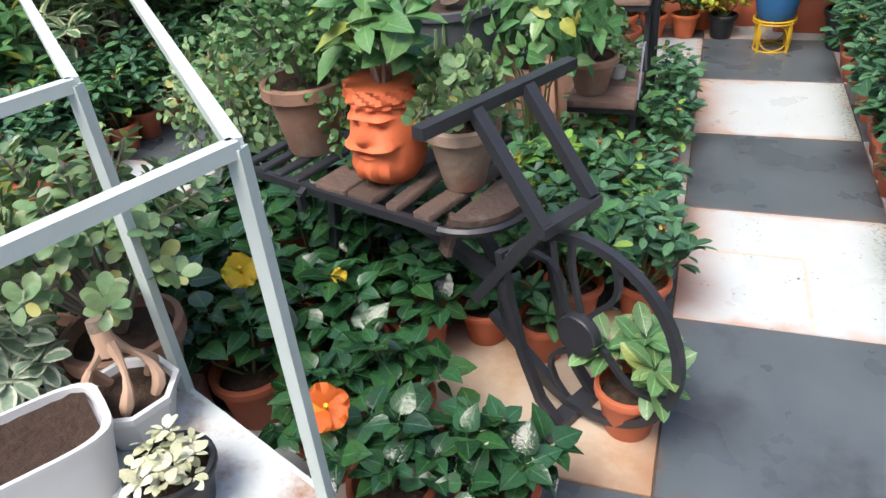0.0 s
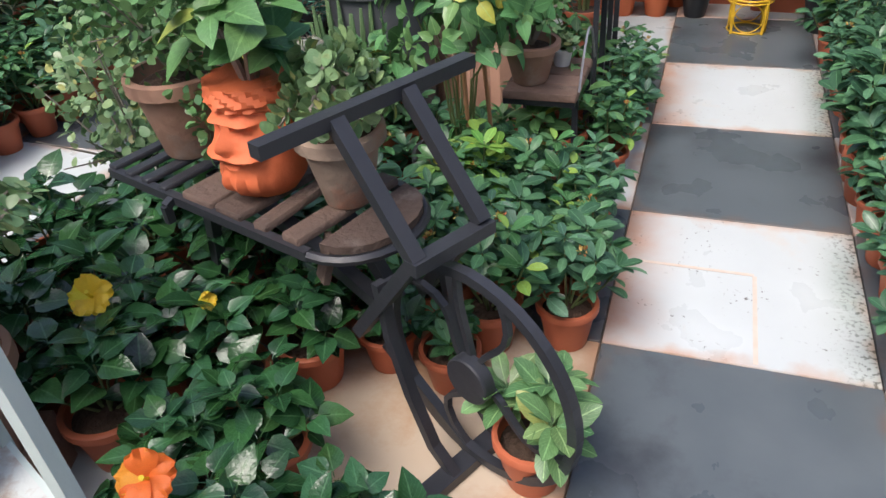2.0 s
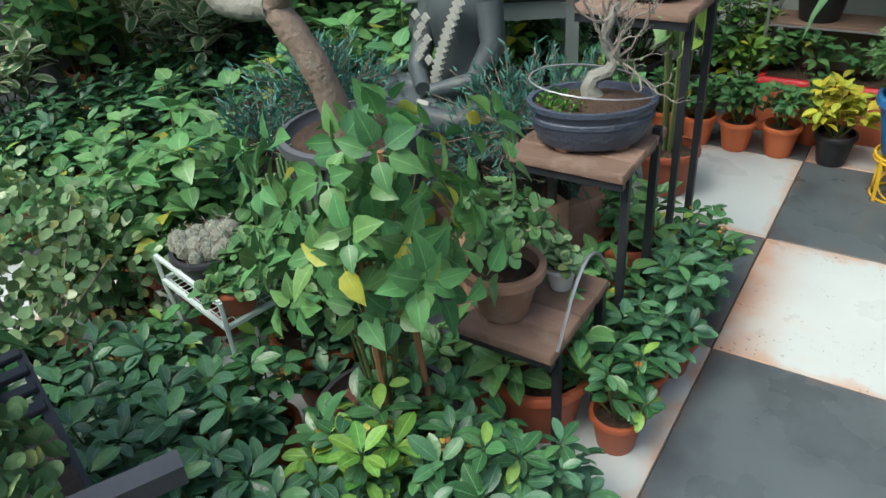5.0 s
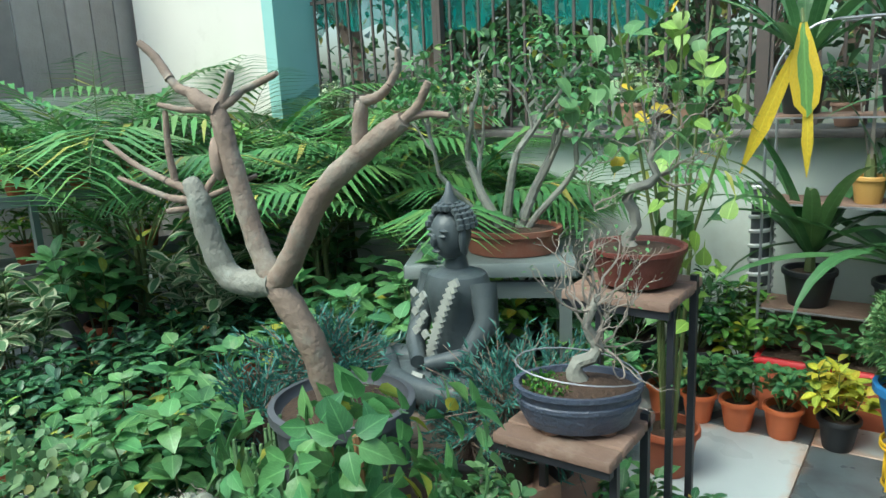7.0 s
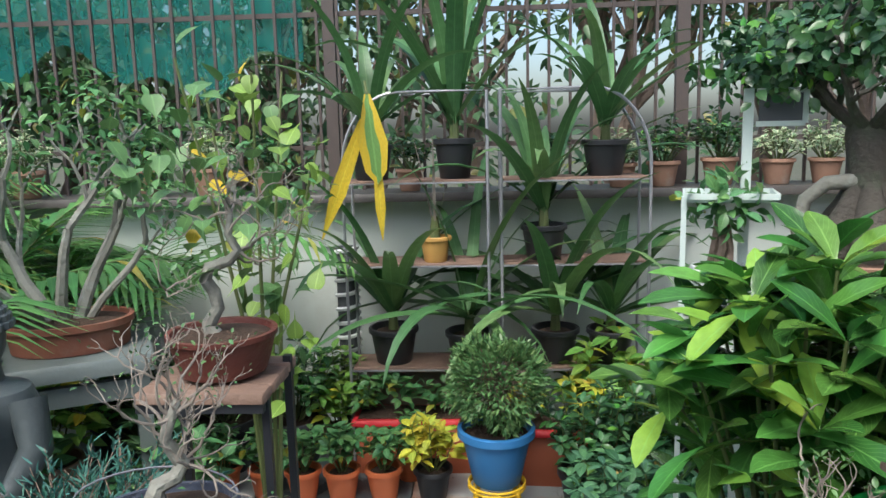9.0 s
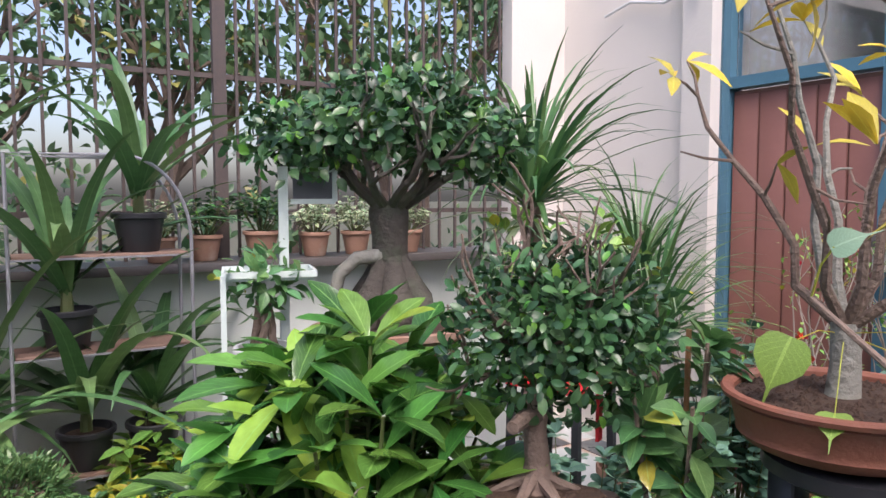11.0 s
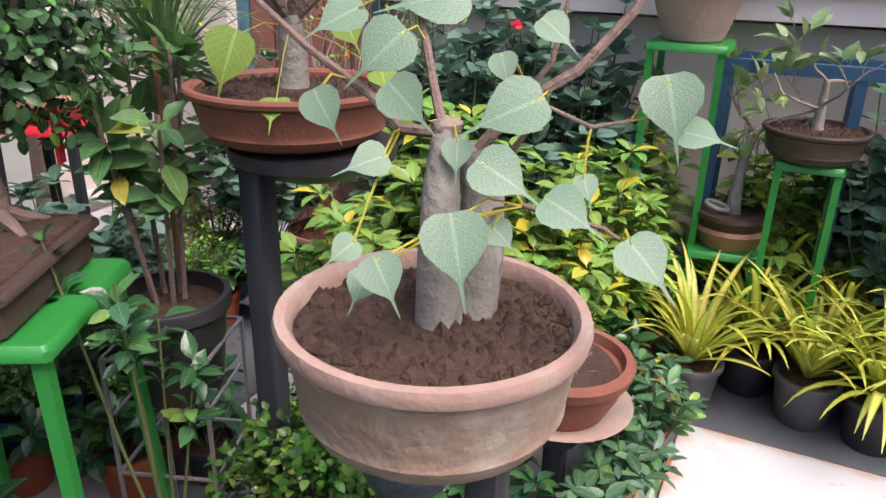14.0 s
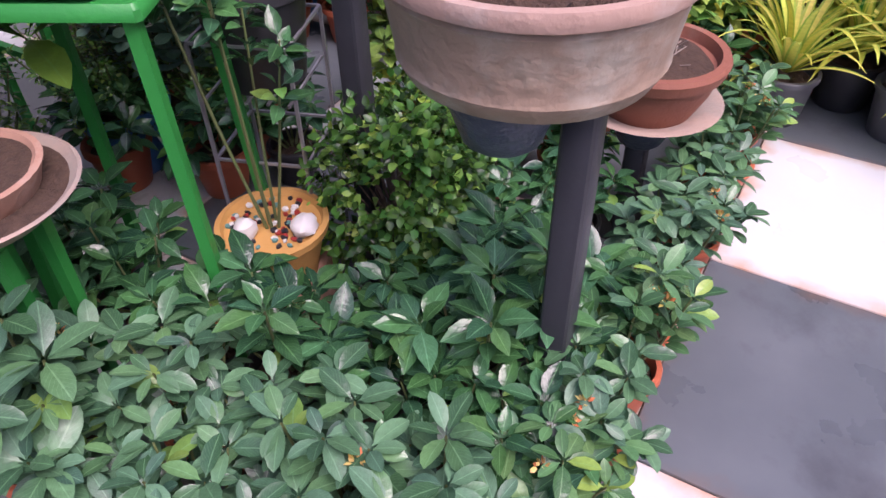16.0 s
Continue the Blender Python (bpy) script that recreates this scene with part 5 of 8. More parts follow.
part("soil", Mesh().lathe([(0.140, 0.100), (0.10, 0.112), (0.04, 0.122), (0, 0.125)], 28, 1.0, 0.72, wob=0.02), SOIL, e)
m = Mesh()
for k in range(260):
    a, q = rnd(2.2, 4.4), rnd(0.04, 0.13)
    m.leaf(T_TINY, (q * math.cos(a), q * math.sin(a) * 0.72, 0.112), sph(0.8), sph(), 0.014)
part("moss", m, LF_BOX, e)
bonsai_twigs(e, (0, 0, 0.12), [(0.0, 0, 0.115), (-0.008, 0, 0.14), (0.0, 0, 0.165), (0.035, 0.005, 0.175), (0.048, 0.008, 0.20), (0.03, 0.01, 0.235), (0.02, 0.0, 0.26), (0.035, 0.0, 0.30), (0.05, 0.01, 0.33)], [0.028, 0.022, 0.018, 0.017, 0.016, 0.014, 0.012, 0.011, 0.008], 3, 0.10, LF_SMALL, 0.013, 1, branches=17, gnarl=0.5, r0=0.004)
part("wire", Mesh().tube([(0.15 * math.cos(a), 0.115 * math.sin(a), 0.12 + 0.05 * math.sin(a * 0.5)) for a in [6.28 * i / 24 for i in range(25)]], 0.0022, 4), WIRE, e)

# dark red pot on the upper shelf
R.seed(96)
e = thing("bonsai", "S-curved bonsai in a round dark red glazed pot", "bonsai", at=(-0.335, 1.57, 0.884), turn=10)
part("pot", Mesh().lathe([(0.09, 0.010), (0.104, 0.014), (0.118, 0.06), (0.128, 0.10), (0.134, 0.102), (0.134, 0.114), (0.122, 0.114), (0.118, 0.10), (0, 0.098)], 32), RED_CERAMIC, e)
part("foot_ring", Mesh().lathe([(0.07, 0), (0.075, 0.002), (0.075, 0.012), (0.06, 0.012)], 24), CLAY, e)
part("soil", Mesh().lathe([(0.118, 0.10), (0.07, 0.108), (0, 0.112)], 24, wob=0.02), SOIL, e)
bonsai_twigs(e, None, [(-0.02, 0, 0.105), (-0.03, 0, 0.13), (-0.005, 0, 0.17), (-0.012, 0, 0.21), (-0.03, 0, 0.24), (-0.02, 0, 0.27), (0.03, 0, 0.285), (0.05, 0, 0.31), (0.03, 0, 0.35), (0.04, 0, 0.40)], [0.022, 0.018, 0.016, 0.016, 0.016, 0.015, 0.014, 0.012, 0.010, 0.007], 3, 0.12, LF_MID, 0.024, 2, branches=12, gnarl=0.5, r0=0.004)
lv = Mesh()
for k in range(36):
    lv = Mesh()
    lv.leaf(T_HEART, (rnd(-0.22, 0.16), rnd(-0.14, 0.14), rnd(0.24, 0.72)), sph(-0.2), (0, 0, 1), rnd(0.05, 0.085), 0.8)
    part("large_leaf", lv, LF_MID, e)

# ---- vine on canes, big red pot ----
R.seed(97)
e = thing("potted_vine", "broad-leaved vine on bamboo canes in a wide black pot", "potted plant", at=(-0.50, 0.47, 0))
add_pot(e, 0.155, 0.26, BLACK_PLASTIC, foot=0.8, rim=0.008, soil=RED_SOIL, sides=32)
for x, y in ((0.03, -0.03), (0.075, 0.06), (-0.03, 0.04)):
    part("cane", Mesh().tube([(x, y, 0.24), (x * 0.7, y, 0.55), (x * 0.5, y * 0.8, 0.86)], 0.007, 6), CANE, e)
lv = Mesh()
for k in range(84):
    a = k * 2.4
    q = rnd(0.02, 0.24)
    whorl(lv, (q * math.cos(a) + 0.04, q * math.sin(a) + 0.02, rnd(0.58, 0.93)), (math.cos(a) * 0.8, math.sin(a) * 0.8, 0.2), 5, 0.074, T_BROAD, 0.95, 0.85)
part("foliage", lv, LF_MID, e)
st = Mesh()
for k in range(10):
    a = k * 2.4
    st.tube([(0.02 * math.cos(a), 0.02 * math.sin(a), 0.25), (0.05 * math.cos(a), 0.05 * math.sin(a), 0.5), (0.12 * math.cos(a), 0.12 * math.sin(a), rnd(0.5, 0.8))], [0.004, 0.003, 0.002], 5, False)
part("stem", st, STEM, e)
e = ixora("climbing shrub in a large dull red pot", 98, LF_MID, h=0.25, r=0.16, pot_r=0.15, pot_h=0.24, pot=TERRA, stems=8, leaf=0.075, flowers=0, tmpl=T_OVATE)
e.matrix_basis = scaled(-0.84, 0.67, 0, 1.05, 0)
e = ixora("climbing shrub in a dull red pot by the stand", 99, LF_MID, h=0.12, r=0.12, pot_r=0.10, pot_h=0.16, pot=TERRA, stems=5, leaf=0.07, flowers=0, tmpl=T_OVATE)
e.matrix_basis = scaled(-0.50, 0.78, 0, 1.0, 0)

# ---- wire stand with cacti ----
ws = thing("wire_stand", "white wire mesh tray on bent legs", "plant stand", at=(-0.97, 0.50, 0), turn=-12)
for s in (-1, 1):
    part("rim_bar", Mesh().bar((-0.15, 0.10 * s, 0.42), (0.15, 0.10 * s, 0.42), 0.010), WHITE_STEEL, ws)
    part("rim_bar", Mesh().bar((0.15 * s, -0.10, 0.42), (0.15 * s, 0.10, 0.42), 0.010), WHITE_STEEL, ws)
    part("guard_bar", Mesh().bar((-0.15, 0.10 * s, 0.49), (0.15, 0.10 * s, 0.49), 0.009), WHITE_STEEL, ws)
    for q in (-1, 1):
        part("leg", Mesh().tube([(0.15 * s, 0.10 * q, 0.49), (0.15 * s, 0.10 * q, 0.40), (0.12 * s, 0.085 * q, 0.2), (0.14 * s, 0.10 * q, 0.0)], 0.006, 5), WHITE_STEEL, ws)
mesh_w = Mesh()
for i in range(1, 16):
    mesh_w.bar((-0.15 + 0.02 * i - 0.01, -0.10, 0.42), (-0.15 + 0.02 * i - 0.01, 0.10, 0.42), 0.002)
for i in range(1, 11):
    mesh_w.bar((-0.15, -0.10 + 0.02 * i - 0.01, 0.422), (0.15, -0.10 + 0.02 * i - 0.01, 0.422), 0.002)
tagged(part("mesh_tray", mesh_w, WHITE_STEEL, ws), kind="stuff")
R.seed(100)
e = thing("potted_cactus", "cluster of round grey-spined cacti in a black bowl", "cactus", at=(-1.02, 0.50, 0.424))
zs = add_pot(e, 0.085, 0.09, BLACK_PLASTIC, foot=0.7)
CACT = mat("grey_spined_cactus", (0.16, 0.20, 0.14), (0.34, 0.33, 0.28), 60, 0.9, bump=1.0, bscale=160)
for k in range(15):
    a, q = k * 2.4, 0.07 * math.sqrt((k + 0.5) / 15)
    r = rnd(0.018, 0.028)
    m = Mesh()
    n = 16
    m.lathe([(0.3 * r, 0), (r, r * 0.6), (r * 1.02, r * 1.2), (r * 0.8, r * 1.9), (r * 0.35, r * 2.25), (0, r * 2.3)], n, c=(q * math.cos(a), q * math.sin(a), zs - 0.004))
    part("ball", m, CACT, e)
m = Mesh()
for k in range(260):
    a, q = rnd(0, 6.28), 0.09 * math.sqrt(rnd(0, 1))
    m.leaf(T_NEEDLE, (q * math.cos(a), q * math.sin(a), zs + rnd(0.03, 0.06)), sph(0.4), sph(), 0.016)
part("spine", m, TWIG, e)
e = thing("potted_cactus", "tall fingered green cactus in a dark pot", "cactus", at=(-1.02, 0.80, 0.0))
zs = add_pot(e, 0.11, 0.40, BLACK_PLASTIC, foot=0.8)
CFING = mat("cactus_green", (0.10, 0.19, 0.08), (0.17, 0.27, 0.12), 50, 0.7, bump=0.6, bscale=200)
for k in range(26):
    a, q = k * 2.4, 0.09 * math.sqrt((k + 0.5) / 26)
    h = rnd(0.10, 0.25)
    part("finger", Mesh().tube([(q * math.cos(a), q * math.sin(a), zs), (q * 1.2 * math.cos(a), q * 1.2 * math.sin(a), zs + h * 0.6), (q * 1.25 * math.cos(a), q * 1.25 * math.sin(a), zs + h)], [0.009, 0.010, 0.005], 5), CFING, e)
e = ixora("low clover-leaved plant in a white mug", 101, LF_SMALL, h=0.05, r=0.07, pot_r=0.05, pot_h=0.085, pot=WHITE_PLASTIC, stems=12, leaf=0.03, flowers=0, tmpl=T_ROUND)
e.matrix_basis = scaled(-0.90, 0.54, 0.424, 1.0, 0)
e = ixora("small trailing succulent in an orange-red pot", 102, LF_SMALL, h=0.04, r=0.08, pot_r=0.055, pot_h=0.07, pot=TERRA, stems=10, leaf=0.03, flowers=0, tmpl=T_ROUND)
e.matrix_basis = scaled(-0.875, 0.44, 0.424, 1.0, 0)

# ---- plumeria in a large grey pot ----
R.seed(103)
px, py = -0.96, 1.00
e = thing("plumeria_tree", "leafless thick-limbed plumeria in a large grey pot", "tree", at=(px, py, 0))
add_pot(e, 0.19, 0.63, GREY_PLASTIC, foot=0.85, rim=0.012, lip=0.06, sides=36)


def W2(x, y, z):
    return Vector((x - px, y - py, z))


def limb(pts, radii, name="limb"):
    pp = [Vector(p) for p in pts]
    out, rad = [], []
    for i in range(len(pp) - 1):
        p0, p1, p2, p3 = pp[max(i - 1, 0)], pp[i], pp[i + 1], pp[min(i + 2, len(pp) - 1)]
        for k in range(6):
            t = k / 6
            out.append(0.5 * ((2 * p1) + (p2 - p0) * t + (2 * p0 - 5 * p1 + 4 * p2 - p3) * t * t + (3 * p1 - p0 - 3 * p2 + p3) * t ** 3))
            r = radii[i] + (radii[i + 1] - radii[i]) * t
            rad.append(r * (1.06 if k % 3 == 0 else 0.97))
    out.append(pp[-1])
    rad.append(radii[-1] * 0.8)
    return part(name, Mesh().tube(out, rad, 12), TAN_BARK if name != "pale_limb" else PALE_BARK, e)


base, fork = W2(-0.921, 0.930, 0.651), W2(-1.023, 0.860, 0.986)
limb([base, W2(-0.949, 0.890, 0.840), fork], [0.040, 0.037, 0.036], "trunk")
tl = W2(-1.145, 0.840, 1.424)
limb([fork, W2(-1.075, 0.860, 1.088), W2(-1.119, 0.850, 1.276), tl], [0.033, 0.028, 0.026, 0.024])
te = W2(-1.251, 0.810, 1.251)
limb([fork, W2(-1.166, 0.840, 0.990), W2(-1.215, 0.820, 1.115), W2(-1.222, 0.810, 1.198), te], [0.036, 0.035, 0.033, 0.030, 0.022], "pale_limb")
te = W2(-1.222, 0.810, 1.198)
tr2 = W2(-0.602, 0.890, 1.390)
fr = W2(-0.718, 0.880, 1.320)
limb([fork, W2(-0.973, 0.870, 1.044), W2(-0.861, 0.880, 1.212), fr, tr2], [0.035, 0.031, 0.029, 0.027, 0.022])
for p, q, r in ((tl, W2(-1.224, 0.830, 1.468), 0.024),
                (W2(-1.224, 0.830, 1.468), W2(-1.294, 0.820, 1.506), 0.014),
                (W2(-1.294, 0.820, 1.506), W2(-1.376, 0.800, 1.602), 0.013),
                (tl, W2(-1.104, 0.860, 1.517), 0.014),
                (tl, W2(-1.114, 0.900, 1.469), 0.012),
                (W2(-1.114, 0.900, 1.469), W2(-1.008, 0.920, 1.505), 0.010),
                (tl, W2(-1.298, 0.780, 1.444), 0.009),
                (te, W2(-1.305, 0.780, 1.250), 0.013),
                (W2(-1.305, 0.780, 1.250), W2(-1.497, 0.740, 1.355), 0.009),
                (W2(-1.283, 0.790, 1.250), W2(-1.287, 0.790, 1.429), 0.010),
                (te, W2(-1.302, 0.780, 1.206), 0.012),
                (W2(-1.302, 0.780, 1.206), W2(-1.456, 0.740, 1.258), 0.008),
                (te, W2(-1.293, 0.760, 1.173), 0.010),
                (te, W2(-1.212, 0.880, 1.270), 0.010),
                (te, W2(-1.118, 0.920, 1.252), 0.008),
                (tr2, W2(-0.540, 0.900, 1.466), 0.011),
                (tr2, W2(-0.505, 0.920, 1.395), 0.009),
                (fr, W2(-0.699, 0.870, 1.431), 0.020),
                (W2(-0.699, 0.870, 1.431), W2(-0.626, 0.880, 1.464), 0.012),
                (W2(-0.626, 0.880, 1.464), W2(-0.600, 0.880, 1.537), 0.009)):
    bow = (p + q) / 2 + sph() * 0.010
    limb([p, bow, q], [r, r * 0.9, r * 0.75], "stub")
part("seed_pod", Mesh().blob((tl.x - 0.02, tl.y, tl.z - 0.12), (0.022, 0.022, 0.06), 3), GREY_CLAY, e)

# ---- seated statue on a block ----
sx, sy, sz = -0.925, 1.50, 0.46
blk = part("pedestal", Mesh().box((0, 0, 0.23), (0.44, 0.32, 0.46), None, 0.01), GREY_CLAY)
blk.matrix_basis = pose(sx, sy, 0, 0, 0, 40)
tagged(blk, "plain weathered block under the statue", "pedestal")
m = Mesh()
m.blob((0, -0.02, 0.06), (0.265, 0.17, 0.065), 1, 0.05, 24)
for s in (-1, 1):
    m.tube([(0.08 * s, -0.02, 0.08), (0.235 * s, -0.08, 0.075), (0.12 * s, -0.18, 0.07), (-0.05 * s, -0.18, 0.07)], [0.07, 0.065, 0.05, 0.035], 12)
    m.tube([(0.112 * s, 0.03, 0.385), (0.145 * s, 0.01, 0.27), (0.122 * s, -0.06, 0.17), (0.02 * s, -0.14, 0.145)], [0.045, 0.04, 0.034, 0.024], 12)
    m.blob((0.066 * s, 0.0, 0.525), (0.012, 0.018, 0.05), 2, 0, 8)
m.lathe([(0.12, 0.06), (0.125, 0.12), (0.108, 0.2), (0.125, 0.3), (0.142, 0.36), (0.12, 0.405), (0.05, 0.425), (0.042, 0.46), (0.05, 0.475)], 24, 0.84, 0.72, c=(0, 0.03, 0))
m.blob((0, 0.01, 0.535), (0.062, 0.070, 0.082), 0, 0.0, 20)
m.blob((0, -0.062, 0.525), (0.010, 0.016, 0.022), 0, 0, 8)
m.blob((0, -0.056, 0.492), (0.017, 0.010, 0.006), 0, 0, 8)
for s in (-1, 1):
    m.blob((0.026 * s, -0.052, 0.540), (0.016, 0.009, 0.006), 0, 0, 8)
    m.blob((0.027 * s, -0.049, 0.557), (0.020, 0.009, 0.004), 0, 0, 8)
for i in range(7):
    th = 0.15 + 0.20 * i
    n = max(5, int(22 * math.sin(th + 0.1)))
    for k in range(n):
        a = 2 * math.pi * k / n
        if th > 0.75 and math.sin(a) < -0.45:
            continue
        m.blob((0.073 * math.sin(th) * math.cos(a), 0.012 + 0.081 * math.sin(th) * math.sin(a), 0.547 + 0.089 * math.cos(th)), 0.0145, 0, 0, 6)
m.lathe([(0.034, 0.61), (0.032, 0.64), (0.016, 0.665), (0.006, 0.70), (0, 0.705)], 12, c=(0, 0.01, 0))
# pale sash and checks laid on the chest
n_faces = len(m.f)
for i in range(14):
    t = i / 13
    x, z = 0.095 - 0.155 * t * 0.75, 0.405 - 0.26 * t
    y = -0.085 - 0.012 * math.sin(t * 3) + 0.045 * abs(x) * 2
    m.box((x, y, z), (0.038, 0.012, 0.024), Matrix.Rotation(radians(-28), 3, "Y"), 0)
m.box((-0.01, -0.175, 0.07), (0.05, 0.012, 0.10), Matrix.Rotation(radians(-35), 3, "X"), 0)
for i in range(5):
    for j in range(3):
        if (i + j) % 2 == 0:
            m.box((-0.085 + 0.028 * j, -0.083 - 0.006 * j, 0.35 - 0.032 * i), (0.024, 0.010, 0.024), Matrix.Rotation(radians(45), 3, "Y"), 0)
me = m.data("statue")
me.materials.append(STATUE)
me.materials.append(STATUE_PALE)
shade(me)
for p in list(me.polygons)[n_faces:]:
    p.material_index = 1
e = new("statue", me)
e.matrix_basis = pose(sx, sy, sz, 0, 0, -12)
tagged(e, "seated dark stone statue with pale sash and curled hair", "statue")

# ---- grey table with a spreading bonsai ----
tb = thing("metal_table", "plain grey-painted metal table", "table", at=(-1.06, 1.98, 0), turn=28)
part("tabletop", Mesh().box((0, 0, 0.80), (0.62, 0.42, 0.05), None, 0.006), GREY_STEEL, tb)
for x in (-0.27, 0.27):
    for y in (-0.17, 0.17):
        part("leg", Mesh().bar((x, y, 0), (x, y, 0.776), 0.045), GREY_STEEL, tb)
part("rail", Mesh().bar((-0.27, -0.17, 0.72), (0.27, -0.17, 0.72), 0.03, 0.06), GREY_STEEL, tb)
R.seed(104)
e = thing("bonsai", "many-stemmed spreading bonsai in a shallow orange clay tray", "bonsai", at=(-0.99, 2.02, 0.825), turn=20)
part("pot", Mesh().lathe([(0.16, 0), (0.17, 0.004), (0.178, 0.07), (0.19, 0.075), (0.19, 0.095), (0.176, 0.095), (0.172, 0.08), (0, 0.078)], 32, 1.0, 0.8), BROWN_TERRA, e)
part("soil", Mesh().lathe([(0.172, 0.08), (0.1, 0.09), (0, 0.094)], 24, 1.0, 0.8, wob=0.02), SOIL, e)
tk, lv, tips = Mesh(), Mesh(), []
for dx, dz, r in ((-0.5, 0.9, 0.022), (-0.12, 1.0, 0.020), (0.3, 0.95, 0.022), (0.6, 0.7, 0.014), (-0.8, 0.7, 0.014)):
    branchy(tk, (dx * 0.1, 0, 0.085), (dx, rnd(-0.3, 0.3), dz), 0.30, r, 3, tips, 0.22, 2, 0.72, 0.12, 7)
part("trunk", tk, PALE_BARK, e)
for p, d in tips:
    for _ in range(20):
        lv.leaf(T_OVATE, p + sph() * 0.09, sph(), Vector((0, 0, 1)) + sph() * 0.5, rnd(0.028, 0.05))
part("foliage", lv, LF_MID, e)

# ---- junipers round the statue ----
def juniper(seed, s):
    R.seed(seed)
    e = thing("juniper_bush", "low feathery blue-green juniper bush", "shrub", "junipers round the statue")
    lv, st = Mesh(), Mesh()
    for k in range(60):
        d = sph(0.55)
        L = rnd(0.16, 0.27) * s
        b = Vector((0, 0, 0.24))
        end = b + Vector((d.x, d.y, d.z * 0.7)) * L
        st.tube([Vector((0, 0, 0.1)), b, end], [0.006, 0.004, 0.0015], 4, False)
        for i in range(26):
            q = rnd(0.3, 1.0)
            lv.leaf(T_NEEDLE, b.lerp(end, q) + sph() * 0.012, d + sph() * 0.8, sph(), rnd(0.022, 0.04), 1.2)
    add_pot(e, 0.11, 0.20, BLACK_PLASTIC, foot=0.75)
    part("stem", st, BARK, e)
    part("foliage", lv, LF_CONIF, e)
    return e


jn = juniper(110, 1.25)
jn2 = juniper(111, 1.4)
JUNIPERS = ((-1.27, 1.36, 0.28), (-0.60, 1.27, 0.36), (-1.34, 1.02, 0.24), (-0.69, 1.22, 0.30))
spread(jn, [(*JUNIPERS[0], 1.0, 0), (*JUNIPERS[2], 1.0, 80), (-1.36, 1.28, 0.30, 1.0, 140)])
spread(jn2, [(*JUNIPERS[1], 0.9, 30), (*JUNIPERS[3], 0.7, 10), (-0.56, 1.45, 0.30, 0.9, 200)])
for x, y, z in JUNIPERS + ((-1.36, 1.28, 0.30), (-0.56, 1.45, 0.30)):
    b = part("brick_support", Mesh().box((0, 0, z / 2), (0.22, 0.22, z), None, 0.004), CLAY)
    b.matrix_basis = pose(x, y, 0, 0, 0, x * 50)
    tagged(b, "weathered clay block under a potted juniper", "block", "blocks under the junipers")

# ---- leafy middle ground: climbers, schefflera, creeper ----
def bush(seed, label, material, tmpl, h, r, stems, leaf, pot=TERRA, per=7, tiers=3, pot_r=0.09, pot_h=0.15, category="potted plant"):
    R.seed(seed)
    e = thing("potted_bush", label, category)
    zs = add_pot(e, pot_r, pot_h, pot, sides=20)
    shrub(e, zs, h, r, stems, leaf, material, tmpl, per=per, tiers=tiers)
    return e


climb = [bush(120 + k, "broad-leaved green climber in a terracotta-coloured pot", LF_MID, T_BROAD, 0.44, 0.17, 14, 0.075, tiers=4) for k in range(2)]
spread(climb[0], [(-1.36, 0.72, 0, 1.15, 0), (-1.62, 1.02, 0, 1.1, 100), (-1.55, 1.50, 0, 1.25, 60), (-1.22, 1.80, 0, 1.35, 200)], "climbers in the middle bed")
spread(climb[1], [(-1.55, 0.52, 0, 1.0, 40), (-1.40, 1.85, 0, 1.25, 250), (-1.78, 0.75, 0, 1.0, 10), (-0.70, 2.02, 0, 1.0, 160), (-1.72, 1.90, 0, 1.2, 20)], "climbers in the middle bed")
sch = [bush(130 + k, "variegated schefflera with drooping leaf fans", LF_VARIEG if k else LF_MID, T_ELLIP, 0.46, 0.20, 14, 0.10, tiers=3, pot_r=0.11, pot_h=0.18) for k in range(2)]
spread(sch[0], [(-3.0, 0.6, 0, 1.2, 0), (-3.1, 1.5, 0, 1.3, 50), (-3.4, 1.0, 0, 1.35, 100), (-2.5, 2.45, 0, 1.3, 200), (-3.0, 2.2, 0, 1.3, 20)], "scheffleras beyond the left aisle")
spread(sch[1], [(-3.05, 1.05, 0, 1.2, 30), (-2.95, 0.15, 0, 1.2, 80), (-3.4, 0.4, 0, 1.35, 140), (-2.75, 1.95, 0, 1.25, 250), (-3.5, 1.8, 0, 1.3, 300)], "scheffleras beyond the left aisle")
R.seed(140)
e = thing("potted_creeper", "sprawling round-leaved pale green creeper in clay pot", "potted plant", at=(-1.45, 0.20, 0))
add_pot(e, 0.12, 0.20, CLAY)
lv = Mesh()
for cx, cy, cz, r, n in ((0, 0, 0.48, (0.26, 0.22, 0.26), 700), (-0.2, 0.2, 0.42, (0.24, 0.22, 0.26), 420), (0.05, 0.25, 0.35, (0.2, 0.18, 0.22), 300)):
    cloud(lv, (cx, cy, cz), r, n, 0.036, T_ROUND, shell=0.45)
part("foliage", lv, LF_JADE, e)
st = Mesh()
for k in range(18):
    d = sph(0.5) * 0.3
    st.tube([(0, 0, 0.18), (d.x * 0.5, d.y * 0.5, 0.35), (d.x, d.y, 0.4 + d.z)], [0.005, 0.004, 0.002], 4, False)
part("stem", st, TWIG, e)


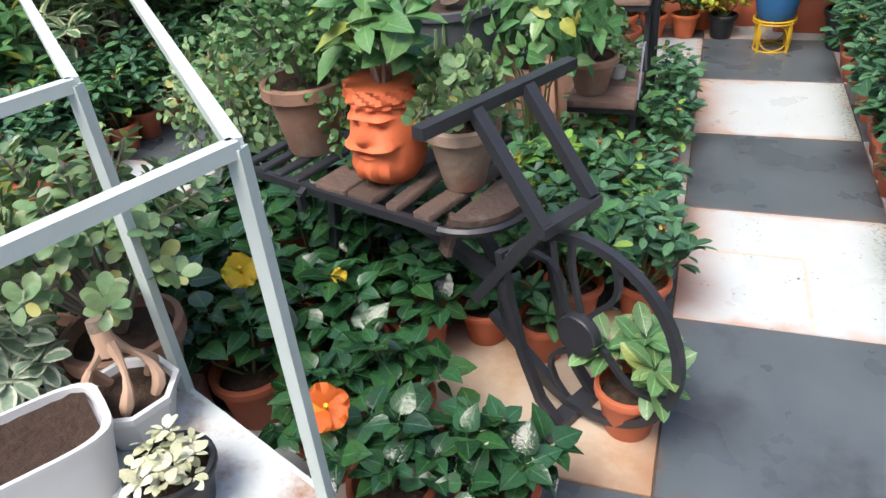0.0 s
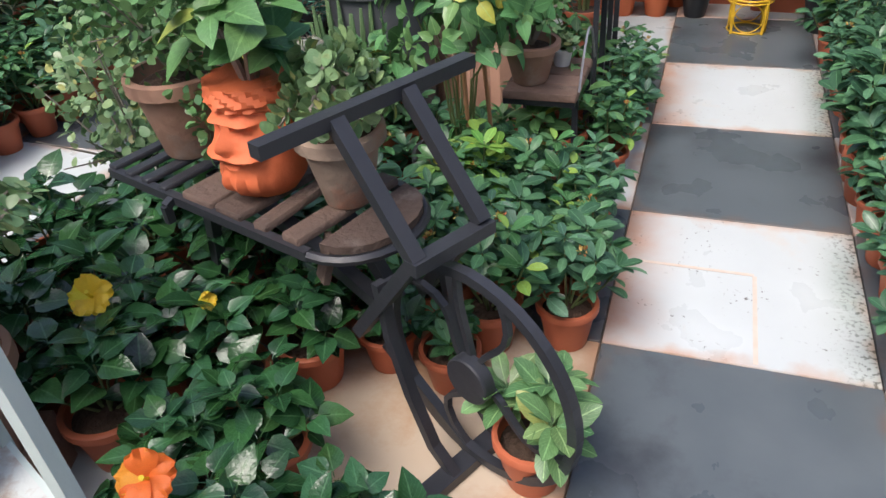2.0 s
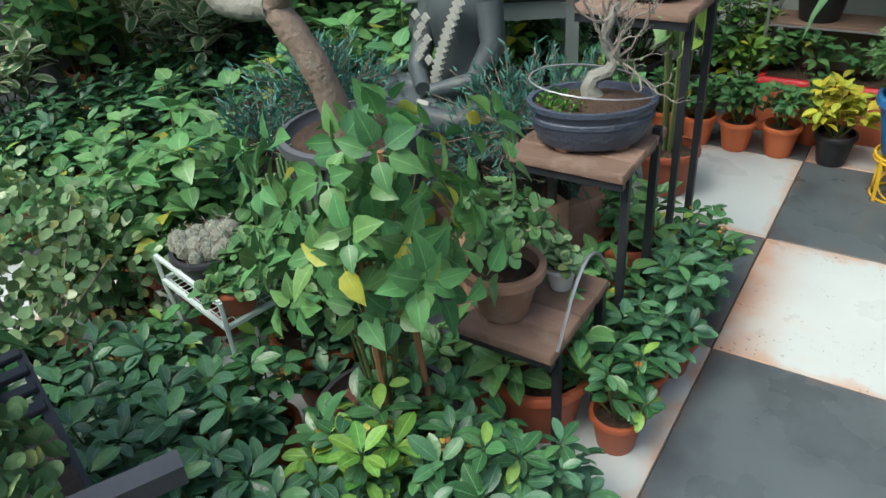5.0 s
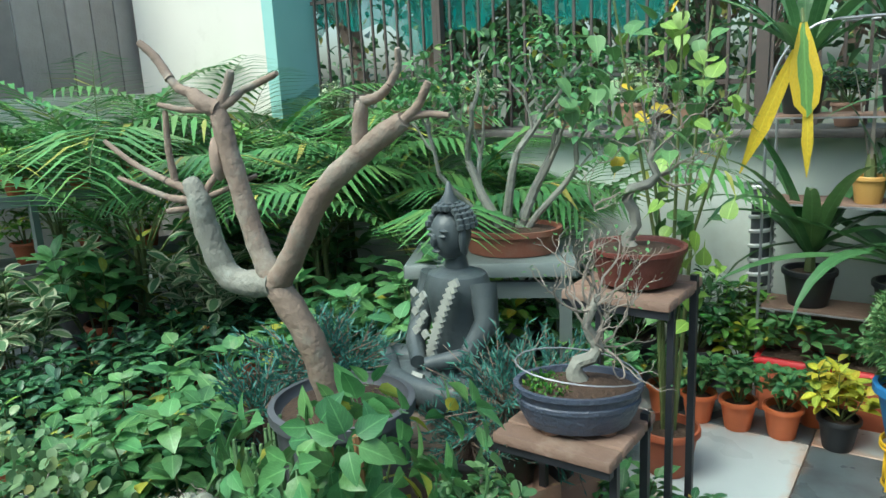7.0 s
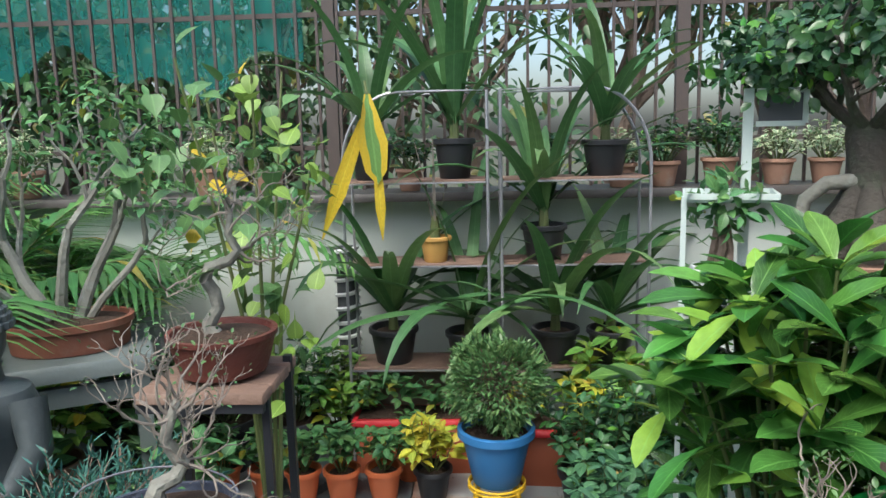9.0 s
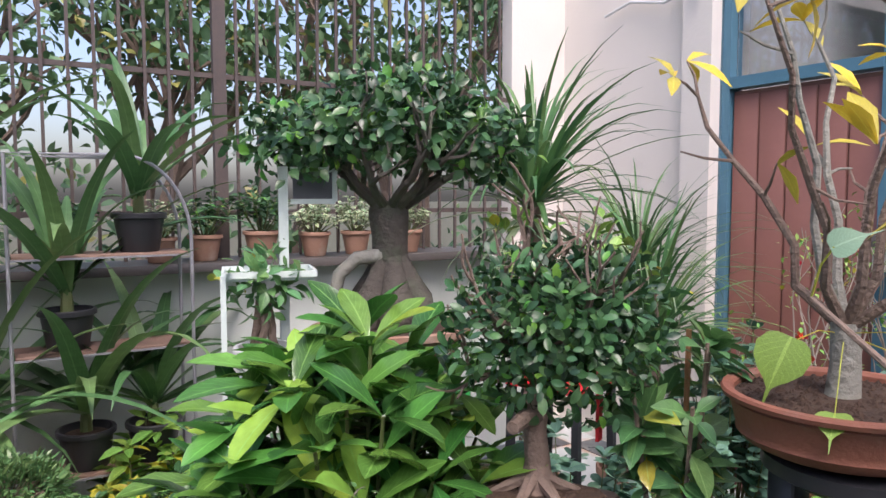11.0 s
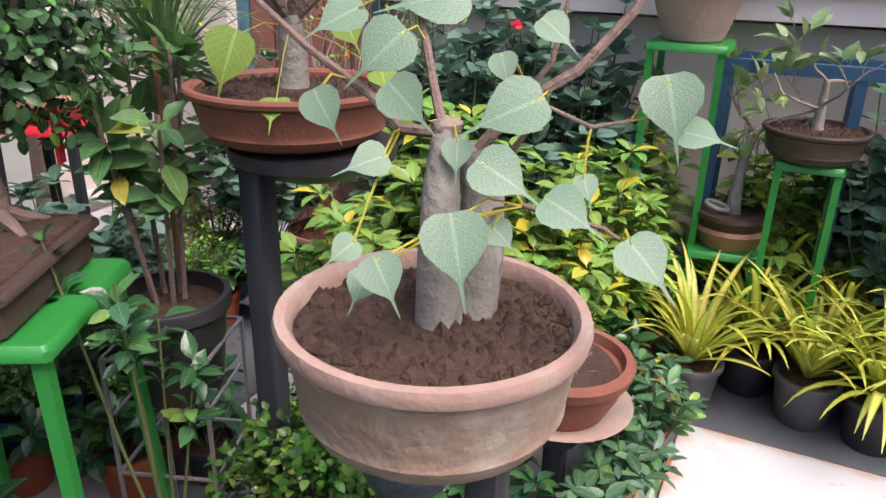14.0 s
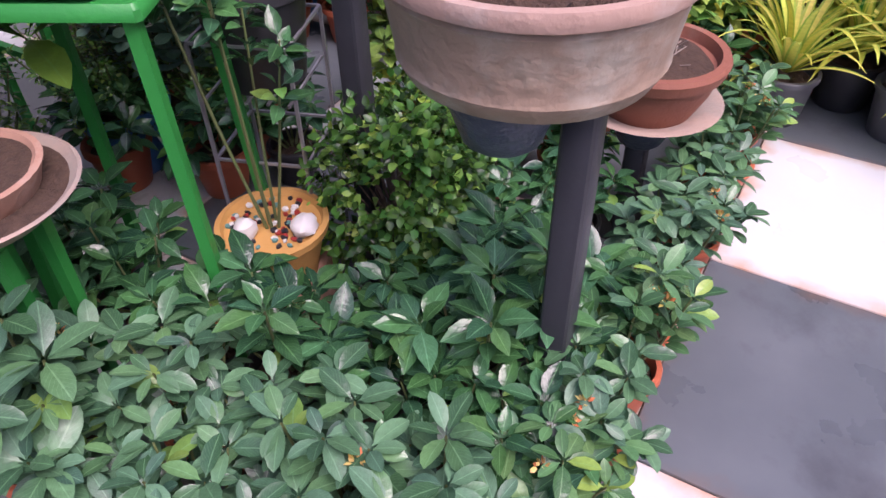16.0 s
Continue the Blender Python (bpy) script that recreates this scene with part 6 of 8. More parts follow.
# ---- feather palms ----
def palm(seed, label, n, length, z0, leaflet=0.33):
    R.seed(seed)
    e = thing("palm", label, "palm")
    add_pot(e, 0.17, 0.28, GREY_PLASTIC)
    lv, st = Mesh(), Mesh()
    for k in range(n):
        az = k * 2.4 + rnd(-0.2, 0.2)
        frond(lv, st, (0.03 * math.cos(az), 0.03 * math.sin(az), z0 * rnd(0.8, 1.0)), az, length * rnd(0.85, 1.25), rnd(0.85, 1.45), rnd(1.0, 1.9), leaflet, 26, 0.105)
    for k in range(5):
        a = k * 1.25
        st.tube([(0.05 * math.cos(a), 0.05 * math.sin(a), 0.25), (0.03 * math.cos(a), 0.03 * math.sin(a), z0)], [0.016, 0.011], 6)
    part("cane_stem", st, STEM, e)
    part("frond", lv, LF_PALM, e)
    return e


pm = palm(150, "feathery green areca palm in a grey pot", 11, 1.15, 0.65)
spread(pm, [(-2.35, 2.35, 0, 1.05, 0), (-3.25, 2.55, 0, 1.15, 60), (-2.0, 2.85, 0, 0.95, 130), (-4.1, 1.9, 0, 1.15, 220), (-3.9, 2.9, 0, 1.2, 300), (-2.75, 3.0, 0, 1.1, 20), (-1.65, 2.35, 0, 1.0, 70), (-3.0, 1.75, 0, 1.15, 170), (-1.35, 2.95, 0, 0.9, 200), (-4.4, 2.4, 0, 1.3, 100)], "areca palms at the far corner")

# ---- metal shelving along the left ----
sv = thing("metal_shelving", "long grey metal shelving with potted plants", "shelving")
for z in (0.62, 0.98):
    part("shelf_rail", Mesh().bar((-4.05, 0.2, z), (-2.95, 2.75, z), 0.03, 0.06), GREY_STEEL, sv)
    part("shelf_board", Mesh().box((-3.72, 1.60, z), (2.8, 0.30, 0.015), Matrix.Rotation(math.atan2(2.55, 1.10), 3, "Z"), 0), GREY_STEEL, sv)
for t in (0.0, 0.5, 1.0):
    p = Vector((-4.05, 0.2, 0)).lerp(Vector((-2.95, 2.75, 0)), t)
    part("post", Mesh().bar(p, p + Vector((0, 0, 1.0)), 0.035), GREY_STEEL, sv)
sp = bush(160, "leafy green seedling in a small terracotta pot", LF_LIME, T_OVATE, 0.16, 0.10, 7, 0.06, pot_r=0.06, pot_h=0.10, tiers=2)
R.seed(161)
spread(sp, [(-4.15 + 1.1 * t + 0.0, 0.35 + 2.55 * t, z, rnd(0.9, 1.2), rnd(0, 360)) for z in (0.63, 0.99) for t in [i / 9 for i in range(9)]], "seedlings on the shelving")

# tall climber behind the stand
R.seed(165)
e = thing("potted_vine", "tall pale green climber with yellowing heart-shaped leaves", "potted plant", at=(-0.42, 2.15, 0))
add_pot(e, 0.11, 0.18, TERRA)
lv, yl, st = Mesh(), Mesh(), Mesh()
for k in range(5):
    a = k * 1.26
    top = Vector((0.22 * math.cos(a), 0.18 * math.sin(a), rnd(1.45, 1.85)))
    st.tube([(0.02 * math.cos(a), 0.02 * math.sin(a), 0.16), (top.x * 0.3, top.y * 0.3, 0.9), top], [0.009, 0.007, 0.004], 6)
    for i in range(26):
        q = rnd(0.40, 1.0)
        p = Vector((top.x * q * 0.8, top.y * q * 0.8, top.z * q)) + sph() * 0.08
        lv = Mesh()
        lv.leaf(T_HEART, p, sph(-0.5), (0, -0.4, 1), rnd(0.06, 0.10), 0.9)
        part("leaf", lv, LF_YELLOW if R.random() < 0.07 else (LF_MID if k % 2 else LF_LIME), e)
part("stem", st, STEM, e)


# ---- before the end wall ----
R.seed(200)
e = thing("yellow_stand", "round yellow wire plant stand on the floor", "plant stand", at=(0.345, 2.44, 0))
for z, r in ((0.165, 0.105), (0.15, 0.105), (0.005, 0.09)):
    part("hoop", Mesh().tube([(r * math.cos(a), r * math.sin(a), z) for a in [6.2832 * i / 28 for i in range(29)]], 0.005, 6), YELLOW_STEEL, e)
for k in range(4):
    a = 0.785 + k * 1.571
    part("leg", Mesh().bar((0.105 * math.cos(a), 0.105 * math.sin(a), 0.165), (0.10 * math.cos(a), 0.10 * math.sin(a), 0.0), 0.012), YELLOW_STEEL, e)
    a += 0.785
    c = Vector((0.085 * math.cos(a), 0.085 * math.sin(a), 0.08))
    t = Vector((-math.sin(a), math.cos(a), 0))
    part("side_ring", Mesh().tube([c + t * 0.068 * math.cos(b) + Vector((0, 0, 0.068 * math.sin(b))) for b in [6.2832 * i / 20 for i in range(21)]], 0.0035, 5), YELLOW_STEEL, e)
e = thing("potted_cypress", "rounded feathery cypress bush in a bright blue tub", "potted plant", at=(0.345, 2.44, 0.168))
add_pot(e, 0.135, 0.215, BLUE_PLASTIC, foot=0.66, rim=0.010, lip=0.16, sides=32)
lv, st = Mesh(), Mesh()
for k in range(260):
    d = sph(0.15)
    c = Vector((0, 0, 0.38))
    p = c + Vector((d.x * 0.17, d.y * 0.17, d.z * 0.16)) * (0.75 + 0.3 * R.random())
    st.tube([Vector((0, 0, 0.2)), c * 0.7 + p * 0.3, p], [0.003, 0.002, 0.001], 3, False)
    for i in range(20):
        lv.leaf(T_NEEDLE, p + sph() * 0.026, d + sph() * 0.7, sph(), rnd(0.018, 0.032), 2.2)
part("stem", st, BARK, e)
part("foliage", lv, LF_FERN, e)

for x, y, turn, L in ((0.05, 2.92, 0, 0.62), (0.62, 2.80, -4, 0.5)):
    e = thing("trough_planter", "red plastic trough planter with low leafy plants", "planter", at=(x, y, 0), turn=turn)
    m = Mesh()
    m.box((0, 0, 0.11), (L, 0.17, 0.22), None, 0.02)
    part("trough", m, TERRA, e, "red plastic trough")
    part("rim", Mesh().box((0, 0, 0.232), (L + 0.03, 0.20, 0.025), None, 0.01), RED_STEEL, e)
    part("soil", Mesh().box((0, 0, 0.246), (L - 0.03, 0.15, 0.006)), SOIL, e)
    lv = Mesh()
    for k in range(26):
        whorl(lv, (rnd(-L / 2, L / 2), rnd(-0.06, 0.06), 0.25 + rnd(0.03, 0.16)), (rnd(-0.4, 0.4), rnd(-0.6, 0.1), 1), 6, 0.065, T_OVATE)
    part("foliage", lv, LF_MID if x < 0.5 else LF_YGREEN, e)
big = bush(201, "dark bushy shrub in a large black plastic pot", LF_FICUS, T_ELLIP, 0.34, 0.19, 22, 0.05, pot=BLACK_PLASTIC, pot_r=0.12, pot_h=0.20, tiers=4)
spread(big, [(0.70, 2.48, 0, 1.0, 0), (0.92, 2.52, 0, 1.05, 90), (1.15, 2.45, 0, 1.1, 200), (1.45, 2.7, 0, 1.2, 10), (-0.55, 2.95, 0, 1.1, 40), (-0.85, 2.9, 0, 1.2, 140), (-1.15, 2.75, 0, 1.1, 240)], "dark shrubs along the end wall")
lim = bush(203, "yellow-green leafy shrub in a clay pot", LF_LIME, T_OVATE, 0.40, 0.18, 14, 0.08, pot=CLAY, pot_r=0.10, pot_h=0.16, tiers=4)
spread(lim, [(1.0, 2.85, 0, 1.0, 0), (0.8, 2.95, 0, 1.1, 60), (1.35, 2.3, 0, 1.1, 120), (-0.35, 3.0, 0, 0.9, 180), (-1.45, 2.55, 0, 1.2, 60)], "yellow-green shrubs by the wall")


# ---- wire racks with strap-leaved plants ----
def wire_rack(label, x0, x1, y):
    e = thing("wire_rack", label, "rack")
    arch = 1.63
    for yy in (y - 0.11, y + 0.11):
        if x0 > 0.2:
            pts = [(x0, yy, 0), (x0, yy, arch), (x0 + 0.30, yy, arch)] + [(x1 - 0.24 + 0.24 * math.sin(a), yy, arch - 0.32 + 0.32 * math.cos(a)) for a in [i * 0.157 for i in range(0, 11)]] + [(x1, yy, 0)]
        else:
            pts = [(x1, yy, 0), (x1, yy, arch), (x1 - 0.2, yy, arch)] + [(x0 + 0.24 - 0.24 * math.sin(a), yy, arch - 0.32 + 0.32 * math.cos(a)) for a in [i * 0.157 for i in range(0, 11)]] + [(x0, yy, 0)]
        part("arch", Mesh().tube(pts, 0.007, 6), WIRE, e)
        for z in (0.44, 0.90, 1.255):
            part("shelf_rod", Mesh().bar((x0, yy, z), (x1, yy, z), 0.007), WIRE, e)
    for z in (0.44, 0.90, 1.255):
        part("shelf_plank", Mesh().box(((x0 + x1) / 2, y, z + 0.006), (x1 - x0 - 0.02, 0.20, 0.012), None, 0.002), WOOD, e)
    for z in (0.1, 0.67):
        part("cross_rod", Mesh().bar((x1 - 0.005, y - 0.11, z), (x1 - 0.005, y + 0.11, z), 0.006), WIRE, e)
    return e


wire_rack("galvanised wire rack with arched top and plank shelves", -0.28, 0.33, 3.02)
wire_rack("galvanised wire rack with arched top and plank shelves", 0.385, 1.0, 3.02)


def strap_plant(seed, label, at, pot, pot_r, pot_h, n, length, width, rise=(0.7, 1.45), droop=(0.8, 2.2), material=None, neck=0.1, turn=0):
    R.seed(seed)
    e = thing("strap_plant", label, "potted plant", at=at, turn=turn)
    zs = add_pot(e, pot_r, pot_h, pot, foot=0.76, rim=0.007)
    lv = Mesh()
    for k in range(n):
        az = k * 2.4 + rnd(-0.3, 0.3)
        blade(lv, (0.012 * math.cos(az), 0.012 * math.sin(az), zs + neck * rnd(0.6, 1)), az, 1.3 * length * rnd(0.65, 1.1), 1.15 * width * rnd(0.8, 1.15), rnd(*rise), rnd(*droop), 9, rnd(-0.3, 0.3))
    part("neck", Mesh().tube([(0, 0, zs - 0.01), (0, 0, zs + neck * 0.6), (0, 0, zs + neck)], [0.024, 0.02, 0.014], 8), STEM if neck < 0.12 else PALE_BARK, e)
    part("leaf", lv, material or LF_STRAP, e)
    return e


SL = "long strap-leaved lily in a black plastic pot"
strap_plant(210, SL, (0.57, 3.02, 0.912), BLACK_PLASTIC, 0.095, 0.15, 16, 0.62, 0.06, turn=0)
strap_plant(211, SL, (0.83, 3.02, 1.267), BLACK_PLASTIC, 0.095, 0.15, 15, 0.55, 0.065, turn=40)
strap_plant(212, SL, (0.19, 3.02, 1.267), BLACK_PLASTIC, 0.085, 0.17, 15, 0.78, 0.06, rise=(0.9, 1.5), turn=80)
strap_plant(213, SL, (-0.10, 3.02, 0.452), BLACK_PLASTIC, 0.105, 0.16, 17, 0.70, 0.06, rise=(0.3, 1.35), turn=20)
strap_plant(214, SL, (0.62, 3.02, 0.452), BLACK_PLASTIC, 0.10, 0.15, 17, 0.66, 0.065, rise=(0.3, 1.4), turn=10)
strap_plant(215, SL, (0.24, 2.98, 0.452), BLACK_PLASTIC, 0.10, 0.15, 17, 0.80, 0.06, rise=(0.2, 1.4), turn=60)
strap_plant(216, SL, (-0.17, 3.02, 1.267), BLACK_PLASTIC, 0.09, 0.15, 14, 0.6, 0.055, rise=(0.5, 1.45), turn=160)
strap_plant(217, SL, (0.86, 3.0, 0.452), BLACK_PLASTIC, 0.10, 0.15, 15, 0.6, 0.06, rise=(0.2, 1.4), turn=200)
e = strap_plant(218, "thin leafless plant stalks in a small ochre pot", (0.10, 2.98, 0.912), YELLOW_CERAMIC, 0.065, 0.11, 3, 0.4, 0.012, rise=(1.3, 1.5), droop=(0.0, 0.2), material=TWIG)
# hanging yellowing blades
e = thing("yellowing_leaf", "large hanging strap leaf, yellow with a green middle", "leaf", at=(-0.145, 2.80, 1.62))
LF_BIGY = leaf_mat("half_yellow_leaf", (0.12, 0.30, 0.08), (0.16, 0.34, 0.09), 0.42, rib=0.3, stripes=(0.78, 0.58, 0.03))
m = Mesh()
m.leaf(leaf_template([(0, 0.03), (0.2, 0.08), (0.55, 0.15), (0.85, 0.11), (1, 0.005)], fold=0.1, droop=0.05), (0, 0, 0), (0.1, -0.08, -1), (0.2, -1, 0), 0.36, 1.1)
part("blade", m, LF_BIGY, e)
m = Mesh()
m.leaf(leaf_template([(0, 0.03), (0.3, 0.06), (0.6, 0.07), (1, 0.005)], fold=0.1, droop=0.1), (-0.02, 0, -0.1), (-0.38, -0.05, -1), (0.2, -1, 0), 0.52, 0.9)
m.leaf(leaf_template([(0, 0.03), (0.3, 0.06), (0.6, 0.07), (1, 0.005)], fold=0.1, droop=0.1), (0.03, 0, -0.25), (0.05, -0.05, -1), (0.2, -1, 0), 0.34, 0.9)
part("blade", m, LF_YELLOW, e)
part("stalk", Mesh().tube([(-0.01, 0.06, 0.0), (-0.01, 0.02, 0.05), (0, 0, 0)], 0.006, 5), STEM, e)
# striped post
e = thing("striped_post", "spiral-striped grey and white post by the wall", "post", at=(-0.33, 3.18, 0))
part("core", Mesh().tube([(0, 0, 0), (0, 0, 0.95)], 0.05, 16), GREY_PLASTIC, e)
for k in range(14):
    z = 0.02 + 0.068 * k
    part("stripe", Mesh().tube([(0.052 * math.cos(a), 0.052 * math.sin(a), z + 0.045 * a / 6.28) for a in [6.2832 * i / 16 for i in range(17)]], 0.010, 5), WHITE_PLASTIC, e)
e = thing("trough_planter", "low grey concrete trough at the foot of the wall", "planter", at=(0.0, 3.22, 0))
part("trough", Mesh().box((0, 0, 0.2), (0.5, 0.2, 0.4), None, 0.02), GREY_CLAY, e)

# ---- pots on the ledge ----
lg = bush(220, "small-leaved shrub in a clay pot on the ledge", LF_FICUS, T_OVATE, 0.22, 0.13, 14, 0.04, pot=CLAY, pot_r=0.075, pot_h=0.12, tiers=4)
spread(lg, [(1.18, 3.46, 1.182, 1.0, 0), (1.45, 3.47, 1.182, 1.1, 60), (-0.75, 3.45, 1.182, 1.0, 20), (-1.4, 3.45, 1.182, 1.15, 200), (-2.6, 3.45, 1.182, 1.1, 240), (-0.05, 3.47, 1.182, 0.9, 150), (0.6, 3.47, 1.182, 0.95, 150)], "pots on the ledge")
lg2 = bush(221, "variegated shrub in a clay pot on the ledge", LF_VARIEG, T_OVATE, 0.18, 0.12, 14, 0.035, pot=CLAY, pot_r=0.075, pot_h=0.12, tiers=4)
spread(lg2, [(1.72, 3.46, 1.182, 1.0, 0), (1.95, 3.47, 1.182, 1.0, 60), (0.98, 3.46, 1.182, 0.95, 100), (2.25, 3.46, 1.182, 1.0, 150), (-1.05, 3.45, 1.182, 1.1, 20), (-2.0, 3.45, 1.182, 1.15, 200), (-3.2, 3.45, 1.182, 1.1, 240)], "pots on the ledge")

# ---- shade net and trees outside the grille ----
NETM = bpy.data.materials.new("sheer_net")
NETM.use_nodes = True
nt = NETM.node_tree
tb2 = nt.nodes.new("ShaderNodeBsdfTransparent")
df = nt.nodes.new("ShaderNodeBsdfDiffuse")
df.inputs[0].default_value = (0.03, 0.20, 0.18, 1)
mxs = nt.nodes.new("ShaderNodeMixShader")
wv = nt.nodes.new("ShaderNodeTexNoise")
wv.inputs["Scale"].default_value = 5
mr = nt.nodes.new("ShaderNodeMapRange")
mr.inputs[3].default_value, mr.inputs[4].default_value = 0.45, 0.9
nt.links.new(wv.outputs[0], mr.inputs[0])
nt.links.new(mr.outputs[0], mxs.inputs[0])
nt.links.new(tb2.outputs[0], mxs.inputs[1])
nt.links.new(df.outputs[0], mxs.inputs[2])
nt.links.new(mxs.outputs[0], nt.nodes["Material Output"].inputs[0])
m = Mesh()
nx = 40
vs = []
for j in range(2):
    for i in range(nx + 1):
        x = -3.5 + 2.9 * i / nx
        z = (2.75 if j else 1.80 + 0.10 * math.sin(i * 0.35) + 0.06 * math.sin(i * 0.9))
        vs.append((x, 3.67 + 0.03 * math.sin(i * 0.8), z))
m.add(vs, [(i, i + 1, nx + 2 + i, nx + 1 + i) for i in range(nx)])
net = part("shade_net", m, NETM)
tagged(net, "sagging sheer teal shade net behind the grille", "net")


def tree(seed, at, h, spread_r, n, leaf=0.16):
    R.seed(seed)
    e = thing("tree", "dense dark green tree beyond the grille", "tree", "trees beyond the grille", at=at)
    tk, lv, tips = Mesh(), Mesh(), []
    branchy(tk, (0, 0, -0.1), (0, 0, 1), h * 0.4, 0.10, 4, tips, 0.16, 3, 0.68, 0.12, 8)
    part("trunk", tk, BARK, e)
    for p, d in tips:
        for _ in range(max(1, n // len(tips))):
            q = p + sph() * spread_r * rnd(0.1, 1.0)
            lv.leaf(T_OVATE, q, sph(-0.3), Vector((0, 0, 1)) + sph() * 0.6, leaf * rnd(0.6, 1.2))
    part("crown", lv, LF_TREE, e)
    return e


t1 = tree(230, (-2.6, 5.6, 0), 3.4, 0.6, 1900, 0.12)
t2 = tree(231, (0.3, 6.0, 0), 3.6, 0.65, 1250, 0.12)
for x, y, s, a in ((-4.6, 6.4, 1.2, 40), (-3.1, 5.1, 0.9, 110), (4.2, 6.6, 1.2, 200), (-0.9, 7.6, 1.4, 300), (1.5, 8.2, 1.5, 20)):
    copy_thing(t1, scaled(x, y, 0, s, a))
for x, y, s, a in ((-1.2, 5.2, 0.8, 60), (-2.0, 6.4, 1.0, 150), (-3.6, 7.8, 1.4, 250), (3.4, 8.6, 1.5, 70), (-6.2, 7.5, 1.5, 10), (6.4, 8.0, 1.5, 190)):
    copy_thing(t2, scaled(x, y, 0, s, a))
hd = Mesh()
R.seed(233)
for i in range(7000):
    x = rnd(-7, 7)
    hd.leaf(T_OVATE, (x, rnd(4.3, 5.0), rnd(0.0, (1.9 if x < 0.3 else 1.25) + 0.4 * math.sin(x * 1.7) + 0.25 * math.sin(x * 4.1))), sph(0.2), Vector((0, -0.5, 1)) + sph() * 0.6, rnd(0.07, 0.15))
hedge = part("hedge", hd, LF_TREE)
tagged(hedge, "wild green undergrowth beyond the grille", "undergrowth", kind="stuff")


# ---- east side: ficus bonsai on a stand ----
def leg_stand(name, label, at, top_r, h, material, top_mat=None, turn=0, spread_k=1.0, stretch=True):
    e = thing(name, label, "stool", at=at, turn=turn)
    part("seat", Mesh().box((0, 0, h - 0.0125), (top_r * 2, top_r * 2, 0.025), None, 0.008), top_mat or material, e)
    for sx in (-1, 1):
        for sy in (-1, 1):
            part("leg", Mesh().bar((sx * top_r * 0.85, sy * top_r * 0.85, h - 0.025), (sx * top_r * 0.85 * spread_k, sy * top_r * 0.85 * spread_k, 0), 0.022), material, e)
    for sx in (-1, 1) if stretch else ():
        part("stretcher", Mesh().bar((sx * top_r * 0.85, -top_r * 0.85, h * 0.35), (sx * top_r * 0.85, top_r * 0.85, h * 0.35), 0.022), material, e)
    return e


leg_stand("plant_stool", "tall green steel plant stand", (1.33, 1.86, 0), 0.17, 0.93, GREEN_STEEL)
R.seed(240)
e = thing("ficus_bonsai", "old ficus bonsai with bulging roots and a flat crown", "bonsai", at=(1.33, 1.86, 0.93), turn=-20)
part("pot", Mesh().lathe([(0.15, 0), (0.16, 0.004), (0.21, 0.15), (0.232, 0.155), (0.235, 0.175), (0.215, 0.177), (0.205, 0.16), (0, 0.158)], 40, 1.0, 0.85), CLAY, e, "tan clay bowl")
part("soil", Mesh().lathe([(0.205, 0.16), (0.12, 0.175), (0, 0.18)], 28, 1.0, 0.85, wob=0.02), SOIL, e)
tk = Mesh()
tk.tube([(0, 0, 0.17), (0, 0, 0.25), (0.0, 0, 0.33), (0.0, 0, 0.40), (-0.005, 0, 0.50), (-0.01, 0, 0.535)], [0.085, 0.072, 0.055, 0.05, 0.058, 0.05], 16)
for a, r, q in ((0.3, 0.045, 0.09), (1.4, 0.04, 0.08), (2.6, 0.045, 0.09), (3.8, 0.042, 0.09), (4.8, 0.05, 0.085), (5.6, 0.04, 0.1)):
    c, s = math.cos(a), math.sin(a)
    part("root", Mesh().tube([(c * 0.02, s * 0.02, 0.40), (c * q * 0.6, s * q * 0.6, 0.31), (c * q * 0.95, s * q * 0.95, 0.25), (c * q, s * q, 0.21), (c * q * 0.9, s * q * 0.9, 0.16)], [0.018, r * 0.75, r, r * 1.05, r * 0.6], 12), DARK_BARK, e)
aerial = Mesh()
aerial.tube([(-0.03, -0.02, 0.38), (-0.10, -0.03, 0.375), (-0.15, -0.03, 0.33), (-0.165, -0.03, 0.25), (-0.155, -0.03, 0.16)], [0.022, 0.02, 0.019, 0.018, 0.017], 10)
tips = []
br = Mesh()
for k in range(11):
    a = k * 2.4
    branchy(br, (0.02 * math.cos(a), 0.02 * math.sin(a), 0.51), (math.cos(a), math.sin(a), 0.5), 0.16, 0.016, 3, tips, 0.25, 2, 0.72, 0.08, 6)
part("trunk", tk, DARK_BARK, e)
part("aerial_root", aerial, PALE_BARK, e)
tagged(part("branch", br, DARK_BARK, e), kind="stuff")
lv = Mesh()
for cx, cy, cz, r, n in ((0, 0, 0.74, (0.36, 0.30, 0.12), 1300), (-0.25, 0, 0.70, (0.20, 0.2, 0.12), 560), (0.26, 0, 0.70, (0.19, 0.2, 0.12), 560), (0.05, 0, 0.84, (0.26, 0.2, 0.07), 460)):
    cloud(lv, (cx, cy, cz), r, n, 0.043, T_OVATE, shell=0.3, width=1.2)
part("foliage", lv, LF_FICUS, e)

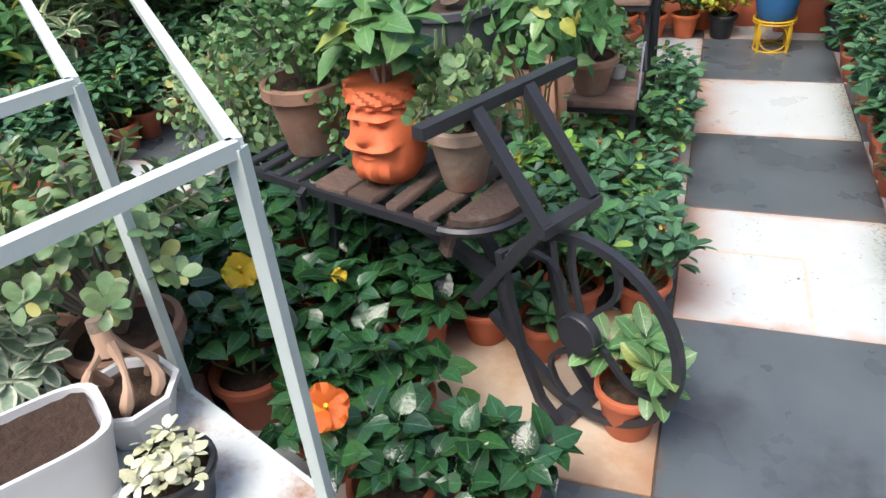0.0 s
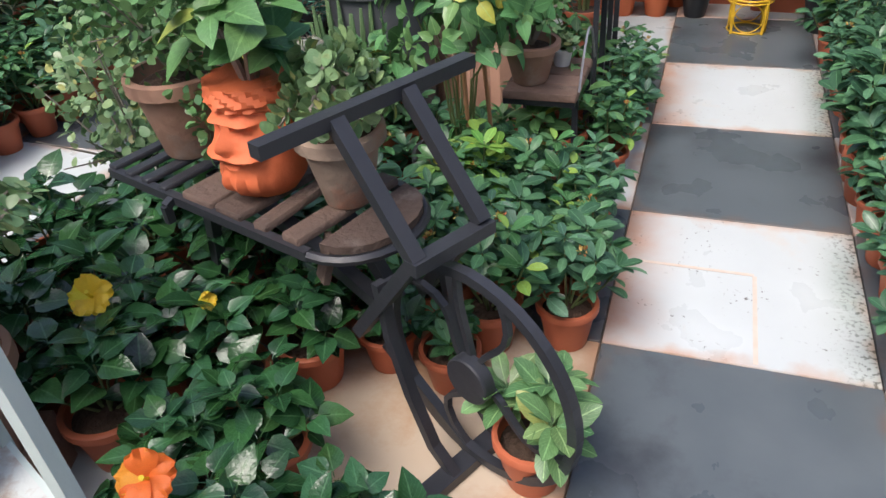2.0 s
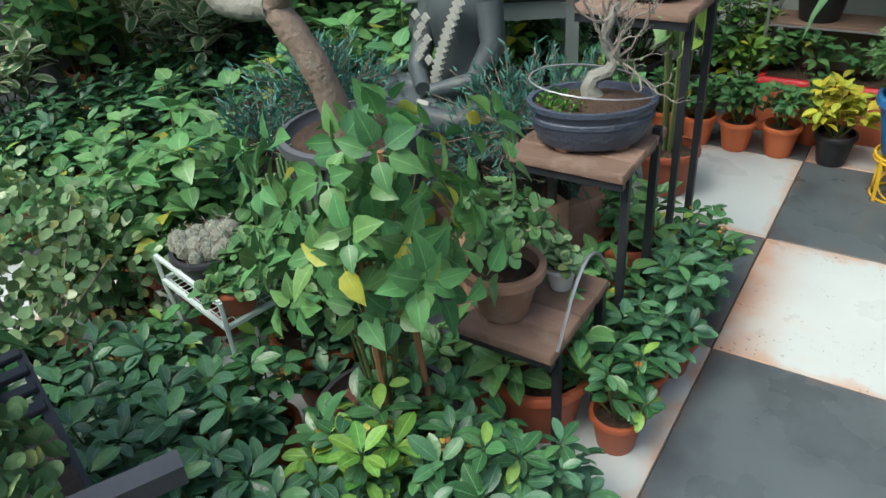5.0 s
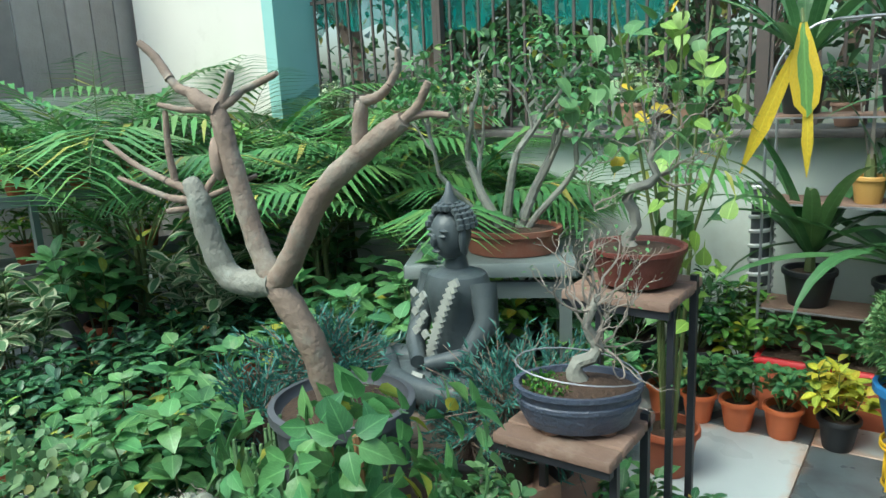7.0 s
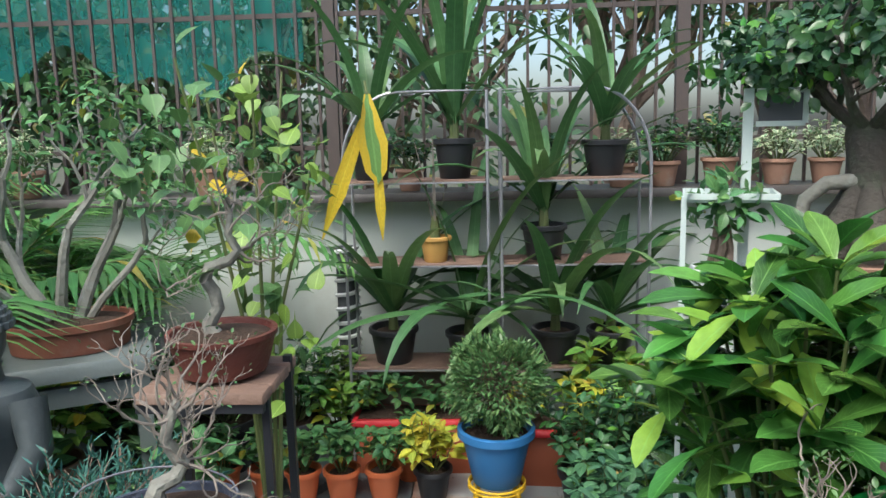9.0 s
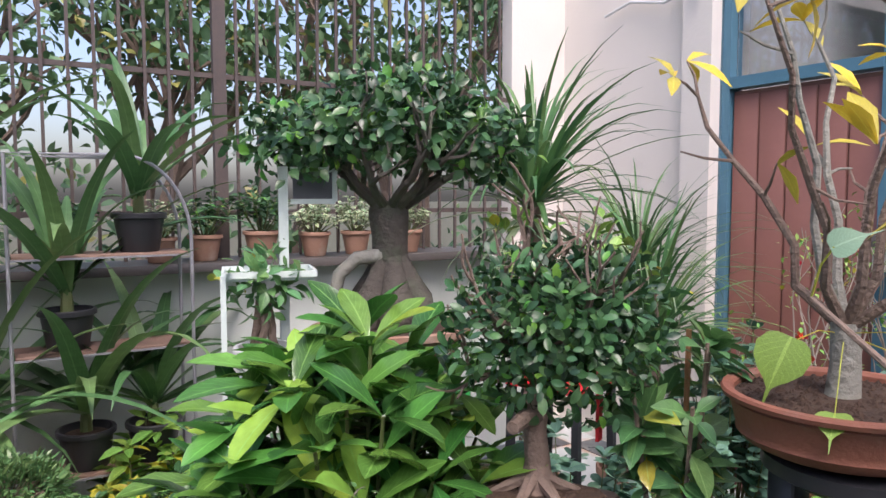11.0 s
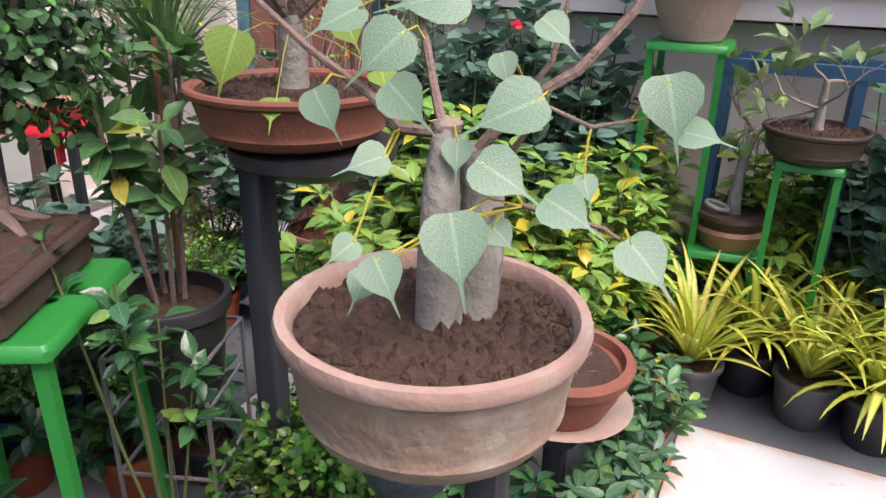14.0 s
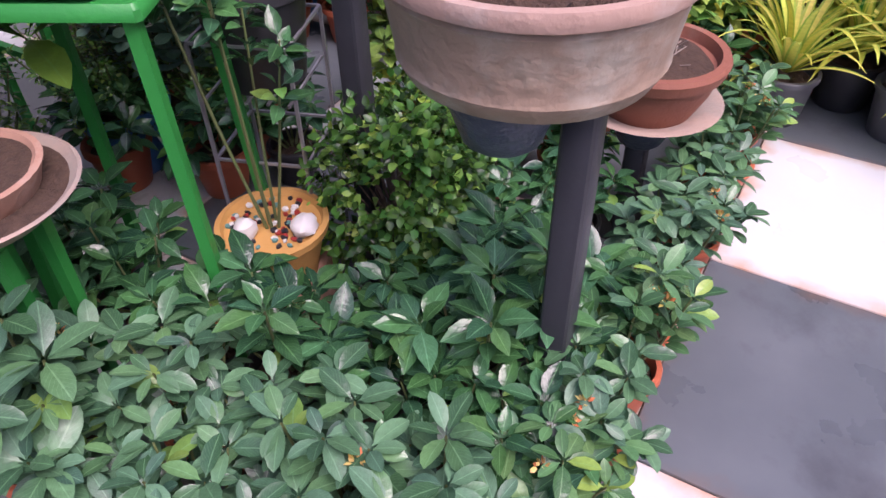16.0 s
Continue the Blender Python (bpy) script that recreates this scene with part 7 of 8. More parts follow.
# white stand with a small bonsai in a white pot
e = thing("white_stand", "white-painted metal corner stand with small trays", "plant stand", at=(0.97, 1.88, 0), turn=-15)
part("post", Mesh().bar((0.05, 0.06, 0), (0.05, 0.06, 1.56), 0.032, 0.025), WHITE_STEEL, e)
for z in (0.97, 1.28):
    for p, q in (((-0.11, -0.09), (0.12, -0.09)), ((-0.11, 0.09), (0.12, 0.09)), ((-0.11, -0.09), (-0.11, 0.09)), ((0.12, -0.09), (0.12, 0.09))):
        part("tray_rail", Mesh().bar((*p, z), (*q, z), 0.008, 0.016), WHITE_STEEL, e)
    part("tray", Mesh().box((0.005, 0, z - 0.012), (0.22, 0.17, 0.008)), WHITE_STEEL, e)
part("post", Mesh().bar((-0.11, -0.09, 0), (-0.11, -0.09, 1.28), 0.014), WHITE_STEEL, e)
part("panel", Mesh().box((0.13, 0.052, 1.508), (0.108, 0.006, 0.075)), GREY_PLASTIC, e, "dark grey panel in a white frame")
for x0, x1, z0, z1 in ((0.07, 0.19, 1.465, 1.552),):
    part("frame_bar", Mesh().bar((x0, 0.05, z0), (x1, 0.05, z0), 0.014), WHITE_STEEL, e)
    part("frame_bar", Mesh().bar((x0, 0.05, z1), (x1, 0.05, z1), 0.014), WHITE_STEEL, e)
    part("frame_bar", Mesh().bar((x1, 0.05, z0), (x1, 0.05, z1), 0.014), WHITE_STEEL, e)
R.seed(241)
e = thing("bonsai", "small leafy bonsai in a pale green-white pot", "bonsai", at=(0.955, 1.86, 0.966))
add_pot(e, 0.075, 0.12, WHITE_PLASTIC, foot=0.8)
tk = Mesh()
for k in range(5):
    a = k * 1.26
    tk.tube([(0.035 * math.cos(a), 0.035 * math.sin(a), 0.10), (0.02 * math.cos(a + 0.8), 0.02 * math.sin(a + 0.8), 0.17), (0.008 * math.cos(a), 0.008 * math.sin(a), 0.25)], [0.009, 0.012, 0.012], 7)
part("trunk", tk, BARK, e)
lv = Mesh()
cloud(lv, (0, 0, 0.29), (0.13, 0.12, 0.09), 130, 0.05, T_OVATE, shell=0.3)
part("foliage", lv, LF_MID, e)

# bright glossy shrub close to the walk
R.seed(242)
e = thing("glossy_shrub", "tall shrub with long glossy bright green leaves", "potted plant", at=(0.98, 1.36, 0))
add_pot(e, 0.13, 0.24, BLACK_PLASTIC)
lv, st = Mesh(), Mesh()
for k in range(32):
    a = k * 2.4
    q = math.sqrt((k + 0.5) / 32)
    top = Vector((0.29 * q * math.cos(a), 0.29 * q * math.sin(a), 1.15 - 0.20 * q * q + rnd(-0.06, 0.06)))
    st.tube([Vector((0.02 * math.cos(a), 0.02 * math.sin(a), 0.2)), Vector((top.x * 0.6, top.y * 0.6, 0.7)), top], [0.007, 0.005, 0.004], 5, False)
    for f in (1.0, 0.93, 0.85, 0.74):
        p = Vector((top.x * (0.5 + 0.5 * f), top.y * (0.5 + 0.5 * f), top.z * f))
        whorl(lv, p, Vector((top.x * 0.8, top.y * 0.8, 1.3)), 6 if f == 1 else 4, 0.165, T_GLOSSY, 0.6, 1.1)
part("stem", st, STEM, e)
part("foliage", lv, leaf_mat("bright_glossy_leaf", (0.028, 0.105, 0.022), (0.115, 0.28, 0.05), 0.24, rib=0.35, old=(0.24, 0.42, 0.06), oldpart=0.1), e)

# dark bush bonsai in a brown tray on a green stool
e = leg_stand("plant_stool", "bright green steel stool with splayed legs", (1.13, 0.965, 0), 0.165, 0.85, GREEN_STEEL, turn=28, spread_k=1.25, stretch=False)
R.seed(243)
e = thing("bonsai", "crooked bonsai with dark crown in a brown rectangular tray", "bonsai", at=(1.13, 0.965, 0.85), turn=28)
part("tray", Mesh().box((0, 0, 0.038), (0.32, 0.21, 0.060), None, 0.012).box((0, 0, 0.072), (0.35, 0.24, 0.016), None, 0.012), BROWN_CERAMIC, e)
part("soil", Mesh().box((0, 0, 0.083), (0.31, 0.20, 0.008), None, 0.02), SOIL, e)
tk, tips = Mesh(), []
tk.tube([(0.09, 0.02, 0.08), (0.10, 0.02, 0.14), (0.085, 0.02, 0.20), (0.10, 0.02, 0.24), (0.13, 0.03, 0.30), (0.14, 0.03, 0.40)], [0.034, 0.024, 0.022, 0.02, 0.018, 0.013], 9)
tk.tube([(0.095, 0.02, 0.22), (0.04, 0.02, 0.235), (-0.01, 0.02, 0.23)], [0.018, 0.015, 0.012], 8)
for k in range(6):
    a = k * 1.05
    part("root", Mesh().tube([(0.09, 0.02, 0.12), (0.09 + 0.05 * math.cos(a), 0.02 + 0.05 * math.sin(a), 0.095), (0.09 + 0.09 * math.cos(a), 0.02 + 0.08 * math.sin(a), 0.084)], [0.014, 0.011, 0.006], 6), BARK, e)
tw = Mesh()
for k in range(12):
    branchy(tw, (0.135, 0.03, rnd(0.28, 0.4)), sph(0.5), 0.14, 0.008, 2, tips, 0.3, 2, 0.75, 0.1, 5)
part("trunk", tk, BARK, e)
tagged(part("twig", tw, BARK, e), kind="stuff")
lv = Mesh()
cloud(lv, (0.15, 0.0, 0.39), (0.22, 0.21, 0.17), 3000, 0.030, T_ELLIP, shell=0.3, width=1.1)
part("foliage", lv, LF_FICUS, e)
part("ribbon", Mesh().box((0.15, -0.08, 0.24), (0.022, 0.006, 0.12)), RED_STEEL, e, "hanging red ribbon")

leg_stand("plant_stool", "black steel stool with a bright red seat", (1.84, 1.70, 0), 0.13, 0.93, BLACK_STEEL, RED_STEEL, turn=20, spread_k=1.15)
R.seed(244)
e = thing("bonsai", "thin-stemmed bonsai with drooping yellow-green leaves in clay", "bonsai", at=(1.84, 1.70, 0.93))
part("pot", Mesh().lathe([(0.09, 0), (0.10, 0.004), (0.125, 0.05), (0.135, 0.052), (0.135, 0.065), (0.12, 0.066), (0.115, 0.055), (0, 0.053)], 28), CLAY, e)
bonsai_twigs(e, None, [(0, 0, 0.05), (0.01, 0, 0.12), (-0.01, 0, 0.2), (0.0, 0, 0.28)], [0.022, 0.016, 0.014, 0.01], 2, 0.14, LF_LIME, 0.07, 3, branches=6, gnarl=0.3, r0=0.006)

# ponytail palms by the pillar
def ponytail(seed, at, h, n, length, width, trunk_r, dead=14):
    R.seed(seed)
    e = thing("ponytail_palm", "tall grassy-leaved dracaena with dry hanging leaves", "palm", at=at)
    add_pot(e, 0.16, 0.26, CLAY)
    part("trunk", Mesh().tube([(0, 0, 0.2), (0.01, 0, h * 0.5), (0, 0, h)], [trunk_r * 1.4, trunk_r, trunk_r], 8), BARK, e)
    lv, dd = Mesh(), Mesh()
    for k in range(n):
        az = k * 2.4
        blade(lv, (0.02 * math.cos(az), 0.02 * math.sin(az), h - 0.06 * R.random()), az, length * rnd(0.6, 1.1), width, rnd(0.2, 1.5), rnd(0.7, 2.0), 7)
    for k in range(dead):
        az = k * 2.4
        blade(dd, (0.03 * math.cos(az), 0.03 * math.sin(az), h - 0.08), az, length * rnd(0.5, 0.8), width * 1.2, rnd(-0.5, 0.1), 1.3, 5)
    part("leaf", lv, LF_STRAP, e)
    part("dry_leaf", dd, LF_STRAP_PALE, e)
    return e


ponytail(250, (2.28, 2.42, 0), 1.48, 110, 0.78, 0.030, 0.04)
ponytail(251, (2.78, 2.30, 0), 1.15, 120, 0.68, 0.014, 0.03, 6)
ponytail(252, (2.50, 1.95, 0), 0.95, 110, 0.62, 0.02, 0.03, 4)

# ground plants behind the stools
low = bush(255, "low dense bright green box bush", LF_BOX, T_OVATE, 0.26, 0.20, 36, 0.024, pot=TERRA, pot_r=0.10, pot_h=0.16, tiers=5)
spread(low, [(1.75, 1.35, 0, 1.0, 0), (2.0, 1.65, 0, 1.2, 60), (1.6, 1.75, 0, 1.1, 120), (2.25, 1.75, 0, 1.1, 200), (2.35, 0.95, 0, 1.0, 20), (2.95, 0.55, 0, 1.1, 10), (3.05, 0.15, 0, 1.0, 80), (1.15, 1.7, 0, 1.1, 80), (1.2, 2.15, 0, 1.0, 10)], "low box bushes")
mid = bush(256, "broad leafy yellow-green climber in a terracotta pot", LF_LIME, T_OVATE, 0.72, 0.24, 26, 0.085, pot=TERRA, pot_r=0.11, pot_h=0.18, tiers=5)
spread(mid, [(2.32, 0.62, 0, 1.0, 0), (2.55, 0.85, 0, 1.05, 90), (2.72, 0.36, 0, 0.9, 200), (2.02, 0.86, 0, 0.85, 30), (2.45, 0.45, 0, 0.9, 250), (3.22, -0.12, 0, 0.9, 60), (3.24, 0.36, 0, 0.95, 160), (3.25, -0.36, 0, 0.8, 300)], "climbers before the window wall")
dk = bush(257, "dense blue-green shrub before the window wall", LF_BLUISH, T_ROUND, 0.85, 0.28, 44, 0.06, pot=TERRA, pot_r=0.13, pot_h=0.22, tiers=5)
spread(dk, [(3.12, 0.62, 0, 1.22, 0), (3.12, 1.05, 0, 1.22, 100), (2.9, 0.80, 0, 1.12, 20), (2.75, 0.98, 0, 1.0, 300), (2.75, 1.75, 0, 0.95, 60), (1.72, 1.50, 0, 0.82, 10), (3.15, -0.55, 0, 1.05, 200), (3.2, -0.95, 0, 1.0, 30)], "dark shrubs before the window wall")
R.seed(258)
e = thing("thorn_bush", "thin thorny bush with small red flowers", "shrub", at=(2.95, 1.45, 0))
add_pot(e, 0.13, 0.22, TERRA)
tw, tips, lv, fl = Mesh(), [], Mesh(), Mesh()
for k in range(12):
    branchy(tw, (0, 0, 0.2), sph(1.0), 0.52, 0.008, 3, tips, 0.2, 2, 0.7, 0.18, 5)
for p, d in tips:
    for _ in range(7):
        lv.leaf(T_OVATE, p + sph() * 0.05, sph(), (0, 0, 1), rnd(0.018, 0.03))
for p, d in tips[::5]:
    for _ in range(6):
        fl.leaf(T_ROUND, p, sph(0.4), sph(), 0.02, 1.3)
part("branch", tw, TWIG, e)
part("foliage", lv, LF_LIME, e)
tagged(part("flower", fl, PETAL_R, e), kind="stuff")


# ---- bowls on black posts ----
def post_stand(at, h, r, off=(0.0, 0.0), drop=0.085, cup=None):
    e = thing("post_stand", "black square steel post with a funnel-shaped cup", "plant stand", "black post stands", at=at)
    ox, oy = off
    part("post", Mesh().box((ox, oy, (h - 0.006) / 2), (0.05, 0.05, h - 0.006), None, 0.004), BLACK_STEEL, e)
    part("top_plate", Mesh().box((ox / 2, oy / 2, h - 0.003), (0.07 + abs(ox), 0.07 + abs(oy), 0.006)), BLACK_STEEL, e)
    part("cup", Mesh().lathe([(0, h - drop), (r * 0.6, h - drop), (r * 0.72, h - drop + 0.008), (r, h - 0.03), (r, h - 0.007), (0, h - 0.007)], 28, c=(-ox * 0.4, -oy * 0.4, 0)), cup or BLUE_CERAMIC, e, "black drip dish" if cup else "dark blue-grey drip cup")
    part("base_plate", Mesh().box((ox, oy, 0.006), (0.14, 0.14, 0.012), None, 0.003), BLACK_STEEL, e)
    return e


def clay_bowl(e, r, h, material, rim_mat, soil, foot=0.6, sides=48):
    part("bowl", Mesh().lathe([(r * foot * 0.9, 0), (r * foot, 0.004), (r * 0.80, h * 0.12), (r * 0.855, h * 0.24), (r * 0.868, h * 0.27), (r * 0.862, h * 0.30), (r * 0.87, h * 0.38), (r * 0.92, h * 0.75), (r * 0.94, h * 0.80), (r * 0.925, h * 0.84)], sides, wob=0.004), material, e)
    part("rim", Mesh().lathe([(r * 0.92, h * 0.83), (r * 0.985, h * 0.87), (r, h * 0.95), (r * 0.985, h), (r * 0.92, h), (r * 0.885, h * 0.94), (r * 0.88, h * 0.82)], sides, wob=0.004), rim_mat, e)
    part("soil", Mesh().lathe([(r * 0.89, h * 0.85), (r * 0.6, h * 0.89), (r * 0.2, h * 0.93), (0, h * 0.94)], sides, wob=0.03), soil, e)
    m = Mesh()
    for k in range(420):
        a, q = rnd(0, 6.28), r * 0.86 * math.sqrt(rnd(0.05, 1))
        m.blob((q * math.cos(a), q * math.sin(a), h * (0.935 - 0.08 * q / r)), rnd(0.003, 0.011) if R.random() < 0.85 else rnd(0.010, 0.018), k, 0.5, 5)
    tagged(part("loose_soil", m, soil, e), kind="stuff")
    return h * 0.92


def big_leaf(e, base, tip_dir, length, material=None, stalk_from=None, up=(0, 0, 1), name="leaf"):
    m = Mesh()
    m.leaf(T_HEART, base, tip_dir, up, length, 1.0)
    ob = part(name, m, material or LF_PEEPAL, e)
    if stalk_from is not None:
        a, b = Vector(stalk_from), Vector(base)
        mid = (a + b) / 2 + Vector((0, 0, 0.012))
        part("leaf_stalk", Mesh().tube([a, mid, b + Vector(tip_dir).normalized() * length * 0.1], 0.0016, 4, False), LF_YGREEN, ob)
    return ob


P1 = (1.219, 0.216)
post_stand((*P1, 0), 0.809, 0.078, (0.040, -0.068), 0.10)
R.seed(300)
e = thing("peepal_bonsai", "twin-trunked peepal bonsai in a wide weathered clay bowl", "bonsai", at=(*P1, 0.809))
zs = clay_bowl(e, 0.196, 0.163, BOWL_CLAY, RIM_CLAY, SOIL, foot=0.66)
o = Vector((*P1, 0.809))


def L3(x, y, z):
    return Vector((x, y, z)) - o


tk = Mesh()
tk.tube([L3(1.206, 0.203, 0.932), L3(1.218, 0.211, 1.048), L3(1.240, 0.220, 1.126), L3(1.261, 0.224, 1.188)], [0.031, 0.026, 0.022, 0.016], 12)
tk.tube([L3(1.249, 0.186, 0.919), L3(1.274, 0.182, 1.032), L3(1.293, 0.188, 1.100), L3(1.296, 0.206, 1.152)], [0.036, 0.031, 0.027, 0.020], 12)
part("trunk", tk, PALE_BARK, e)
for c in ((1.261, 0.224, 1.188), (1.296, 0.206, 1.152)):
    part("cut_end", Mesh().blob(L3(*c), (0.019, 0.019, 0.011), 3, 0.3, 10), TAN_BARK, e)
joints = []
for pts, r in (([L3(1.29, 0.20, 1.15), L3(1.32, 0.16, 1.21), L3(1.36, 0.10, 1.25), L3(1.41, 0.05, 1.32), L3(1.43, 0.03, 1.38), L3(1.47, 0.00, 1.45)], 0.0085),
               ([L3(1.32, 0.16, 1.21), L3(1.35, 0.13, 1.26), L3(1.38, 0.12, 1.35)], 0.0050),
               ([L3(1.26, 0.23, 1.19), L3(1.30, 0.26, 1.22), L3(1.34, 0.30, 1.30), L3(1.37, 0.31, 1.39), L3(1.41, 0.30, 1.48)], 0.0070),
               ([L3(1.26, 0.22, 1.18), L3(1.25, 0.28, 1.18), L3(1.28, 0.34, 1.21), L3(1.29, 0.44, 1.26), L3(1.31, 0.57, 1.34)], 0.0080),
               ([L3(1.30, 0.19, 1.11), L3(1.28, 0.11, 1.22), L3(1.29, 0.06, 1.20), L3(1.30, 0.02, 1.21)], 0.0040),
               ([L3(1.29, 0.18, 1.08), L3(1.22, 0.11, 1.12), L3(1.22, 0.02, 1.11), L3(1.22, -0.00, 1.10)], 0.0040)):
    joints += [p.lerp(q, f) for p, q in zip(pts[:-1], pts[1:]) for f in (0.0, 0.33, 0.66, 1.0)]
    part("branch", Mesh().tube(pts, [r * (1 - 0.5 * i / (len(pts) - 1)) for i in range(len(pts))], 7), BARK, e)
joints += [L3(1.26, 0.22, 1.19), L3(1.30, 0.21, 1.15)]
LOW_LEAVES = (((1.16, 0.17, 1.12), (1.11, 0.13, 1.04)),
              ((1.10, 0.23, 1.08), (1.08, 0.19, 1.03)),
              ((1.12, 0.25, 1.05), (1.08, 0.25, 1.02)),
              ((1.27, 0.11, 1.23), (1.21, 0.19, 1.20)),
              ((1.20, 0.08, 1.14), (1.18, 0.01, 1.12)),
              ((1.20, -0.01, 1.11), (1.17, -0.07, 1.07)),
              ((1.20, 0.16, 1.17), (1.19, 0.08, 1.14)),
              ((1.22, 0.28, 1.24), (1.21, 0.22, 1.19)),
              ((1.24, 0.20, 1.18), (1.21, 0.19, 1.14)),
              ((1.20, 0.27, 1.16), (1.15, 0.31, 1.15)),
              ((1.27, 0.06, 1.15), (1.25, 0.04, 1.12)),
              ((1.20, 0.14, 1.10), (1.18, 0.10, 1.08)),
              ((1.13, 0.27, 1.08), (1.09, 0.29, 1.06)))
HIGH_LEAVES = (((1.23, 0.39, 1.22), (1.22, 0.35, 1.16)),
              ((1.30, 0.30, 1.29), (1.24, 0.35, 1.23)),
              ((1.35, 0.39, 1.31), (1.29, 0.45, 1.28)),
              ((1.37, 0.25, 1.33), (1.30, 0.34, 1.32)),
              ((1.39, 0.29, 1.49), (1.40, 0.24, 1.43)),
              ((1.40, 0.30, 1.48), (1.36, 0.33, 1.50)),
              ((1.41, 0.26, 1.43), (1.36, 0.31, 1.36)),
              ((1.38, 0.44, 1.44), (1.39, 0.38, 1.37)),
              ((1.30, 0.54, 1.41), (1.32, 0.49, 1.44)),
              ((1.32, -0.01, 1.26), (1.28, -0.04, 1.18)),
              ((1.31, 0.18, 1.27), (1.29, 0.16, 1.23)),
              ((1.33, 0.14, 1.31), (1.32, 0.09, 1.28)),
              ((1.32, -0.03, 1.20), (1.31, -0.09, 1.20)))
for b, tip in LOW_LEAVES + HIGH_LEAVES:
    b, d = L3(*b), L3(*tip) - L3(*b)
    src = min(joints, key=lambda q: (q - b).length)
    big_leaf(e, b, d, d.length / 1.12, None, src, up=Vector((-0.75, -0.35, 0.45)) + sph() * 0.25)

P2 = (1.539, 0.653)
post_stand((*P2, 0), 1.064, 0.150, (-0.034, 0.067), 0.06, BLACK_PLASTIC)
R.seed(301)
e = thing("plumeria_bonsai", "many-branched bonsai with yellowing leaves in a terracotta bowl", "bonsai")
e.matrix_basis = scaled(*P2, 1.064, 0.640, 0)
clay_bowl(e, 0.29, 0.15, BROWN_TERRA, BROWN_TERRA, SOIL, foot=0.7)
tk, tips = Mesh(), []
tk.tube([(0, 0, 0.12), (0.01, 0, 0.22), (0, 0.0, 0.33)], [0.045, 0.038, 0.035], 12)
part("trunk", tk, PALE_BARK, e)
for a, s, h in ((0.2, 0.34, 0.62), (0.9, 0.2, 0.75), (1.9, 0.40, 0.6), (2.6, 0.2, 0.78), (3.3, 0.42, 0.7), (4.1, 0.25, 0.7), (4.8, 0.44, 0.62), (5.4, 0.22, 0.8)):
    c, q = math.cos(a), math.sin(a)
    pts = [Vector((0, 0, 0.31)), Vector((c * s * 0.30, q * s * 0.30, 0.33 + h * 0.14))]
    for f in (0.32, 0.5, 0.68, 0.85, 1.0):
        pts.append(Vector((c * s * f, q * s * f, 0.33 + h * f)) + sph() * 0.022)
    bark = PALE_BARK if R.random() < 0.25 else BARK
    part("branch", Mesh().tube(pts, [0.017, 0.013, 0.011, 0.010, 0.008, 0.007, 0.005], 7), bark, e)
    for k in range(4):
        b = pts[-1 - k // 2 if k < 2 else R.randint(2, 5)]
        d = (Vector((c, q, 0.5)) * 0.4 + sph(0.5)).normalized()
        q2 = b + d * rnd(0.10, 0.20)
        part("twig", Mesh().tube([b, (b + q2) / 2 + sph() * 0.012, q2], [0.005, 0.004, 0.0025], 5), bark, e)
        if k == 3:
            continue
        for j in range(3 if q2.z > 0.75 else R.randint(0, 1)):
            m = Mesh()
            m.leaf(T_LANCE, q2, sph(0.5), Vector((0, 0, 1)) + sph() * 0.4, rnd(0.10, 0.15), 1.3)
            part("leaf", m, LF_YELLOW if R.random() < 0.55 else LF_YGREEN, e)
for b, d, ln in (((-0.16, 0.04, 0.30), (-0.5, 0.2, -1), 0.17), ((0.05, -0.25, 0.20), (-0.6, -0.4, -0.2), 0.10), ((-0.2, -0.1, 0.15), (-0.7, -0.3, -0.3), 0.10), ((-0.1, -0.24, 0.33), (-0.5, -0.5, -0.3), 0.10)):
    big_leaf(e, b, d, ln, LF_LIME, (0, 0, 0.3), up=(-0.8, -0.3, 0.4))

post_stand((1.96, 0.235, 0), 0.36, 0.075)
R.seed(302)
e = thing("clay_bowl", "carved terracotta bowl of bare soil on a pale saucer", "planter", at=(1.96, 0.235, 0.36))
part("saucer", Mesh().lathe([(0.09, 0), (0.10, 0.004), (0.165, 0.03), (0.172, 0.034), (0.165, 0.036), (0.1, 0.012), (0, 0.010)], 36), GREY_CLAY, e, "pale clay saucer")
m = Mesh().lathe([(0.10, 0.012), (0.105, 0.014), (0.135, 0.075), (0.145, 0.115), (0.158, 0.12), (0.165, 0.145), (0.160, 0.155), (0.142, 0.155), (0.135, 0.13), (0, 0.125)], 40)
part("bowl", m, BROWN_TERRA, e)
part("soil", Mesh().lathe([(0.136, 0.128), (0.08, 0.14), (0, 0.145)], 28, wob=0.04), SOIL, e)
st = Mesh()
for k in range(26):
    a, q = rnd(0, 6.28), rnd(0.0, 0.10)
    st.tube([(q * math.cos(a), q * math.sin(a), 0.14), (q * math.cos(a) + rnd(-0.03, 0.03), q * math.sin(a) + rnd(-0.03, 0.03), rnd(0.15, 0.17))], 0.0015, 3)
tagged(part("dry_straw", st, TWIG, e), kind="stuff")

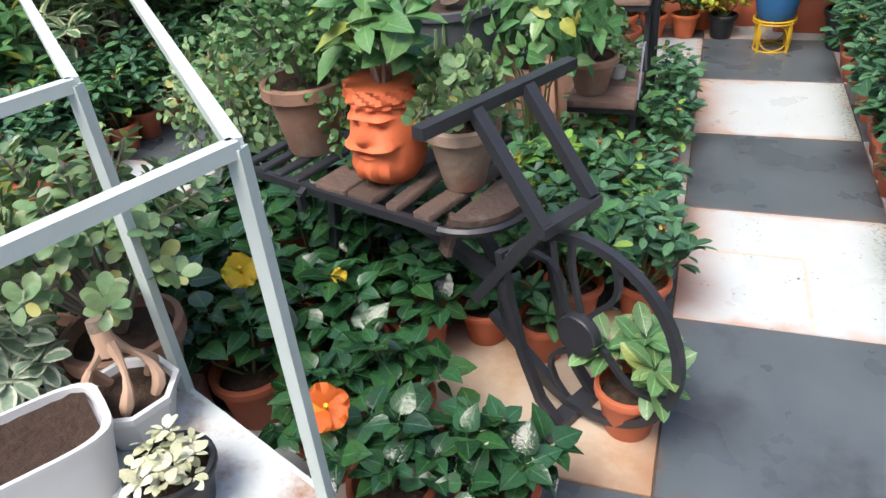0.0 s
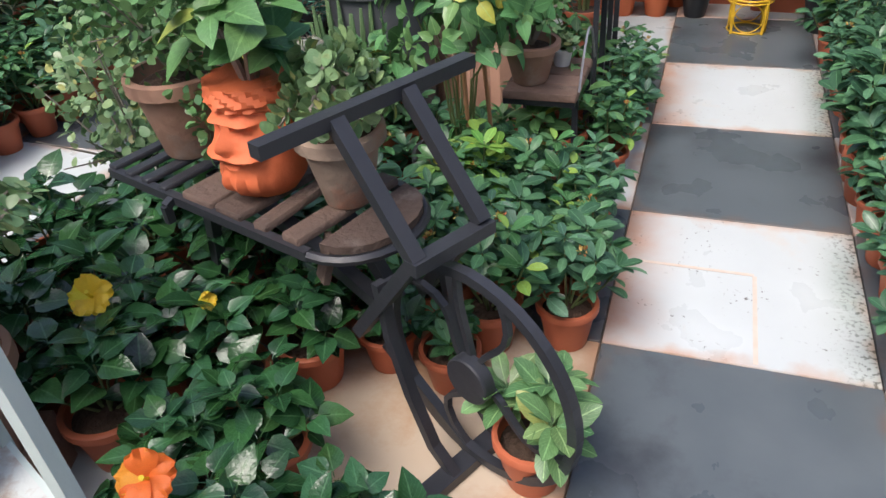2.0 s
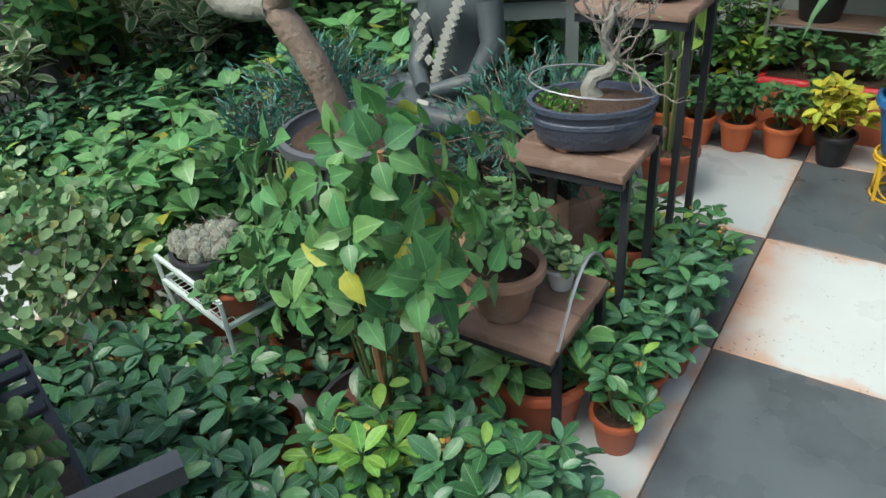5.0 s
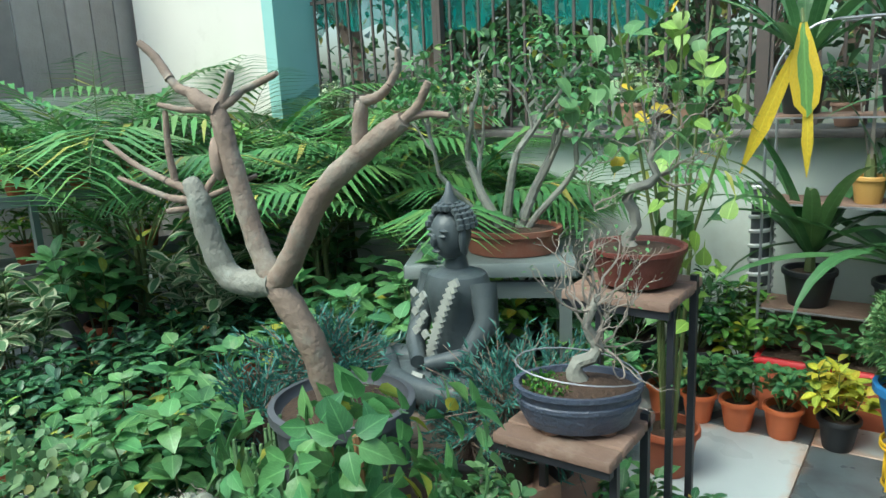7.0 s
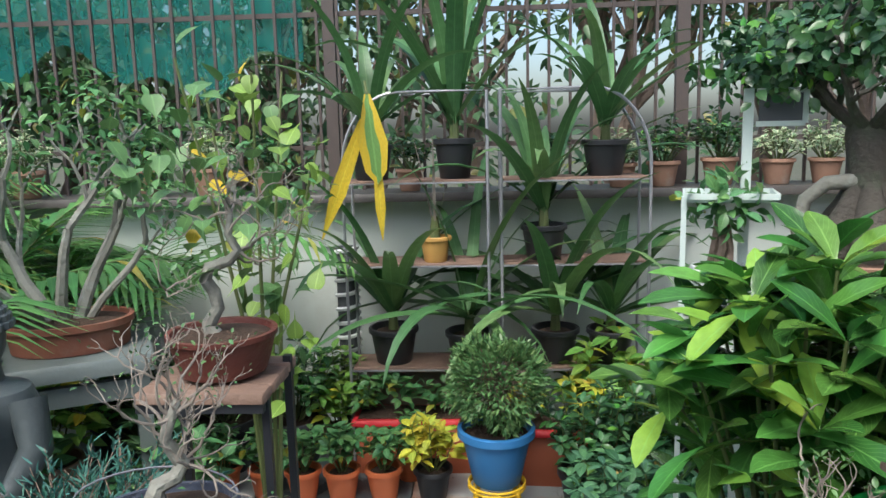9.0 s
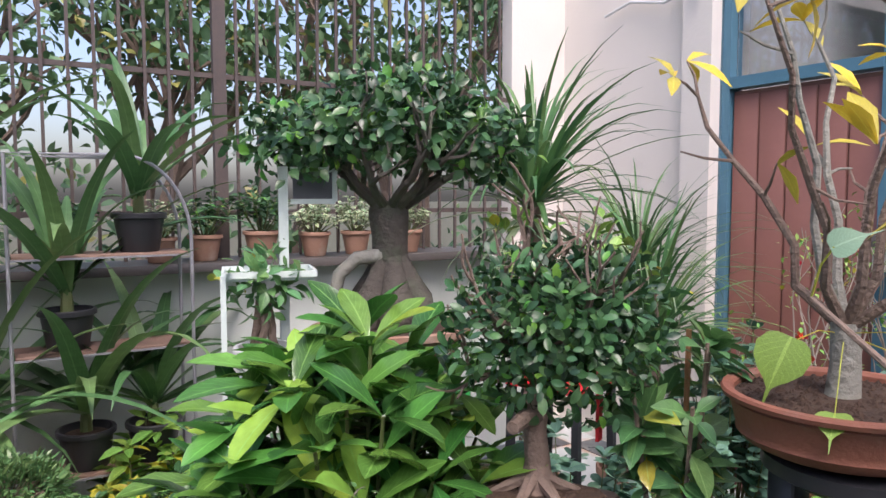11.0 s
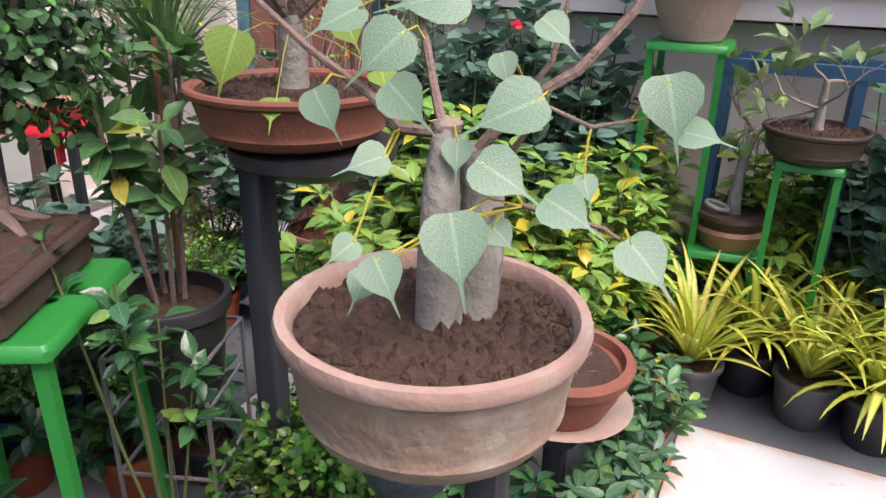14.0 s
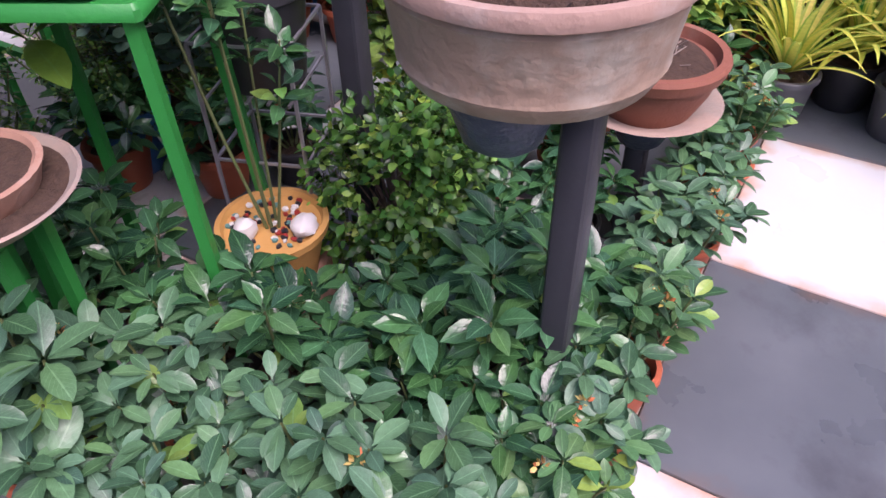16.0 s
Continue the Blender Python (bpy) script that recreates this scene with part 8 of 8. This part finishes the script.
# bowl on a green stool near the aisle
leg_stand("plant_stool", "green steel stool beside the ixora bed", (0.83, 0.955, 0), 0.06, 0.56, GREEN_STEEL, turn=20, spread_k=0.9)
R.seed(303)
e = thing("bonsai", "old clay bonsai bowl on a wide mossy saucer", "bonsai", at=(0.83, 0.955, 0.56))
e.matrix_basis = scaled(0.83, 0.955, 0.56, 0.86, 0)
part("saucer", Mesh().lathe([(0.12, 0), (0.13, 0.004), (0.185, 0.05), (0.192, 0.055), (0.185, 0.058), (0.13, 0.016), (0, 0.014)], 36), GREY_CLAY, e)
part("moss", Mesh().lathe([(0.17, 0.045), (0.15, 0.048), (0.10, 0.05)], 30, wob=0.01), SOIL, e)
part("bowl", Mesh().lathe([(0.09, 0.014), (0.12, 0.045), (0.135, 0.085), (0.14, 0.095), (0.128, 0.097), (0.12, 0.085), (0, 0.083)], 36), CLAY, e)
part("soil", Mesh().lathe([(0.122, 0.086), (0.06, 0.093), (0, 0.096)], 24, wob=0.03), SOIL, e)
bonsai_twigs(e, None, [(0.02, 0.02, 0.09), (0.03, 0.03, 0.16), (0.0, 0.03, 0.22), (0.02, 0.05, 0.30)], [0.024, 0.018, 0.015, 0.01], 3, 0.10, LF_SMALL, 0.02, 2, branches=6, gnarl=0.4, r0=0.005)

# ---- plants under and round the posts ----
R.seed(310)
e = thing("box_bush", "dense fresh green box bush in a black pot", "potted plant", at=(1.52, 0.64, 0))
add_pot(e, 0.10, 0.12, BLACK_PLASTIC)
lv, st = Mesh(), Mesh()
for k in range(170):
    d = sph(0.35)
    p = Vector((d.x * 0.18, d.y * 0.18, 0.27 + d.z * 0.20)) * (0.8 + 0.25 * R.random())
    st.tube([(0, 0, 0.1), p * 0.6 + Vector((0, 0, 0.05)), p], [0.003, 0.002, 0.001], 3, False)
    for i in range(24):
        lv.leaf(T_OVATE, p + sph() * 0.035, d + sph() * 0.8, d + Vector((0, 0, 0.6)), rnd(0.020, 0.034), 1.25)
part("stem", st, BARK, e)
part("foliage", lv, LF_BOX, e)

e = thing("potted_rose", "leggy green-stemmed shrub in an ochre bowl of pebbles", "potted plant")
e.matrix_basis = scaled(1.272, 0.802, 0.15, 0.80, 0)
part("bowl", Mesh().lathe([(0.09, 0), (0.10, 0.004), (0.135, 0.15), (0.148, 0.155), (0.150, 0.175), (0.135, 0.177), (0.128, 0.16), (0, 0.155)], 36), YELLOW_CERAMIC, e)
cols = [mat("pebble_" + n, c, None, 20, 0.35, bump=0) for n, c in (("white", (0.72, 0.72, 0.68)), ("red", (0.35, 0.04, 0.03)), ("black", (0.03, 0.03, 0.035)), ("teal", (0.12, 0.30, 0.28)))]
for k in range(90):
    a, q = rnd(0, 6.28), 0.118 * math.sqrt(R.random())
    part("pebble", Mesh().blob((q * math.cos(a), q * math.sin(a), 0.165), (rnd(0.006, 0.012), rnd(0.006, 0.012), 0.006), k, 0.2, 6), cols[R.randint(0, 3)], e)
part("stone", Mesh().blob((0.02, -0.095, 0.185), (0.04, 0.036, 0.028), 7, 0.2, 14), cols[0], e, "large white pebble")
part("stone", Mesh().blob((-0.07, 0.03, 0.185), (0.035, 0.03, 0.03), 9, 0.2, 14), cols[0], e, "large white pebble")
st, lv = Mesh(), Mesh()
for k in range(5):
    a = k * 1.26
    q = rnd(0.03, 0.16)
    h = rnd(0.5, 0.95)
    pts = [Vector((0.015 * math.cos(a), 0.015 * math.sin(a), 0.15)), Vector((q * 0.5 * math.cos(a), q * 0.5 * math.sin(a), 0.15 + h * 0.4)), Vector((q * math.cos(a), q * math.sin(a), 0.15 + h))]
    st.tube(pts, [0.005, 0.004, 0.0025], 6)
    for i in range(8):
        f = rnd(0.5, 1.0)
        p = pts[1].lerp(pts[2], f)
        whorl(lv, p, (math.cos(a) * 0.4, math.sin(a) * 0.4, 1), 3, 0.07, T_OVATE)
part("stem", st, STEM, e)
part("foliage", lv, LF_GARD, e)

R.seed(312)
b = part("brick_support", Mesh().box((0, 0, 0.075), (0.18, 0.18, 0.15), None, 0.004), CLAY)
b.matrix_basis = pose(1.272, 0.802, 0, 0, 0, 15)
tagged(b, "weathered clay block under the ochre bowl", "block")
e = thing("wire_pot_stand", "square galvanised wire pot stand", "plant stand", at=(1.45, 0.92, 0), turn=20)
for z in (0.36, 0.63):
    for k in range(4):
        a, b = 0.785 + k * 1.571, 0.785 + (k + 1) * 1.571
        part("wire_bar", Mesh().bar((0.145 * math.cos(a), 0.145 * math.sin(a), z), (0.145 * math.cos(b), 0.145 * math.sin(b), z), 0.006), WIRE, e)
for k in range(4):
    a = 0.785 + k * 1.571
    part("wire_leg", Mesh().bar((0.145 * math.cos(a), 0.145 * math.sin(a), 0), (0.145 * math.cos(a), 0.145 * math.sin(a), 0.63), 0.007), WIRE, e)
for k in range(5):
    part("wire_bar", Mesh().bar((-0.11, -0.09 + 0.045 * k, 0.51), (0.11, -0.09 + 0.045 * k, 0.51), 0.005), WIRE, e)
e = thing("potted_shrub", "tall leafy shrub with canes in a black plastic pot", "potted plant", at=(1.45, 0.92, 0.513))
zs = add_pot(e, 0.114, 0.22, BLACK_PLASTIC, foot=0.78, sides=30)
st, lv = Mesh(), Mesh()
for k in range(6):
    a = k * 1.05
    q = rnd(0.05, 0.13)
    top = Vector((q * math.cos(a), q * math.sin(a), zs + rnd(0.35, 0.58)))
    st.tube([(0.03 * math.cos(a), 0.03 * math.sin(a), zs - 0.01), top], [0.006, 0.004], 6)
    for i in range(7):
        p = Vector((0, 0, zs)).lerp(top, rnd(0.45, 1.0))
        whorl(lv, p, (math.cos(a) * 0.5, math.sin(a) * 0.5, 0.8), 4, 0.085, T_OVATE)
part("stem", st, BARK, e)
part("cane", Mesh().tube([(0.05, 0.02, zs - 0.01), (0.07, 0.03, zs + 0.5)], 0.006, 6), CANE, e)
part("foliage", lv, LF_MID, e)

gl = bush(315, "glossy leafy shrub in a dull red plastic pot", LF_GARD, T_OVATE, 0.17, 0.14, 8, 0.075, pot=TERRA, pot_r=0.085, pot_h=0.14)
spread(gl, [(1.46, 1.56, 0, 1.05, 0), (1.58, 1.29, 0, 1.0, 80), (1.90, 0.62, 0, 0.9, 120), (2.05, 0.45, 0, 0.85, 200), (2.66, 0.25, 0, 1.0, 30), (2.78, 0.5, 0, 1.0, 60), (2.53, 1.54, 0, 1.0, 200), (2.45, 1.75, 0, 1.0, 200)], "glossy shrubs in red pots")
for x, y, material, lab in ((2.62, 1.90, BLUE_PLASTIC, "box bush in a bright blue plastic tub"), (1.86, 2.03, GREEN_PLASTIC, "box bush in a bright green plastic tub"), (1.55, 1.62, BLUE_PLASTIC, "box bush in a bright blue plastic tub")):
    e = bush(int(x * 100), lab, LF_BOX, T_OVATE, 0.28, 0.19, 34, 0.022, pot=material, pot_r=0.15, pot_h=0.24, tiers=5)
    e.matrix_basis = scaled(x, y, 0, 0.9 if y < 1.8 else 1.0, x * 70)
R.seed(316)
e = thing("bonsai", "peeling-barked bonsai in a wide brown clay bowl", "bonsai", at=(2.86, 1.52, 0.0))
clay_bowl(e, 0.16, 0.30, BROWN_CERAMIC, CLAY, RED_SOIL, foot=0.75)
bonsai_twigs(e, None, [(0, 0, 0.27), (0.01, 0, 0.36), (-0.005, 0, 0.44), (0.005, 0, 0.50)], [0.03, 0.026, 0.024, 0.016], 2, 0.14, LF_MID, 0.05, 4, bark=CANE, branches=6, gnarl=0.3, r0=0.006)

# ---- yellow striped spider plants ----
def spider(seed, pot):
    R.seed(seed)
    e = thing("spider_plant", "yellow-striped arching spider plant in a dark plastic pot", "potted plant", "spider plants by the cross aisle")
    zs = add_pot(e, 0.098, 0.165, pot, foot=0.8, rim=0.007, lip=0.12, sides=28)
    lv = Mesh()
    for k in range(46):
        az = k * 2.4
        blade(lv, (0.015 * math.cos(az), 0.015 * math.sin(az), zs + 0.01), az, rnd(0.28, 0.46), rnd(0.024, 0.036), rnd(0.55, 1.5), rnd(0.6, 2.2), 8)
    part("leaf", lv, LF_SPIDER, e)
    return e


s1, s2 = spider(320, GREY_PLASTIC), spider(321, BLACK_PLASTIC)
spread(s1, [(2.73, 0.01, 0, 1.0, 0), (2.80, -0.34, 0, 1.0, 90), (2.76, -0.74, 0, 1.0, 160), (3.0, -0.42, 0, 1.05, 20)])
spread(s2, [(2.92, -0.16, 0, 1.0, 30), (2.76, -0.54, 0, 1.0, 200), (2.98, -0.64, 0, 1.1, 80), (3.2, -0.2, 0, 1.1, 60), (3.0, -0.92, 0, 1.0, 10)])

# ---- green stools and bonsai before the window ----
leg_stand("plant_stool", "low bright green steel stool", (3.06, 0.0, 0), 0.12, 0.46, GREEN_STEEL, turn=10)
R.seed(325)
e = thing("bonsai", "pale looping-rooted bonsai in stacked brown clay bowls", "bonsai", at=(3.06, -0.02, 0.46))
for z, r in ((0, 0.115), (0.05, 0.125)):
    part("bowl", Mesh().lathe([(r * 0.8, z), (r * 0.85, z + 0.004), (r, z + 0.055), (r + 0.008, z + 0.06), (r + 0.008, z + 0.075), (r - 0.008, z + 0.075), (0, z + 0.06)], 28), BROWN_CERAMIC if z else CLAY, e)
bonsai_twigs(e, None, [(0, 0, 0.11), (-0.01, 0, 0.16), (0.01, 0.0, 0.24), (0.03, -0.01, 0.32), (0.035, -0.01, 0.40)], [0.03, 0.022, 0.018, 0.014, 0.010], 2, 0.12, LF_LIME, 0.05, 2, branches=5, gnarl=0.4, r0=0.006)
part("root_loop", Mesh().tube([(-0.05 + 0.035 * math.cos(a), 0.05 + 0.035 * math.sin(a), 0.145 + 0.008 * math.sin(a)) for a in [6.2832 * i / 18 for i in range(19)]], 0.008, 7), PALE_BARK, e)
leg_stand("plant_stool", "tall bright green steel stool", (3.10, 0.20, 0), 0.13, 1.125, GREEN_STEEL, turn=0)
R.seed(326)
e = thing("potted_tree", "sparse small-leaved tree in a ribbed weathered clay pot", "potted plant", at=(3.10, 0.20, 1.125))
m = Mesh()
prof = []
for i in range(22):
    h = i / 21
    prof.append((0.095 + 0.06 * h + (0.002 if i % 2 else -0.001), 0.002 + 0.175 * h))
part("pot", m.lathe([(0.09, 0)] + prof, 36), GREY_CLAY, e, "ribbed grey-brown clay pot")
part("rim", Mesh().lathe([(0.155, 0.172), (0.178, 0.178), (0.182, 0.20), (0.172, 0.212), (0.15, 0.212), (0.14, 0.19), (0, 0.188)], 36, wob=0.006), RIM_CLAY, e)
tk, lv, tips = Mesh(), Mesh(), []
tk.tube([(0, 0, 0.185), (0.01, 0, 0.30), (0, 0.01, 0.42), (0.01, 0.0, 0.46)], [0.034, 0.03, 0.032, 0.026], 10)
for k in range(9):
    a = k * 2.4
    branchy(tk, (0.0, 0, 0.43), (math.cos(a) * 0.7, math.sin(a) * 0.7, 1.0), 0.28, 0.010, 3, tips, 0.2, 2, 0.75, 0.1, 5)
part("trunk", tk, PALE_BARK, e)
for p, d in tips:
    for _ in range(10):
        lv.leaf(T_OVATE, p + sph() * 0.07, sph(), (0, 0, 1), rnd(0.02, 0.034))
part("foliage", lv, LF_LIME, e)
bn = thing("blue_bench", "dark blue steel plant bench", "bench", at=(3.22, -0.32, 0))
part("top_rail", Mesh().bar((-0.12, 0.42, 1.06), (-0.12, -0.42, 1.06), 0.04), BLUE_STEEL, bn)
part("top_rail", Mesh().bar((0.12, 0.42, 1.06), (0.12, -0.42, 1.06), 0.04), BLUE_STEEL, bn)
for x in (-0.12, 0.12):
    for y in (0.40, 0.0, -0.40):
        part("leg", Mesh().bar((x, y, 0), (x, y, 1.045), 0.032), BLUE_STEEL, bn)
for y in (0.40, -0.40):
    part("cross_rail", Mesh().bar((-0.12, y, 1.06), (0.12, y, 1.06), 0.03), BLUE_STEEL, bn)
leg_stand("plant_stool", "green steel stool under a bonsai bowl", (3.02, -0.16 - 0.06, 0), 0.10, 0.80, GREEN_STEEL)
R.seed(327)
e = thing("bonsai", "broad-leaved bonsai in a wide dark brown bowl", "bonsai", at=(3.02, -0.22, 0.80))
clay_bowl(e, 0.16, 0.10, BROWN_CERAMIC, BROWN_CERAMIC, SOIL, foot=0.75)
bonsai_twigs(e, None, [(0, 0, 0.09), (0.01, 0, 0.16), (0.0, 0, 0.24)], [0.02, 0.014, 0.01], 2, 0.12, LF_JADE, 0.075, 3, branches=6, gnarl=0.3, r0=0.005)

# ---- store room contents behind the glass ----
R.seed(330)
tbm = part("work_table", Mesh().box((4.42, 0.2, 1.27), (1.5, 3.0, 0.06), None, 0.005).box((4.42, -1.2, 0.895), (1.3, 0.08, 0.69)).box((4.42, 1.6, 0.895), (1.3, 0.08, 0.69)), GREY_WOOD)
tagged(tbm, "long wooden work table inside the store room", "table")
CARD_WHITE = mat("white_blue_carton", (0.62, 0.68, 0.74), (0.54, 0.60, 0.68), 5, 0.7, bump=0.05)
for x, y, z, s, r, tilt, m2, lab in ((3.95, 0.66, 1.425, (0.26, 0.24, 0.20), 25, 14, CARD_WHITE, "tilted white and blue cardboard box with brown flaps"), (4.15, 1.18, 1.41, (0.36, 0.34, 0.22), -15, 0, CARD, "open brown cardboard box"), (4.05, 1.46, 1.37, (0.26, 0.26, 0.14), 30, 0, CARD_WHITE, "low white carton beside the heap"),
                                     (4.6, 1.40, 1.47, (0.4, 0.4, 0.34), -8, 0, CARD, "brown cardboard box under another"), (4.6, 1.42, 1.80, (0.34, 0.34, 0.32), 10, 0, CARD, "brown cardboard box on a pile"), (4.1, -0.14, 1.43, (0.34, 0.3, 0.26), 12, 0, CARD, "closed brown cardboard box on the table"), (4.15, -0.13, 1.66, (0.26, 0.24, 0.20), -10, 0, CARD, "small brown cardboard box on another")):
    e = thing("cardboard_box", lab, "box", at=(x, y, z), turn=r)
    e.matrix_basis = e.matrix_basis @ Matrix.Rotation(radians(tilt), 4, "Y")
    part("carton", Mesh().box((0, 0, 0), s, None, 0.004), m2, e)
    for q in (-1, 1):
        part("flap", Mesh().box((q * s[0] * 0.30, 0, s[2] / 2 + 0.028), (s[0] * 0.55, s[1], 0.006), Matrix.Rotation(radians(-22 * q), 3, "Y"), 0), CARD, e)
    part("tape", Mesh().box((-s[0] / 2 - 0.002, 0.01, 0.0), (0.003, 0.045, s[2] * 0.55)), BLUE_PLASTIC if m2 is CARD_WHITE else WOOD, e)
for k, (y, z, w, h, roll, lean) in enumerate(((1.02, 1.47, 0.34, 0.36, 8, 28), (1.16, 1.45, 0.26, 0.32, -25, 35), (0.90, 1.44, 0.20, 0.36, 38, 30), (1.05, 1.56, 0.30, 0.22, -12, 20), (0.82, 1.42, 0.10, 0.42, 46, 24))):
    sh = part("cardboard_sheet", Mesh().box((0, 0, 0), (0.012, w, h), None, 0.002), CARD if k != 3 else GREY_WOOD)
    sh.matrix_basis = pose(3.90 + 0.03 * k, y, z, roll, lean, 0)
    tagged(sh, "flattened brown cardboard sheet leaning in a heap", "cardboard", "heap of cardboard sheets")
for y, z, a in ((0.98, 1.62, 34), (0.90, 1.55, 40)):
    pl = part("broken_plank", Mesh().box((0, 0, 0), (0.04, 0.55, 0.045), None, 0.006), SLAT_WOOD)
    pl.matrix_basis = pose(4.02, y, z, a, 0, 0)
    tagged(pl, "dark broken plank lying on the cardboard", "plank", "broken planks on the heap")
sc = part("grey_sack", Mesh().blob((4.02, 0.36, 1.46), (0.16, 0.22, 0.20), 4, 0.45, 22), mat("sack_cloth", (0.46, 0.42, 0.38), (0.36, 0.33, 0.30), 12, 0.9))
tagged(sc, "slumped pale sack on the table", "sack")
cv = part("green_cover", Mesh().box((5.6, 0.6, 2.35), (0.05, 3.6, 0.35)), mat("dark_green_sheet", (0.015, 0.10, 0.09), (0.02, 0.13, 0.12), 5, 0.7))
tagged(cv, "dark green sheet hanging in the store room", "sheet")
for y in (0.2, 1.2, 2.1):
    p = part("room_post", Mesh().box((5.9, y, 1.9), (0.10, 0.12, 2.6)), DARK_ROOM)
    tagged(p, "grey post in the store room", "post", "posts in the store room")

# sill pots and a wall camera
sp2 = bush(340, "small leafy plant in an orange pot on the sill", LF_STRAP, T_LANCE, 0.14, 0.10, 6, 0.11, pot=ORANGE_POT, pot_r=0.055, pot_h=0.085, tiers=2)
spread(sp2, [(3.42, 0.02, 1.326, 1.0, 0), (3.42, -0.35, 1.326, 1.0, 70)], "pots on the window sill")
e = thing("wall_camera", "small white dome camera on the pillar", "camera", at=(3.38, 2.48, 2.55))
part("mount", Mesh().tube([(0.02, 0, 0), (-0.02, 0, 0)], 0.03, 16), WHITE_PLASTIC, e)
part("dome", Mesh().blob((-0.04, 0, -0.01), 0.028, 0, 0, 14), WHITE_PLASTIC, e)
part("lens", Mesh().blob((-0.062, -0.004, -0.014), 0.010, 0, 0, 10), BLACK_PLASTIC, e)
e = part("wall_cable", Mesh().tube([(3.38, 2.50, 2.53), (3.41, 2.75, 2.50), (3.42, 3.0, 2.56), (3.42, 3.2, 2.52)], 0.008, 6), WHITE_PLASTIC)
tagged(e, "loose white cable sagging along the wall", "cable")
